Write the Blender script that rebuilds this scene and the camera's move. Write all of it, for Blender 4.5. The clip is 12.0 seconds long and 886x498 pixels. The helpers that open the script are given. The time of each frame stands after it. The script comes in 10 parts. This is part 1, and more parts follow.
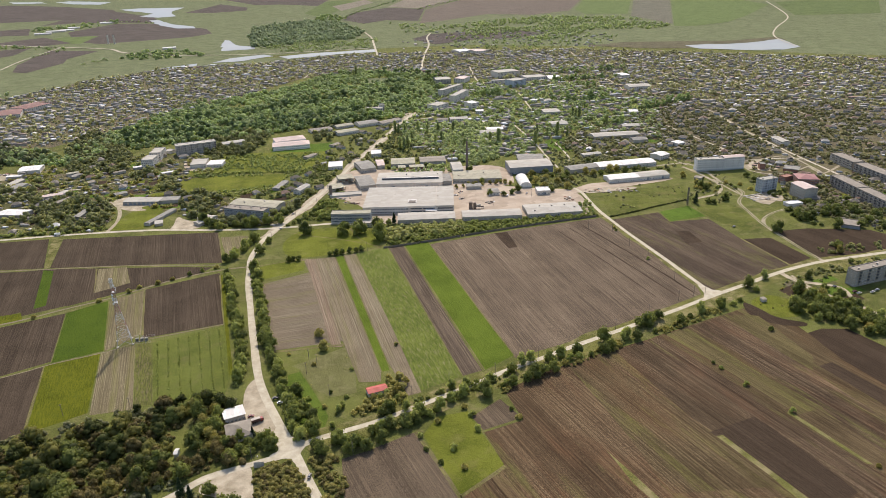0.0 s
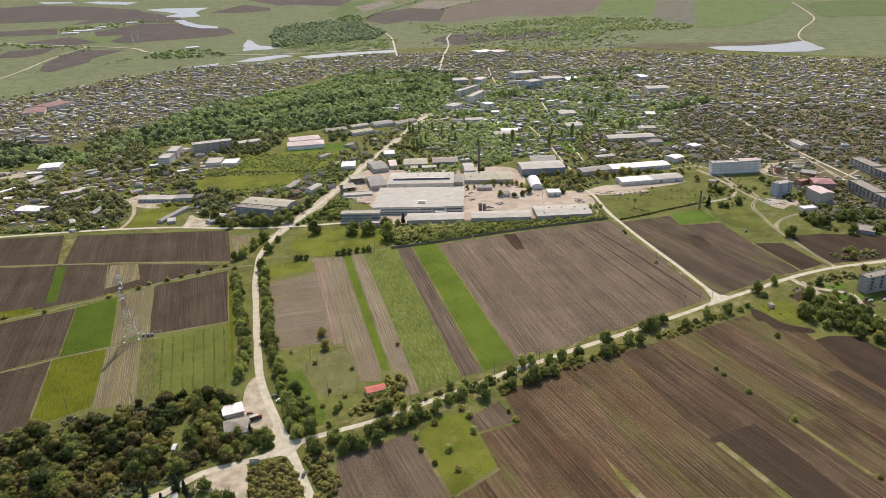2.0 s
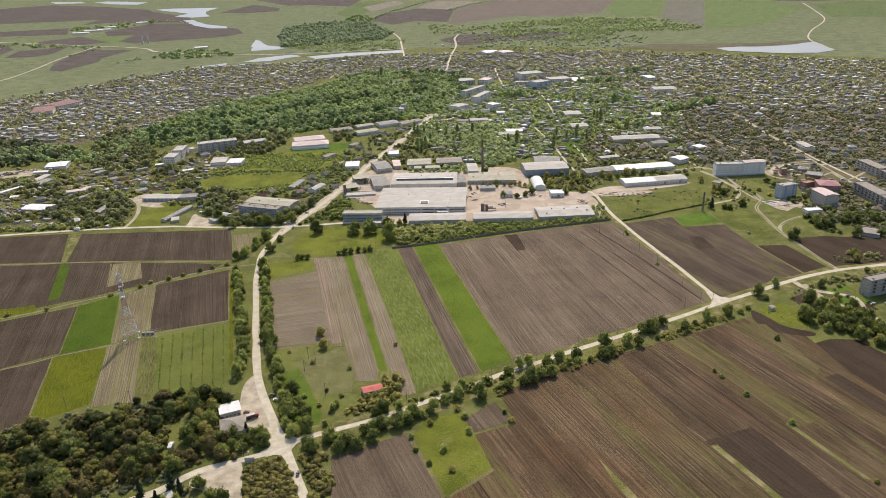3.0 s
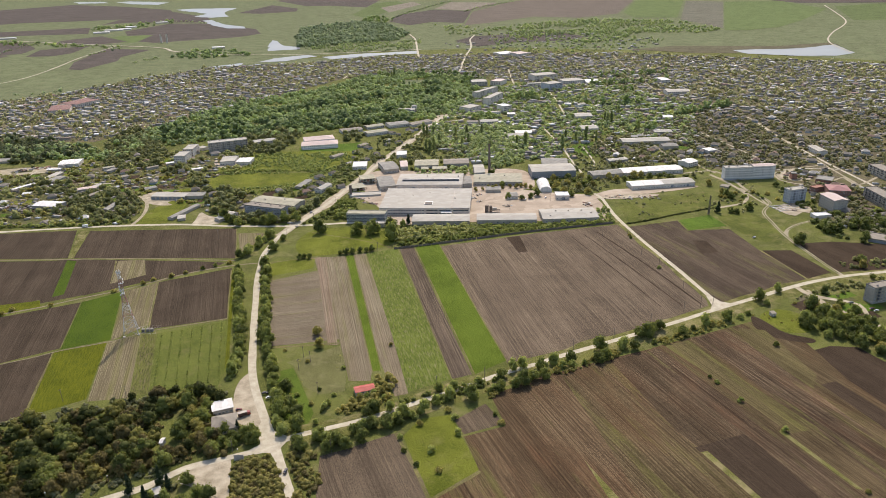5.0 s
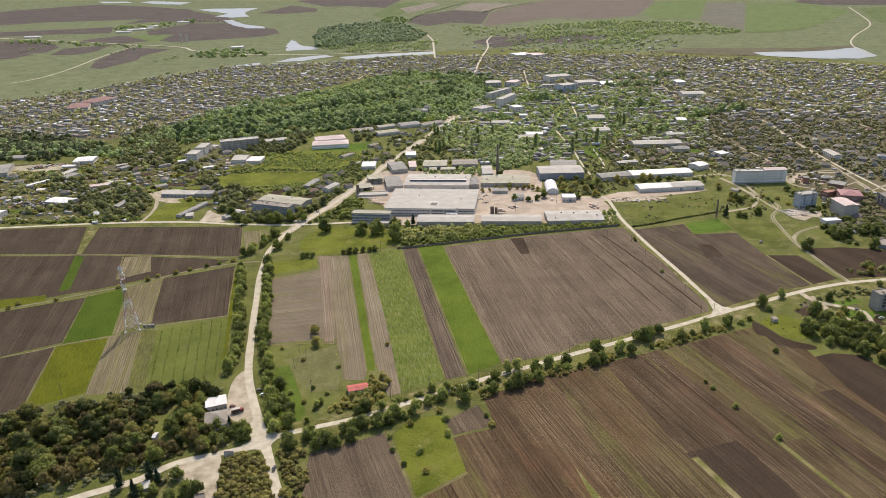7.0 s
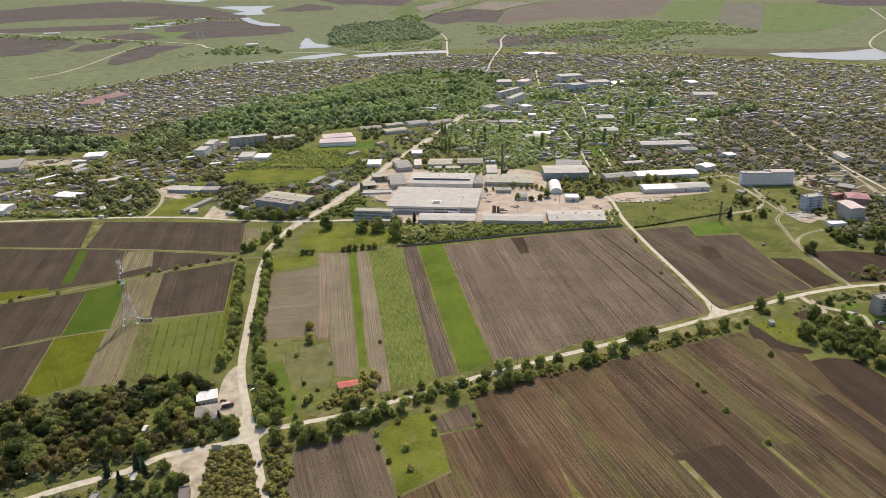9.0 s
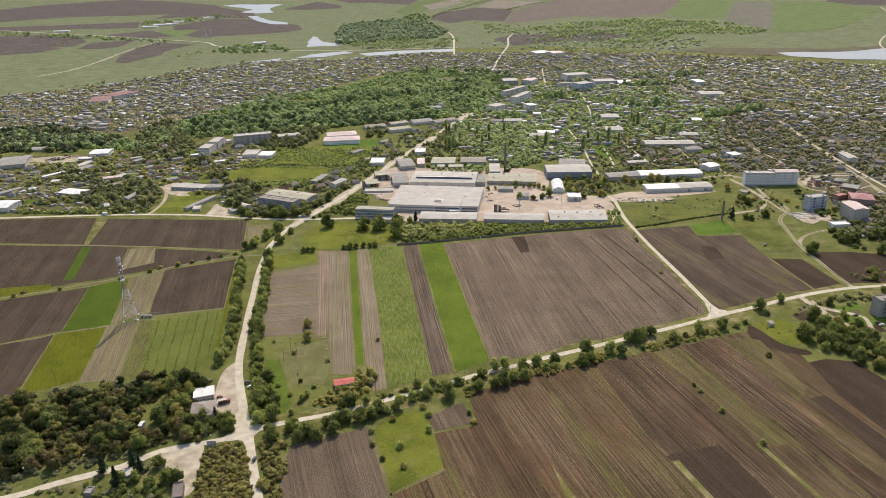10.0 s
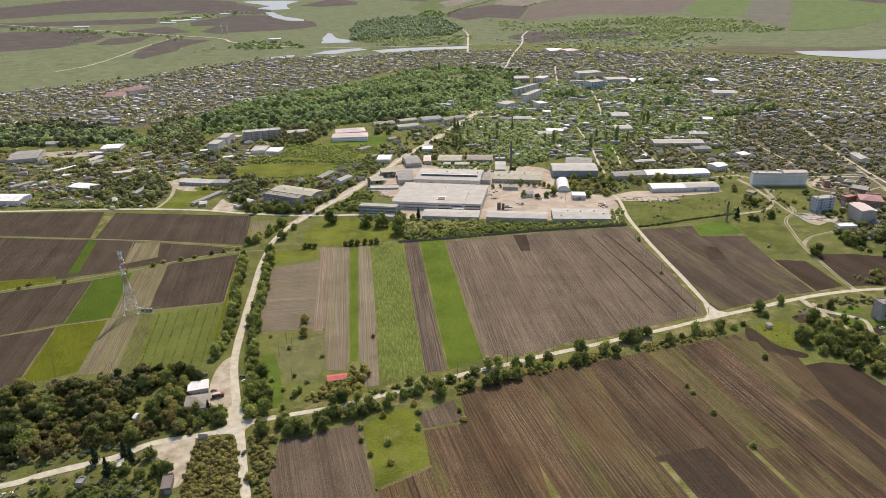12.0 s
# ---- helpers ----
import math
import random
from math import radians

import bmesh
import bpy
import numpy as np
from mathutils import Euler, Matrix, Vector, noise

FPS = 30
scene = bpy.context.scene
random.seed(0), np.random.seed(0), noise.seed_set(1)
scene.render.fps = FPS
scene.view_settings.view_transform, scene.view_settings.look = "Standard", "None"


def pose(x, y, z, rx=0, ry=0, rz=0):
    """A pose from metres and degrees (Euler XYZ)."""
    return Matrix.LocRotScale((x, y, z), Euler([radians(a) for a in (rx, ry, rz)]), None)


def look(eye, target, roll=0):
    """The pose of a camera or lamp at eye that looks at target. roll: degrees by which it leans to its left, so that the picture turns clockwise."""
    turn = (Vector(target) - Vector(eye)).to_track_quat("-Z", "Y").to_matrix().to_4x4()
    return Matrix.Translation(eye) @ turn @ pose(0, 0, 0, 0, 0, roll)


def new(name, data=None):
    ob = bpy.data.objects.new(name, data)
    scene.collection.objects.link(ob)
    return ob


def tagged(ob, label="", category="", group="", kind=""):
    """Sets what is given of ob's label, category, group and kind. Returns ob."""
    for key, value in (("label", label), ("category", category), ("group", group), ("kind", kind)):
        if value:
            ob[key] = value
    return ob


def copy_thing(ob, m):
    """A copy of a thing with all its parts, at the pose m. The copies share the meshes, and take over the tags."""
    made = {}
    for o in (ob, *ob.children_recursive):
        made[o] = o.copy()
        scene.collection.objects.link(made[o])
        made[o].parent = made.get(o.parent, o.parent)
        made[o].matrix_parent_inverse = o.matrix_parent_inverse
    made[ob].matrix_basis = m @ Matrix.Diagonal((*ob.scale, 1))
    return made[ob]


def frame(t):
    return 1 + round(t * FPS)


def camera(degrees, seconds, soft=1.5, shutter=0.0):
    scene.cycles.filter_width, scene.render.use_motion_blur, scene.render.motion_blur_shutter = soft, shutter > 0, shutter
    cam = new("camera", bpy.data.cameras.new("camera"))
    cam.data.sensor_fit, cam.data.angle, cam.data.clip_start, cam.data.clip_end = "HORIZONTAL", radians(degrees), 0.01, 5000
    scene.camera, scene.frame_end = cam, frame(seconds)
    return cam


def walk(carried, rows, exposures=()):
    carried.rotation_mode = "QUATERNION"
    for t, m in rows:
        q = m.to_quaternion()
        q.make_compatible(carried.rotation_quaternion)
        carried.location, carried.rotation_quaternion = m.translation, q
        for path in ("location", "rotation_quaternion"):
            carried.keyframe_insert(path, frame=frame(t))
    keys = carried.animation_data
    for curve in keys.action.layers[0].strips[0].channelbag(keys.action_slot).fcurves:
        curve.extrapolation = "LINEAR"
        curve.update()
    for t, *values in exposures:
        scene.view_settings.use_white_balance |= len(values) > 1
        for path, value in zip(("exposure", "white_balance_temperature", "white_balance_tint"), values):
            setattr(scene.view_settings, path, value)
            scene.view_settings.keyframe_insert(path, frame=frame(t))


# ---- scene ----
cam = camera(65.0, 12.0, soft=0.5)
PATH = [
    (0, (-45.62, 1.99, 264.00), (3.41, 553.34, 32.46), -1.752),
    (0.5, (-42.33, 1.73, 264.01), (1.89, 553.62, 32.81), -1.754),
    (1, (-38.87, 1.43, 263.97), (0.44, 553.81, 33.02), -1.761),
    (1.5, (-35.28, 1.13, 263.91), (-0.39, 553.88, 33.14), -1.785),
    (2, (-31.61, 0.84, 263.85), (-1.02, 553.92, 33.27), -1.754),
    (2.5, (-27.86, 0.58, 263.81), (-1.14, 553.91, 33.35), -1.779),
    (3, (-24.05, 0.33, 263.76), (-0.97, 553.96, 33.63), -1.743),
    (5, (-8.37, -0.33, 263.56), (-0.27, 554.18, 34.52), -1.641),
    (5.5, (-4.35, -0.42, 263.47), (0.03, 554.21, 34.63), -1.626),
    (6, (-0.30, -0.50, 263.35), (-0.30, 554.28, 34.82), -1.593),
    (6.5, (3.77, -0.56, 263.20), (-0.56, 554.29, 34.89), -1.588),
    (7, (7.83, -0.61, 263.04), (-0.55, 554.31, 35.00), -1.540),
    (9, (23.85, -0.74, 262.44), (1.97, 553.56, 33.82), -1.345),
    (9.5, (27.73, -0.77, 262.37), (2.34, 553.19, 33.28), -1.340),
    (10, (31.56, -0.80, 262.36), (2.67, 552.81, 32.83), -1.299),
    (10.5, (35.34, -0.82, 262.41), (3.06, 552.46, 32.53), -1.279),
    (11, (39.10, -0.83, 262.51), (3.21, 552.02, 32.16), -1.237),
    (11.5, (42.90, -0.83, 262.66), (3.57, 551.55, 31.72), -1.237),
    (12, (46.79, -0.81, 262.82), (3.86, 551.06, 31.33), -1.224),
]
walk(cam, [(t, look(eye, target, roll)) for t, eye, target, roll in PATH], [(0.0, 0.44, 6690, 16), (12.0, 0.44, 6690, 16)])

# ---- light: a high spring sun ahead of the camera, clear sky ----
SUN_AZ, SUN_EL = 6.0, 49.0        # degrees east of +y, degrees up
world = bpy.data.worlds.new("sky")
scene.world = world
world.use_nodes = True
_n = world.node_tree
_sky = _n.nodes.new("ShaderNodeTexSky")
_sky.sky_type = "NISHITA"
_sky.sun_disc = False
_sky.sun_elevation = radians(SUN_EL)
_sky.sun_rotation = radians(SUN_AZ)
_sky.air_density, _sky.dust_density = 1.2, 2.0
_bg = _n.nodes["Background"]
_bg.inputs["Strength"].default_value = 0.15
_n.links.new(_sky.outputs[0], _bg.inputs[0])
sun_data = bpy.data.lights.new("sun", "SUN")
sun_data.energy, sun_data.angle, sun_data.color = 3.35, radians(0.6), (1.0, 0.92, 0.80)
sun = new("sun", sun_data)
_sd = Vector((math.sin(radians(SUN_AZ)) * math.cos(radians(SUN_EL)), math.cos(radians(SUN_AZ)) * math.cos(radians(SUN_EL)), math.sin(radians(SUN_EL))))
sun.matrix_world = look(_sd * 500, (0, 0, 0))

# ---- terrain: a plain that rises to a long hill beyond the valley ----
YK = [-960, 0, 480, 960, 1440, 1800, 2040, 2280, 2520, 2760, 3000, 3240, 3480, 3720, 3960, 4200, 4440, 4680, 4920, 5160, 5400, 5640, 5880]
ZK = [0.0, 0.0, 0.0, 0.0, 0.0, 0.0, 1.56, 5.97, 12.86, 21.85, 32.55, 44.58, 57.57, 71.13, 84.87, 98.43, 111.42, 123.45, 134.15, 143.14, 150.03, 154.44, 156.0]


def height(y):
    return float(np.interp(y, YK, ZK))


# ---- materials ----
class Nodes:
    def __init__(self, name):
        self.m = bpy.data.materials.new(name)
        self.m.use_nodes = True
        self.t = self.m.node_tree
        self.bsdf = self.t.nodes["Principled BSDF"]
        self.pos = self.t.nodes.new("ShaderNodeNewGeometry")

    def node(self, kind, **props):
        n = self.t.nodes.new(kind)
        for k, v in props.items():
            if k == "operation":
                n.operation = v
            elif k == "blend_type":
                n.blend_type = v
        return n

    def link(self, a, b):
        self.t.links.new(a, b)

    def coords(self, angle=0.0, sx=1.0, sy=1.0, sz=1.0):
        """World position turned by -angle (degrees) about z and scaled."""
        r = self.node("ShaderNodeVectorRotate")
        r.rotation_type = "Z_AXIS"
        r.inputs["Angle"].default_value = radians(-angle)
        self.link(self.pos.outputs["Position"], r.inputs["Vector"])
        m = self.node("ShaderNodeVectorMath", operation="MULTIPLY")
        m.inputs[1].default_value = (sx, sy, sz)
        self.link(r.outputs[0], m.inputs[0])
        return m.outputs[0]

    def noise(self, vec, scale=1.0, detail=3.0, rough=0.55):
        n = self.node("ShaderNodeTexNoise")
        n.inputs["Scale"].default_value = scale
        n.inputs["Detail"].default_value = detail
        n.inputs["Roughness"].default_value = rough
        self.link(vec, n.inputs["Vector"])
        return n.outputs["Fac"]

    def ramp(self, fac, stops):
        r = self.node("ShaderNodeValToRGB")
        e = r.color_ramp.elements
        while len(e) < len(stops):
            e.new(0.5)
        for el, (p, c) in zip(e, stops):
            el.position = p
            el.color = (*c, 1) if len(c) == 3 else c
        self.link(fac, r.inputs[0])
        return r.outputs[0]

    def math(self, op, a, b):
        n = self.node("ShaderNodeMath", operation=op)
        for i, v in enumerate((a, b)):
            if isinstance(v, (int, float)):
                n.inputs[i].default_value = v
            else:
                self.link(v, n.inputs[i])
        return n.outputs[0]

    def mix(self, fac, a, b, blend="MIX"):
        n = self.node("ShaderNodeMix")
        n.data_type = "RGBA"
        n.blend_type = blend
        for sock, v in ((n.inputs[0], fac), (n.inputs[6], a), (n.inputs[7], b)):
            if isinstance(v, (int, float)):
                sock.default_value = v
            elif isinstance(v, tuple):
                sock.default_value = (*v, 1)
            else:
                self.link(v, sock)
        return n.outputs[2]

    def done(self, color, rough=0.9, bump=None, strength=0.4, dist=0.3, spec=0.2):
        if isinstance(color, tuple):
            self.bsdf.inputs["Base Color"].default_value = (*color, 1)
        else:
            self.link(color, self.bsdf.inputs["Base Color"])
        if isinstance(rough, float):
            self.bsdf.inputs["Roughness"].default_value = rough
        else:
            self.link(rough, self.bsdf.inputs["Roughness"])
        self.bsdf.inputs["Specular IOR Level"].default_value = spec
        if bump is not None:
            b = self.node("ShaderNodeBump")
            b.inputs["Strength"].default_value = strength
            b.inputs["Distance"].default_value = dist
            self.link(bump, b.inputs["Height"])
            self.link(b.outputs[0], self.bsdf.inputs["Normal"])
        return self.m


def dim(c, k):
    return tuple(v * k for v in c)


def soil_material(name, angle, dark, light, streak=0.5, band=14.0, green=0.0, row=2.2, rust=0.0, litter=1.0):
    """Worked earth: clods, fine rows along the angle, broad bands from each pass of the plough, straw and weeds."""
    s = Nodes(name)
    rows = s.noise(s.coords(angle, 1 / (row * 0.42), 1 / 160.0), 1.0, 0.0, 0.5)
    wide = s.noise(s.coords(angle, 1 / (row * 2.2), 1 / 700.0), 1.0, 1.0, 0.5)
    passes = s.noise(s.coords(angle, 1 / band, 1 / 900.0), 1.0, 0.0, 0.5)
    blot = s.noise(s.coords(0, 1 / 30.0, 1 / 30.0), 1.0, 6.0, 0.7)
    clod = s.noise(s.coords(0), 0.9, 3.0, 0.8)
    grit = s.noise(s.coords(0), 1.5, 2.0, 0.75)
    f = None
    for fac, k in ((rows, 0.34 * streak), (wide, 0.08 * streak), (passes, 0.26), (blot, 0.45), (clod, 1.0), (grit, 1.15)):
        term = s.math("MULTIPLY", s.math("SUBTRACT", fac, 0.5), k)
        f = term if f is None else s.math("ADD", f, term)
    f = s.math("ADD", f, 0.5)
    mid = tuple((a + b) / 2 for a, b in zip(dark, light))
    col = s.ramp(f, [(0.37, dim(dark, 0.8)), (0.45, dark), (0.53, mid), (0.62, light)])
    zone = s.ramp(s.noise(s.coords(angle, 1 / (band * 1.6), 1 / 110.0), 1.0, 4.0, 0.6), [(0.42, (0, 0, 0)), (0.60, (1, 1, 1))])
    straw = s.ramp(s.noise(s.coords(angle, 1 / 0.55, 1 / 70.0), 1.0, 0.0, 0.5), [(0.46, (0.1, 0.1, 0.1)), (0.60, (1, 1, 1))])
    straw = s.math("MULTIPLY", straw, s.ramp(s.noise(s.coords(angle, 1 / 0.5, 1 / 1.3), 1.0, 2.0, 0.7), [(0.44, (0, 0, 0)), (0.56, (1, 1, 1))]))
    amount = s.math("MULTIPLY", straw, s.math("MULTIPLY", s.math("ADD", s.math("MULTIPLY", zone, 0.78), 0.32), min(0.75, 0.64 * streak * litter)))
    if rust > 0:
        red = s.ramp(s.noise(s.coords(angle, 1 / 26.0, 1 / 90.0), 1.0, 5.0, 0.65), [(0.48, (0, 0, 0)), (0.64, (1, 1, 1))])
        col = s.mix(s.math("MULTIPLY", red, rust), col, (0.135, 0.066, 0.034))
    furrow = s.ramp(s.noise(s.coords(angle + 0.1, 1 / (row * 0.45), 1 / 110.0), 1.0, 0.0, 0.5), [(0.40, (1, 1, 1)), (0.47, (0, 0, 0))])
    torn = s.ramp(s.noise(s.coords(angle, 1 / 7.0, 1 / 22.0), 1.0, 4.0, 0.65), [(0.36, (0.35, 0.35, 0.35)), (0.58, (1, 1, 1))])
    col = s.mix(s.math("MULTIPLY", s.math("MULTIPLY", furrow, torn), min(0.65, 0.55 * streak)), col, dim(dark, 0.62))
    col = s.mix(amount, col, tuple(min(0.38, v * 1.6 + k) for v, k in zip(light, (0.125, 0.105, 0.065))))
    if green > 0:
        g = s.ramp(s.noise(s.coords(angle, 1 / (band * 0.7), 1 / 120.0), 1.0, 5.0, 0.7), [(0.54 - green * 0.2, (0, 0, 0)), (0.70 - green * 0.2, (1, 1, 1))])
        weed = s.ramp(clod, [(0.35, (0.2, 0.2, 0.2)), (0.6, (1, 1, 1))])
        col = s.mix(s.math("MULTIPLY", s.math("MULTIPLY", g, weed), 0.75), col, (0.125, 0.125, 0.036))
    for w, tone, k in ((band * 0.45, dim(dark, 0.62), 0.5 * min(1.0, streak)), (band * 0.6, tuple(min(0.4, v * 1.35) for v in light), 0.5 * min(1.0, streak))):
        ridge = s.math("ABSOLUTE", s.math("SUBTRACT", s.noise(s.coords(angle + 0.2, 1 / w, 1 / 1800.0), 1.0, 0.0, 0.5), 0.5), 0.0)
        seam = s.ramp(ridge, [(0.008, (1, 1, 1)), (0.024, (0, 0, 0))])
        broken = s.ramp(s.noise(s.coords(angle, 1 / 9.0, 1 / 40.0), 1.0, 3.0, 0.6), [(0.42, (0, 0, 0)), (0.58, (1, 1, 1))])
        col = s.mix(s.math("MULTIPLY", s.math("MULTIPLY", seam, broken), k), col, tone)
    h = s.math("ADD", s.math("MULTIPLY", rows, 0.9), s.math("MULTIPLY", clod, 0.9))
    return s.done(col, 0.95, h, 0.8, 0.5, 0.03)


def grass_material(name, a, b, c, angle=0.0, streak=0.0, dry=0.35, fine=1.0):
    """Turf or young crop: tufts, broad patches, sown rows where streak is above nought, dry spots in c."""
    s = Nodes(name)
    patch = s.noise(s.coords(0, 1 / 34.0, 1 / 34.0), 1.0, 6.0, 0.68)
    tuft = s.noise(s.coords(0), 1.1 * fine, 4.0, 0.9)
    f = s.math("ADD", s.math("MULTIPLY", s.math("SUBTRACT", patch, 0.5), 1.0), s.math("MULTIPLY", s.math("SUBTRACT", tuft, 0.5), 2.0))
    if streak > 0:
        f = s.math("ADD", s.math("MULTIPLY", f, 1 - 0.5 * streak), s.math("MULTIPLY", s.math("SUBTRACT", s.noise(s.coords(angle, 1 / 0.8, 1 / 9.0), 1.0, 3.0, 0.75), 0.5), streak * 1.1))
    f = s.math("ADD", f, 0.5)
    mid = tuple((p + q) / 2 for p, q in zip(a, b))
    col = s.ramp(f, [(0.33, dim(a, 0.8)), (0.50, mid), (0.65, b)])
    spots = s.ramp(s.noise(s.coords(angle, 1 / (15.0 - 14.2 * streak), 1 / (15.0 - 8 * streak)), 1.0, 7.0, 0.75), [(0.56 - 0.12 * dry, (0, 0, 0)), (0.72 - 0.12 * dry, (1, 1, 1))])
    col = s.mix(s.math("MULTIPLY", spots, min(1.0, dry * 1.6)), col, c)
    return s.done(col, 0.95, tuft, 0.7, 0.7, 0.04)


def plain_material(name, a, b, rough=0.8, size=3.0, metal=0.0, spec=0.3, streak=(1, 1, 1), bump=0.15):
    s = Nodes(name)
    big = s.noise(s.coords(0, streak[0] / size, streak[1] / size, streak[2] / size), 1.0, 4.0, 0.62)
    fine = s.noise(s.coords(0), 3.0, 3.0, 0.6)
    f = s.math("ADD", s.math("MULTIPLY", big, 0.7), s.math("MULTIPLY", fine, 0.3))
    s.bsdf.inputs["Metallic"].default_value = metal
    return s.done(s.ramp(f, [(0.35, a), (0.65, b)]), rough, fine, bump, 0.05, spec)


def patched_material(name, a, b, rough=0.85, size=9.0, cell=(7.0, 4.0), angle=0.0, spec=0.15, amount=0.3):
    """Felt, slabs or sheets laid piece by piece: each piece a little lighter or darker, stains over all."""
    s = Nodes(name)
    big = s.noise(s.coords(0, 1 / size, 1 / size, 1 / size), 1.0, 5.0, 0.68)
    fine = s.noise(s.coords(0), 1.6, 4.0, 0.75)
    cells = s.node("ShaderNodeTexVoronoi")
    cells.distance = "CHEBYCHEV"
    cells.inputs["Scale"].default_value = 1.0
    s.link(s.coords(angle, 1 / cell[0], 1 / cell[1], 0.001), cells.inputs["Vector"])
    tone = s.node("ShaderNodeSeparateColor")
    s.link(cells.outputs["Color"], tone.inputs[0])
    f = s.math("ADD", s.math("MULTIPLY", big, 0.5), s.math("MULTIPLY", fine, 0.3))
    f = s.math("ADD", f, s.math("MULTIPLY", tone.outputs[0], amount))
    return s.done(s.ramp(f, [(0.32, a), (0.74, b)]), rough, fine, 0.2, 0.05, spec)


def varied_material(name, stops, rough=0.8, spec=0.06, island=True):
    """Colours picked at random, by island of a joined mesh or by object."""
    s = Nodes(name)
    if island:
        src = s.pos.outputs["Random Per Island"]
    else:
        src = s.node("ShaderNodeObjectInfo").outputs["Random"]
    r = s.ramp(src, stops)
    s.t.nodes[-1].color_ramp.interpolation = "CONSTANT"
    st = s.noise(s.coords(0, 0.5, 0.5, 0.5), 1.0, 4.0, 0.65)
    col = s.mix(1.0, r, s.ramp(st, [(0.3, (0.62, 0.62, 0.6)), (0.7, (1.0, 1.0, 1.0))]), "MULTIPLY")
    return s.done(col, rough, st, 0.15, 0.05, spec)


def leaf_material(name, a, b, c, size=9.0, glow=0.35):
    """Foliage: hue drifts from tree to tree, each clump a little different, light passes through the leaves."""
    s = Nodes(name)
    drift = s.noise(s.coords(0, 1 / size, 1 / size, 0.4 / size), 1.0, 2.0, 0.5)
    info = s.node("ShaderNodeObjectInfo")
    f = s.math("ADD", s.math("MULTIPLY", drift, 0.6), s.math("MULTIPLY", s.pos.outputs["Random Per Island"], 0.14))
    f = s.math("ADD", f, s.math("MULTIPLY", info.outputs["Random"], 0.25))
    col = s.ramp(f, [(0.28, a), (0.52, b), (0.78, c)])
    s.link(col, s.bsdf.inputs["Base Color"])
    s.bsdf.inputs["Roughness"].default_value = 0.75
    s.bsdf.inputs["Specular IOR Level"].default_value = 0.08
    tr = s.node("ShaderNodeBsdfTranslucent")
    s.link(s.mix(1.0, col, (glow * 2.35, glow * 2.35, glow * 1.7), "MULTIPLY"), tr.inputs["Color"])
    mx = s.node("ShaderNodeAddShader")
    s.link(s.bsdf.outputs[0], mx.inputs[0])
    s.link(tr.outputs[0], mx.inputs[1])
    s.link(mx.outputs[0], s.t.nodes["Material Output"].inputs["Surface"])
    return s.m


MEADOW = grass_material("meadow", (0.078, 0.088, 0.026), (0.130, 0.142, 0.038), (0.19, 0.168, 0.080), dry=0.45)
VERGE = grass_material("verge", (0.062, 0.072, 0.020), (0.112, 0.124, 0.034), (0.17, 0.148, 0.068), dry=0.42)
LAWN = grass_material("lawn", (0.055, 0.095, 0.014), (0.095, 0.150, 0.022), (0.14, 0.15, 0.04), dry=0.12)
# Distant grass: haze is mixed into the colour, greyer, paler and bluer.
FARGRASS_HAZED = grass_material("hazed_far_grass", (0.100, 0.118, 0.058), (0.148, 0.166, 0.084), (0.18, 0.17, 0.11), dry=0.3, fine=0.2)
SCRUBGRASS = grass_material("scrub_grass", (0.052, 0.056, 0.022), (0.100, 0.104, 0.040), (0.18, 0.150, 0.085), dry=0.6)
ROAD = plain_material("road_gravel", (0.31, 0.278, 0.202), (0.47, 0.43, 0.33), 0.92, 5.0, spec=0.1)
YARD = patched_material("yard_concrete", (0.250, 0.200, 0.145), (0.44, 0.370, 0.285), 0.92, 22.0, (11.0, 8.0), 10, 0.12, 0.2)
DIRTYARD = plain_material("dirt_yard", (0.20, 0.168, 0.112), (0.43, 0.378, 0.28), 0.95, 9.0, spec=0.1)
DRYVERGE = grass_material("dry_verge", (0.075, 0.080, 0.022), (0.150, 0.150, 0.045), (0.22, 0.19, 0.095), dry=0.7)
TRACK = plain_material("dirt_track", (0.21, 0.185, 0.12), (0.36, 0.315, 0.225), 0.95, 6.0, spec=0.1)
WATER = plain_material("lake_water", (0.070, 0.085, 0.095), (0.090, 0.105, 0.115), 0.28, 60.0, spec=0.26, bump=0.02)
LEAF = leaf_material("leaves", (0.040, 0.049, 0.015), (0.079, 0.091, 0.025), (0.136, 0.148, 0.040), glow=0.5)
LEAF_LIGHT = leaf_material("young_leaves", (0.088, 0.102, 0.030), (0.134, 0.148, 0.046), (0.188, 0.198, 0.066), glow=0.6)
LEAF_DARK = leaf_material("needles", (0.016, 0.026, 0.014), (0.028, 0.042, 0.020), (0.045, 0.060, 0.024), glow=0.15)
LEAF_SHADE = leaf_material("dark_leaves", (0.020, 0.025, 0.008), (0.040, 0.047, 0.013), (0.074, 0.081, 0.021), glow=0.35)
LEAF_TAN = leaf_material("budding_twigs", (0.088, 0.080, 0.024), (0.150, 0.136, 0.044), (0.210, 0.188, 0.066), glow=0.55)
# Two distant leaf tones: haze mixed in as paler, bluer, more translucent green.
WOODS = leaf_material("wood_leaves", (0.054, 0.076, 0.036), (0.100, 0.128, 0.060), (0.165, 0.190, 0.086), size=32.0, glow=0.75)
LEAF_FAR_HAZED = leaf_material("hazed_far_leaves", (0.078, 0.098, 0.052), (0.126, 0.148, 0.074), (0.186, 0.204, 0.104), size=60.0, glow=0.8)
ROOF_DULLRED = plain_material("dull_red_roof", (0.23, 0.105, 0.098), (0.31, 0.165, 0.150), 0.75, 5.0)
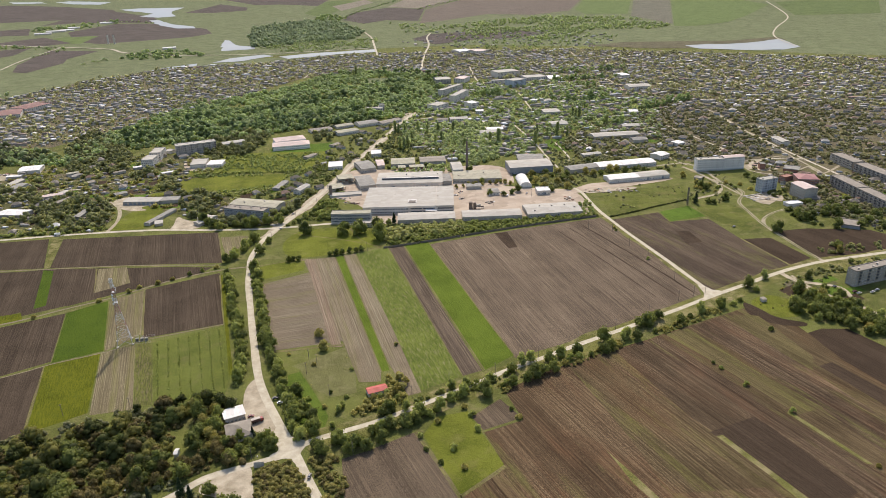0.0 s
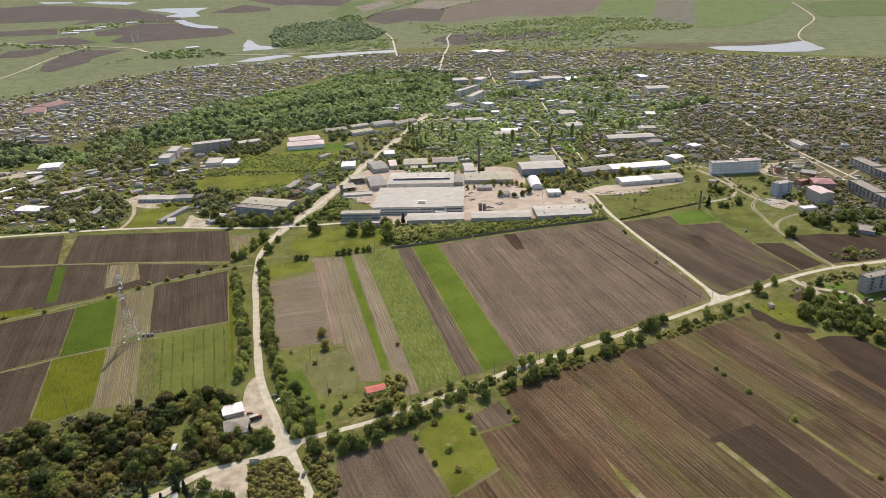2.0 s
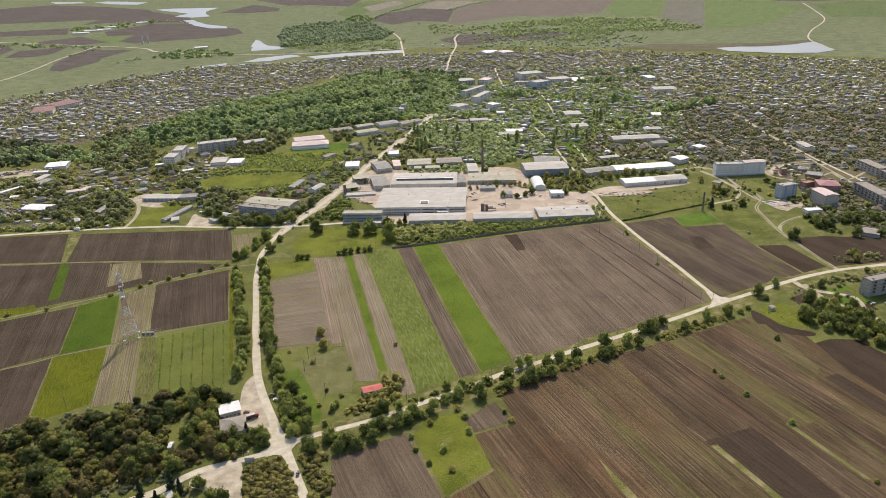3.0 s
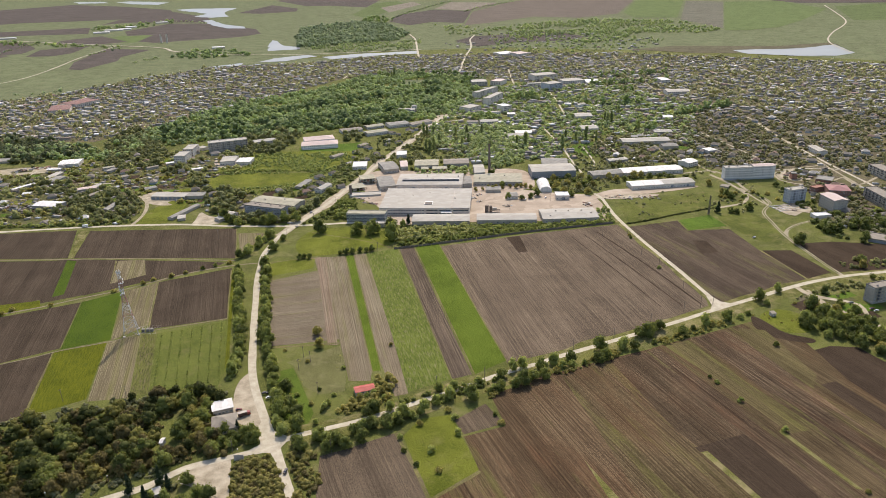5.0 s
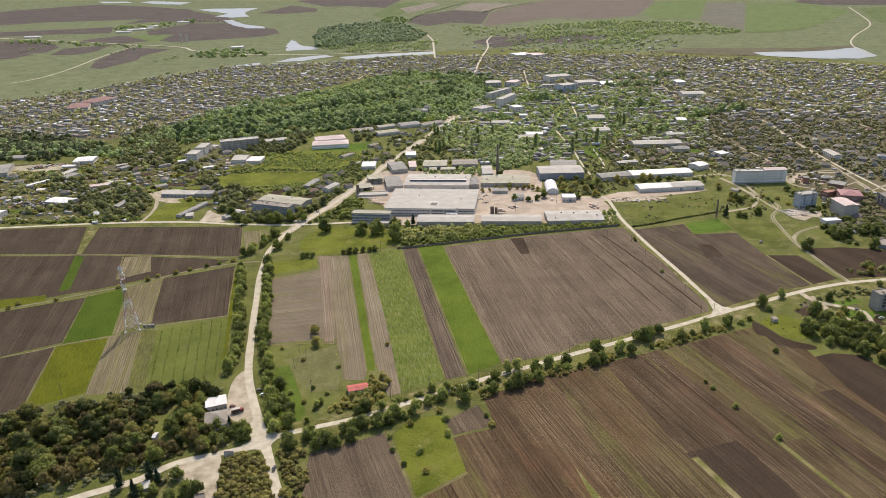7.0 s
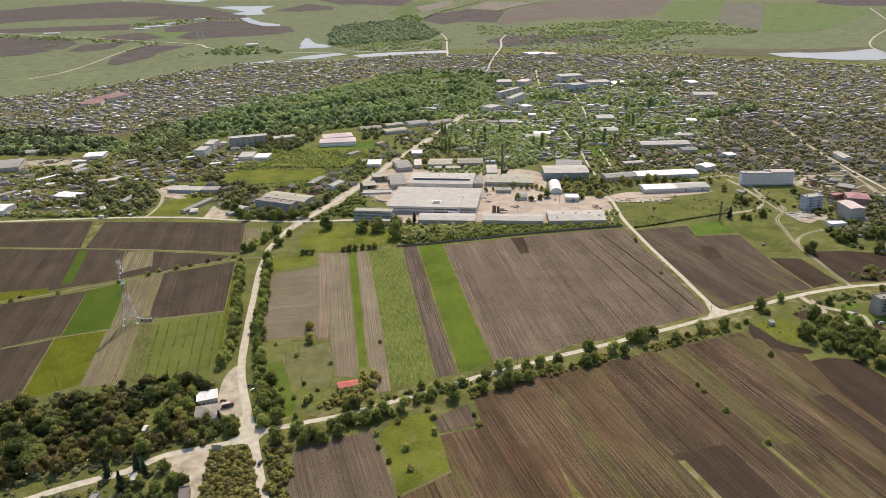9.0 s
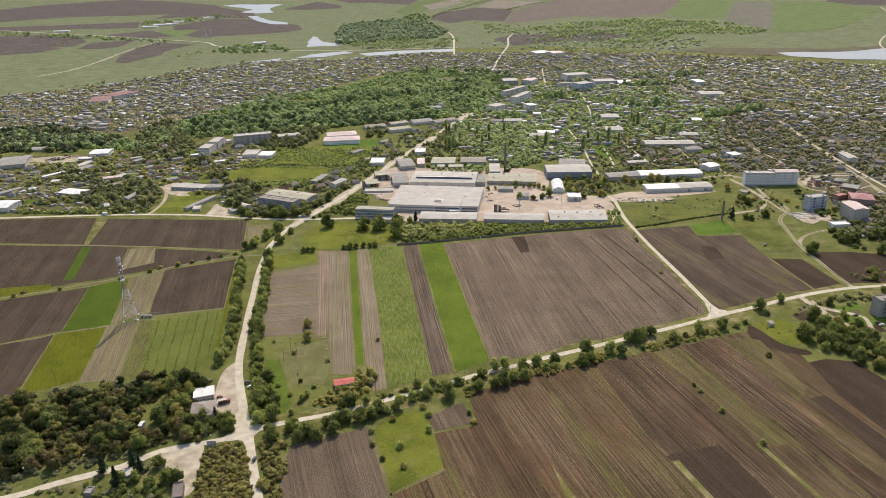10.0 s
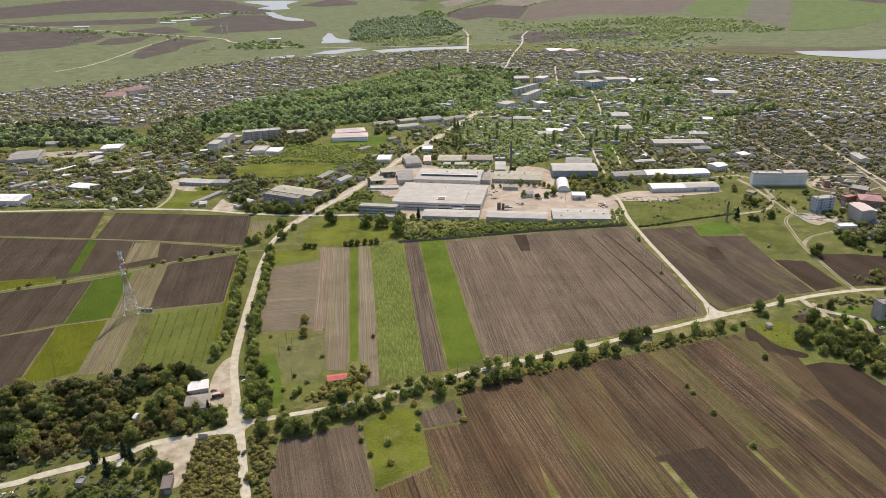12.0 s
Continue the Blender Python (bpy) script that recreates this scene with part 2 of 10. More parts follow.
LEAF_HEDGE = leaf_material("olive_hedge_leaves", (0.100, 0.106, 0.046), (0.158, 0.160, 0.068), (0.215, 0.212, 0.092), glow=0.7)
# Far town leaves lightened so that the colour itself holds the haze.
LEAF_FARTOWN_HAZED = leaf_material("hazed_town_leaves", (0.100, 0.100, 0.064), (0.148, 0.146, 0.092), (0.200, 0.196, 0.124), size=30.0, glow=0.9)
LEAF_GROVE = leaf_material("dark_grove_leaves", (0.036, 0.044, 0.022), (0.064, 0.074, 0.036), (0.104, 0.112, 0.054), size=24.0, glow=0.5)
LEAF_OLIVE = leaf_material("olive_wood_leaves", (0.044, 0.045, 0.012), (0.082, 0.080, 0.021), (0.130, 0.124, 0.034), glow=0.45)
LEAF_SCRUB = leaf_material("meadow_scrub_leaves", (0.092, 0.108, 0.042), (0.132, 0.150, 0.058), (0.178, 0.194, 0.078), size=24.0, glow=0.7)
# Park, far wood and town leaves: pale and very translucent in place of haze.
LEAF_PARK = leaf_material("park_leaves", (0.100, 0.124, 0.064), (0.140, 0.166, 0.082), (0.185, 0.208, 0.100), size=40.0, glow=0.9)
LEAF_FARWOOD_HAZED = leaf_material("hazed_wood_leaves", (0.100, 0.120, 0.078), (0.142, 0.164, 0.102), (0.190, 0.208, 0.124), size=60.0, glow=0.8)
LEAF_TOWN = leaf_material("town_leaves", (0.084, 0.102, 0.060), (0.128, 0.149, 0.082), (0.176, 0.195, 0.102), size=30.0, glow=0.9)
# Garden leaves set darker here, with lens edge falloff carried in the tone.
LEAF_EAST = leaf_material("east_garden_leaves", (0.062, 0.062, 0.034), (0.102, 0.100, 0.052), (0.150, 0.145, 0.074), size=20.0, glow=0.55)
LEAF_POPLAR = leaf_material("poplar_leaves", (0.066, 0.082, 0.038), (0.108, 0.126, 0.054), (0.155, 0.170, 0.072), glow=0.7)
LEAF_GARDEN = leaf_material("garden_leaves", (0.072, 0.074, 0.042), (0.118, 0.118, 0.064), (0.170, 0.166, 0.088), size=20.0, glow=0.6)
LEAF_BROWN = leaf_material("brown_buds", (0.046, 0.039, 0.015), (0.090, 0.075, 0.029), (0.142, 0.117, 0.046), glow=0.35)
LEAF_VILLAGE = leaf_material("village_leaves", (0.066, 0.071, 0.034), (0.122, 0.126, 0.056), (0.188, 0.189, 0.082), size=24.0, glow=0.7)
BARK = plain_material("bark", (0.06, 0.045, 0.03), (0.12, 0.095, 0.07), 0.95, 0.6)
GLASS = plain_material("window_glass", (0.05, 0.06, 0.07), (0.09, 0.10, 0.12), 0.15, 6.0, spec=0.6)
FRAMEW = plain_material("white_frame", (0.6, 0.6, 0.58), (0.75, 0.74, 0.72), 0.6, 2.0)
ROOF_GREY = patched_material("felt_roof", (0.30, 0.283, 0.24), (0.42, 0.40, 0.345), 0.9, 12.0, (9.0, 5.0), 8, amount=0.2)
ROOF_MOSS = plain_material("mossy_felt_roof", (0.23, 0.22, 0.155), (0.36, 0.34, 0.255), 0.9, 6.0)
ROOF_DARK = plain_material("old_slate_roof", (0.155, 0.15, 0.13), (0.27, 0.26, 0.225), 0.9, 5.0)
ROOF_WHITE = patched_material("white_sheet_roof", (0.45, 0.44, 0.405), (0.64, 0.63, 0.595), 0.6, 8.0, (2.4, 14.0), 5, 0.2)
ROOF_RED = plain_material("red_sheet_roof", (0.29, 0.046, 0.035), (0.40, 0.082, 0.06), 0.6, 4.0)
ROOF_TILE = plain_material("old_red_tile_roof", (0.15, 0.080, 0.065), (0.22, 0.125, 0.105), 0.85, 4.0)
PATH_SOIL = plain_material("trodden_soil", (0.13, 0.11, 0.07), (0.22, 0.185, 0.125), 0.95, 3.0, spec=0.1)
ROOF_TAN = plain_material("tan_slate_roof", (0.17, 0.152, 0.12), (0.26, 0.232, 0.188), 0.9, 5.0)
ROOF_PINK = plain_material("faded_tile_roof", (0.40, 0.315, 0.275), (0.50, 0.415, 0.37), 0.8, 4.0)
WALL_PALE = plain_material("pale_render", (0.46, 0.42, 0.36), (0.64, 0.59, 0.52), 0.85, 5.0, streak=(1, 1, 0.25))
WALL_WHITE = plain_material("white_render", (0.64, 0.61, 0.56), (0.80, 0.77, 0.72), 0.85, 5.0, streak=(1, 1, 0.25))
WALL_GREY = plain_material("grey_panel_wall", (0.30, 0.27, 0.225), (0.46, 0.415, 0.35), 0.85, 5.0, streak=(1, 1, 0.3))
WALL_BLUE = plain_material("pale_blue_wall", (0.30, 0.33, 0.36), (0.44, 0.48, 0.51), 0.85, 5.0, streak=(1, 1, 0.3))
WALL_BRICK = plain_material("red_brick_wall", (0.22, 0.11, 0.08), (0.32, 0.17, 0.12), 0.9, 3.0)
METAL_BLUE = plain_material("blue_sheet_metal", (0.19, 0.20, 0.215), (0.27, 0.285, 0.30), 0.6, 5.0)
STEEL = plain_material("galvanised_steel", (0.42, 0.42, 0.42), (0.58, 0.58, 0.57), 0.5, 1.0, metal=0.3)
WALL_TEAL = plain_material("grey_teal_panels", (0.11, 0.145, 0.145), (0.19, 0.23, 0.225), 0.8, 4.0, streak=(1, 1, 0.3))
RUSTY = plain_material("rusty_steel", (0.10, 0.075, 0.058), (0.21, 0.165, 0.13), 0.85, 1.5)
WALL_DRAB = plain_material("drab_panel_wall", (0.21, 0.19, 0.16), (0.34, 0.31, 0.265), 0.85, 5.0, streak=(1, 1, 0.3))
TIMBER = plain_material("weathered_timber", (0.10, 0.085, 0.07), (0.19, 0.165, 0.14), 0.9, 0.7)

# ---- mesh helpers ----
def mesh_from(name, verts, faces, *mats, index=None):
    me = bpy.data.meshes.new(name)
    me.from_pydata([tuple(v) for v in verts], [], faces)
    for m in mats:
        me.materials.append(m)
    if index is not None:
        me.polygons.foreach_set("material_index", index)
    me.update()
    return me


def part(name, bm, material, parent, label="", m=None):
    """Link a bmesh as one mesh object under a thing."""
    me = bpy.data.meshes.new(name)
    bm.to_mesh(me)
    bm.free()
    me.materials.append(material)
    ob = new(name, me)
    ob.parent = parent
    if m is not None:
        ob.matrix_basis = m
    if label:
        ob["label"] = label
    return ob


def piece(name, me, parent, m, label=""):
    """An object of its own on a shared mesh."""
    ob = new(name, me)
    ob.parent = parent
    ob.matrix_basis = m
    if label:
        ob["label"] = label
    return ob


def add_box(bm, x0, y0, z0, x1, y1, z1):
    v = [bm.verts.new(p) for p in ((x0, y0, z0), (x1, y0, z0), (x1, y1, z0), (x0, y1, z0), (x0, y0, z1), (x1, y0, z1), (x1, y1, z1), (x0, y1, z1))]
    for f in ((3, 2, 1, 0), (4, 5, 6, 7), (0, 1, 5, 4), (1, 2, 6, 5), (2, 3, 7, 6), (3, 0, 4, 7)):
        bm.faces.new([v[i] for i in f])


def box_bm(*dims):
    bm = bmesh.new()
    add_box(bm, *dims)
    return bm


def add_bar(bm, a, b, r, sides=6, r2=None):
    """A round bar from a to b."""
    a, b = Vector(a), Vector(b)
    q = (b - a).to_track_quat("Z", "Y")
    ring = []
    for p, rr in ((a, r), (b, r if r2 is None else r2)):
        ring.append([bm.verts.new(p + q @ Vector((rr * math.cos(2 * math.pi * i / sides), rr * math.sin(2 * math.pi * i / sides), 0))) for i in range(sides)])
    for i in range(sides):
        j = (i + 1) % sides
        bm.faces.new((ring[0][i], ring[0][j], ring[1][j], ring[1][i]))
    bm.faces.new(ring[1])
    bm.faces.new(ring[0][::-1])


def drape(name, points, material, lift, label, category, kind="structure"):
    """A flat sheet with the given outline, laid on the terrain."""
    bm = bmesh.new()
    bm.faces.new([bm.verts.new((x, y, 0)) for x, y in points])
    ys = [p[1] for p in points]
    if max(ys) > 1700:
        for k in YK:
            if min(ys) < k < max(ys):
                bmesh.ops.bisect_plane(bm, geom=bm.verts[:] + bm.edges[:] + bm.faces[:], plane_co=(0, k, 0), plane_no=(0, 1, 0))
    bmesh.ops.triangulate(bm, faces=bm.faces[:])
    for v in bm.verts:
        v.co.z = height(v.co.y) + lift
    bmesh.ops.recalc_face_normals(bm, faces=bm.faces[:])
    if bm.faces and sum(f.normal.z for f in bm.faces) < 0:
        bmesh.ops.reverse_faces(bm, faces=bm.faces[:])
    me = bpy.data.meshes.new(name)
    bm.to_mesh(me)
    bm.free()
    me.materials.append(material)
    return tagged(new(name, me), label, category, kind=kind)


def smooth_line(points, step=6.0):
    """Catmull-Rom through the points, at even steps."""
    p = [Vector((x, y)) for x, y in points]
    p = [2 * p[0] - p[1]] + p + [2 * p[-1] - p[-2]]
    out = []
    for i in range(1, len(p) - 2):
        n = max(2, int((p[i + 1] - p[i]).length / step))
        for k in range(n):
            t = k / n
            out.append(0.5 * (2 * p[i] + (p[i + 1] - p[i - 1]) * t + (2 * p[i - 1] - 5 * p[i] + 4 * p[i + 1] - p[i + 2]) * t * t + (3 * p[i] - p[i - 1] - 3 * p[i + 1] + p[i + 2]) * t ** 3))
    out.append(p[-2])
    return out


ROADS = []


def ribbon(name, points, width, material, lift, label, category, wobble=0.12, crown=0.0):
    """A road or track of the given width with uneven edges, laid on the terrain."""
    line = smooth_line(points)
    if name != "verge" and name != "balk":
        ROADS.append((np.array([p[:] for p in line]), width))
    seed = len(points) * 7 + abs(points[0][0]) % 50
    verts, faces = [], []
    for i, p in enumerate(line):
        d = (line[min(i + 1, len(line) - 1)] - line[max(i - 1, 0)]).normalized()
        n = Vector((-d.y, d.x))
        a, b = (width * (0.5 + 1.5 * wobble * noise.noise(Vector((i * 0.23, seed + 9.0 * k, 0.5)))) for k in range(2))
        z = height(p.y) + lift
        verts += [(p.x + n.x * a, p.y + n.y * a, z), (p.x, p.y, z + crown), (p.x - n.x * b, p.y - n.y * b, z)]
        if i:
            k = 3 * i
            faces += [(k - 3, k - 2, k + 1, k), (k - 2, k - 1, k + 2, k + 1)]
    me = mesh_from(name, verts, [f[::-1] for f in faces], material)
    ob = new(name, me)
    if me.polygons[0].normal.z < 0:
        me.flip_normals()
    return tagged(ob, label, category, kind="structure")


def rounded(points):
    """The outline with its corners rounded off."""
    for _ in range(2):
        out = []
        for p, q in zip(points, points[1:] + points[:1]):
            out += [(0.75 * p[0] + 0.25 * q[0], 0.75 * p[1] + 0.25 * q[1]), (0.25 * p[0] + 0.75 * q[0], 0.25 * p[1] + 0.75 * q[1])]
        points = out
    return points


def inside(p, poly):
    x, y = p
    c = False
    for (x1, y1), (x2, y2) in zip(poly, poly[1:] + poly[:1]):
        if (y1 > y) != (y2 > y) and x < (x2 - x1) * (y - y1) / (y2 - y1) + x1:
            c = not c
    return c


def scatter(poly, spacing, seed, jitter=0.45, keep=1.0, angle=0.0, clump=0.0, gap=-0.08):
    """Uneven points in a polygon, about the given distance apart."""
    rnd = random.Random(seed)
    ca, sa = math.cos(radians(angle)), math.sin(radians(angle))
    q = [(x * ca + y * sa, -x * sa + y * ca) for x, y in poly]
    xs, ys = [p[0] for p in q], [p[1] for p in q]
    out = []
    y = min(ys)
    row = 0
    while y < max(ys):
        x = min(xs) + (row % 2) * spacing / 2
        while x < max(xs):
            p = (x + rnd.uniform(-jitter, jitter) * spacing, y + rnd.uniform(-jitter, jitter) * spacing)
            if rnd.random() < keep and inside(p, q) and (clump == 0 or noise.noise(Vector((p[0] / clump, p[1] / clump, seed))) > gap):
                out.append((p[0] * ca - p[1] * sa, p[0] * sa + p[1] * ca))
            x += spacing
        y += spacing * 0.87
        row += 1
    return out


# ---- ground ----
def ground_sheet():
    xs = [-9000, -4000, -2000, -1000, -500, 0, 500, 1000, 2000, 4000, 9000]
    ys = [-1500] + YK[1:] + [9000]
    verts = [(x, y, height(y)) for y in ys for x in xs]
    n = len(xs)
    faces = [(j * n + i, j * n + i + 1, (j + 1) * n + i + 1, (j + 1) * n + i) for j in range(len(ys) - 1) for i in range(n - 1)]
    tagged(new("ground", mesh_from("ground", verts, faces, MEADOW)), "wide green meadow ground reaching to the hills", "ground", kind="structure")


ground_sheet()
# ---- fields: outlines on the plain ----
def heading(a, b):
    """Angle by which coords() must turn so that its y runs from a to b."""
    return math.degrees(math.atan2(b[1] - a[1], b[0] - a[0])) - 90


EAST_ROWS = heading(*[(41.3, 425.8), (-3.0, 651.0)])
WEST_ROWS = heading(*[(-238.8, 496.2), (-259.5, 577.8)])
SOUTH_ROWS = heading(*[(212.7, 285.4), (160.3, 431.0)])
NORTH_ROWS = heading(*[(304.9, 524.1), (267.1, 635.4)])
PLOUGH_EAST = soil_material("ploughed_east", EAST_ROWS, (0.080, 0.061, 0.043), (0.152, 0.118, 0.082), 0.65, 22, row=2.2, litter=0.9)
PLOUGH_DARK = soil_material("ploughed_dark", EAST_ROWS, (0.060, 0.045, 0.033), (0.120, 0.093, 0.067), 0.9, 8)
STUBBLE = soil_material("stubble", EAST_ROWS, (0.122, 0.098, 0.064), (0.212, 0.172, 0.115), 0.4, 12, 0.18)
STUBBLE_GREY = soil_material("grey_stubble", EAST_ROWS + 90, (0.112, 0.090, 0.062), (0.190, 0.155, 0.108), 0.4, 14, 0.14, row=3.0)
STUBBLE_PINK = soil_material("pinkish_stubble", EAST_ROWS, (0.140, 0.102, 0.070), (0.225, 0.168, 0.120), 0.5, 5, 0.05)
# Western soil: dark earth, lowered a little more for lens edge falloff.
PLOUGH_WEST = soil_material("ploughed_west", WEST_ROWS, (0.040, 0.030, 0.021), (0.074, 0.056, 0.039), 0.5, 12, litter=0.7)
FALLOW_WEST = soil_material("fallow_west", WEST_ROWS, (0.105, 0.088, 0.050), (0.170, 0.142, 0.086), 0.8, 7, 0.3)
PLOUGH_SOUTH = soil_material("ploughed_south", SOUTH_ROWS, (0.050, 0.033, 0.019), (0.104, 0.071, 0.040), 1.0, 24, 0.06, rust=0.35, litter=0.95)
PLOUGH_RUST = soil_material("ploughed_rust", SOUTH_ROWS, (0.038, 0.026, 0.017), (0.080, 0.055, 0.034), 1.0, 15, 0.06, rust=0.4, litter=1.15)
PLOUGH_WEEDY = soil_material("weedy_stubble", SOUTH_ROWS, (0.049, 0.035, 0.019), (0.096, 0.071, 0.038), 0.8, 20, 0.2, rust=0.25, litter=0.8)
PLOUGH_UMBER = soil_material("ploughed_umber", SOUTH_ROWS, (0.044, 0.031, 0.019), (0.086, 0.061, 0.037), 0.8, 12, rust=0.2, litter=0.8)
PLOUGH_OLIVE = soil_material("olive_stubble", SOUTH_ROWS, (0.062, 0.050, 0.023), (0.110, 0.090, 0.042), 0.6, 16, 0.45, litter=0.7)
PLOUGH_BARE = soil_material("bare_soil", SOUTH_ROWS, (0.038, 0.027, 0.018), (0.060, 0.043, 0.029), 0.4, 9, litter=0.5)
PLOUGH_NORTH = soil_material("ploughed_north", NORTH_ROWS, (0.048, 0.036, 0.026), (0.094, 0.071, 0.050), 0.6, 18, 0.08, row=2.4, litter=0.6)
PLOUGH_NEAR = soil_material("ploughed_near", heading(*[(-15.7, 292.3), (-35.5, 346.0)]), (0.070, 0.053, 0.036), (0.120, 0.092, 0.063), 0.5, 10)
CROP = grass_material("young_wheat", (0.064, 0.096, 0.012), (0.098, 0.136, 0.018), (0.13, 0.14, 0.03), EAST_ROWS, 0.4, 0.12)
CROP_STREAKY = grass_material("patchy_crop", (0.064, 0.090, 0.016), (0.122, 0.148, 0.030), (0.24, 0.20, 0.12), EAST_ROWS, 0.95, 0.42)
# The two western crops are darkened slightly, lens edge falloff kept in the colour.
CROP_WEST = grass_material("young_barley", (0.040, 0.070, 0.009), (0.065, 0.097, 0.011), (0.081, 0.103, 0.021), WEST_ROWS, 0.4, 0.06)
RAPE = grass_material("yellowing_crop", (0.064, 0.077, 0.007), (0.112, 0.120, 0.011), (0.062, 0.080, 0.014), WEST_ROWS, 0.8, 0.3)
VEGROWS = grass_material("vegetable_rows", (0.060, 0.060, 0.022), (0.125, 0.135, 0.034), (0.15, 0.12, 0.075), WEST_ROWS, 0.95, 0.5)
ORCHARD = grass_material("orchard_grass", (0.070, 0.088, 0.018), (0.122, 0.140, 0.032), (0.162, 0.149, 0.063), WEST_ROWS, 0.4, 0.3)
MEADOW_EAST = grass_material("pasture_grass", (0.062, 0.076, 0.018), (0.118, 0.130, 0.030), (0.165, 0.148, 0.060), 0, 0.0, 0.45)
BRIGHT = grass_material("lush_grass", (0.072, 0.090, 0.013), (0.140, 0.154, 0.024), (0.19, 0.17, 0.06), 0, 0.0, 0.3)

ROUGH = grass_material("rough_meadow_grass", (0.105, 0.106, 0.040), (0.158, 0.156, 0.062), (0.20, 0.178, 0.095), 0, 0.0, 0.45)
LUSH = grass_material("lush_green_grass", (0.058, 0.094, 0.014), (0.098, 0.138, 0.022), (0.13, 0.14, 0.04), 0, 0.0, 0.15)

LAYER = [0]


def field(name, material, outline, label, lift=0.04, step=0.0012):
    """A field laid a hair above the one before it."""
    LAYER[0] += 1
    return drape(name, outline, material, lift + step * LAYER[0], label, name.replace("_", " "))


# the strips between the two roads
field("ploughed_field", PLOUGH_EAST, [(-0.8, 644.8), (37.8, 655.6), (97.5, 671.7), (188.0, 689.0), (197.2, 630.0), (206.3, 576.0), (215.0, 508.0), (212.9, 497.6), (157.4, 470.6), (86.5, 438.9), (40.9, 422.0)], "brown ploughed field with long straight furrows")
field("crop_field", CROP, [(-26.9, 646.7), (-3.0, 651.0), (40.5, 425.8), (17.1, 409.4)], "bright green strip of young wheat")
field("ploughed_field", PLOUGH_DARK, [(-42.7, 643.4), (-28.6, 646.8), (15.2, 409.5), (1.5, 404.6)], "narrow dark strip of ploughed soil")
field("crop_field", CROP_STREAKY, [(-75.2, 634.0), (-44.4, 643.5), (0.7, 404.6), (-28.5, 391.2), (-43.1, 471.3)], "patchy green crop strip streaked with dry rows")
field("stubble_field", STUBBLE, [(-86.5, 630.5), (-75.2, 634.0), (-43.1, 471.3), (-28.4, 389.2), (-37.2, 386.4), (-49.5, 430.5)], "tan stubble strip beside a green crop")
field("crop_field", CROP, [(-94.0, 628.2), (-87.7, 630.6), (-48.3, 419.2), (-53.7, 418.0)], "thin green crop strip between stubble fields")
field("stubble_field", STUBBLE, [(-125.3, 626.2), (-95.2, 628.3), (-54.5, 417.4), (-54.6, 406.0), (-69.4, 406.7), (-82.4, 464.8)], "tan stubble field with faint drill rows")
field("stubble_field", STUBBLE_GREY, [(-157.5, 575.9), (-117.3, 595.9), (-82.4, 464.8), (-134.6, 457.5)], "pale brown stubble field beside the lane")
field("stubble_strip", STUBBLE_PINK, [(-122.9, 627.1), (-114.2, 627.4), (-82.8, 456.1), (-90.5, 456.9)], "pinkish worked strip between stubble fields")
field("rough_meadow", ROUGH, [(-117.2, 434.1), (-80.3, 455.3), (-71.8, 413.2), (-71.0, 394.6), (-87.3, 392.0), (-99.7, 402.7), (-110.9, 429.2)], "pale dry meadow beside stubble strips")
field("meadow_patch", LUSH, [(-119.3, 422.9), (-110.8, 426.2), (-98.4, 397.2), (-88.3, 371.3), (-89.7, 362.5), (-100.8, 356.1), (-107.5, 354.7), (-110.0, 378.5)], "lush green grass patch behind roadside trees")
field("meadow_patch", LUSH, rounded([(-122.8, 417.8), (-113.9, 415.2), (-106.0, 409.2), (-97.9, 393.2), (-91.3, 375.7), (-89.1, 357.8), (-99.5, 355.3), (-106.5, 358.4)]), "lush green meadow corner beside the lane")
# west of the lane
field("ploughed_field", PLOUGH_WEST, [(-350.1, 545.4), (-299.8, 568.2), (-276.0, 581.8), (-219.8, 608.9), (-209.8, 622.2), (-246.6, 629.3), (-365.4, 643.3), (-396.0, 641.4)], "dark ploughed soil beside the farm track")
field("ploughed_field", PLOUGH_WEST, [(-538.2, 720.6), (-490.2, 723.9), (-401.1, 727.5), (-373.4, 646.6), (-447.7, 650.5), (-506.6, 653.2)], "dark ploughed field beside the cross road")
field("grass_strip", DRYVERGE, [(-397.6, 725.4), (-386.6, 724.6), (-368.1, 646.3), (-372.8, 646.6)], "dry grass strip between ploughed fields")
field("ploughed_field", PLOUGH_WEST, [(-385.3, 724.5), (-223.0, 717.0), (-203.0, 631.7), (-295.7, 641.1), (-367.5, 646.2)], "dark ploughed field with pale seams")
field("ploughed_field", PLOUGH_WEST, [(-502.6, 647.1), (-444.2, 644.4), (-372.2, 640.8), (-346.3, 557.5), (-363.4, 547.4), (-386.4, 544.5), (-432.4, 532.4)], "dark brown ploughed field")
field("crop_field", CROP_WEST, [(-371.8, 642.2), (-361.0, 638.6), (-337.3, 562.7), (-345.3, 557.5)], "narrow green crop strip among ploughed fields")
field("ploughed_field", PLOUGH_WEST, [(-359.3, 638.4), (-319.9, 635.7), (-304.2, 583.1), (-323.5, 567.6), (-335.7, 561.4)], "small dark ploughed field")
field("fallow_field", FALLOW_WEST, [(-318.8, 635.6), (-292.9, 636.6), (-278.5, 599.0), (-303.6, 581.9)], "tan fallow plot near the lattice mast")
field("ploughed_field", PLOUGH_WEST, [(-290.6, 633.6), (-211.6, 622.5), (-256.4, 593.7), (-319.0, 558.1), (-317.7, 566.1), (-277.5, 596.4)], "dark wedge of ploughed soil along a track")
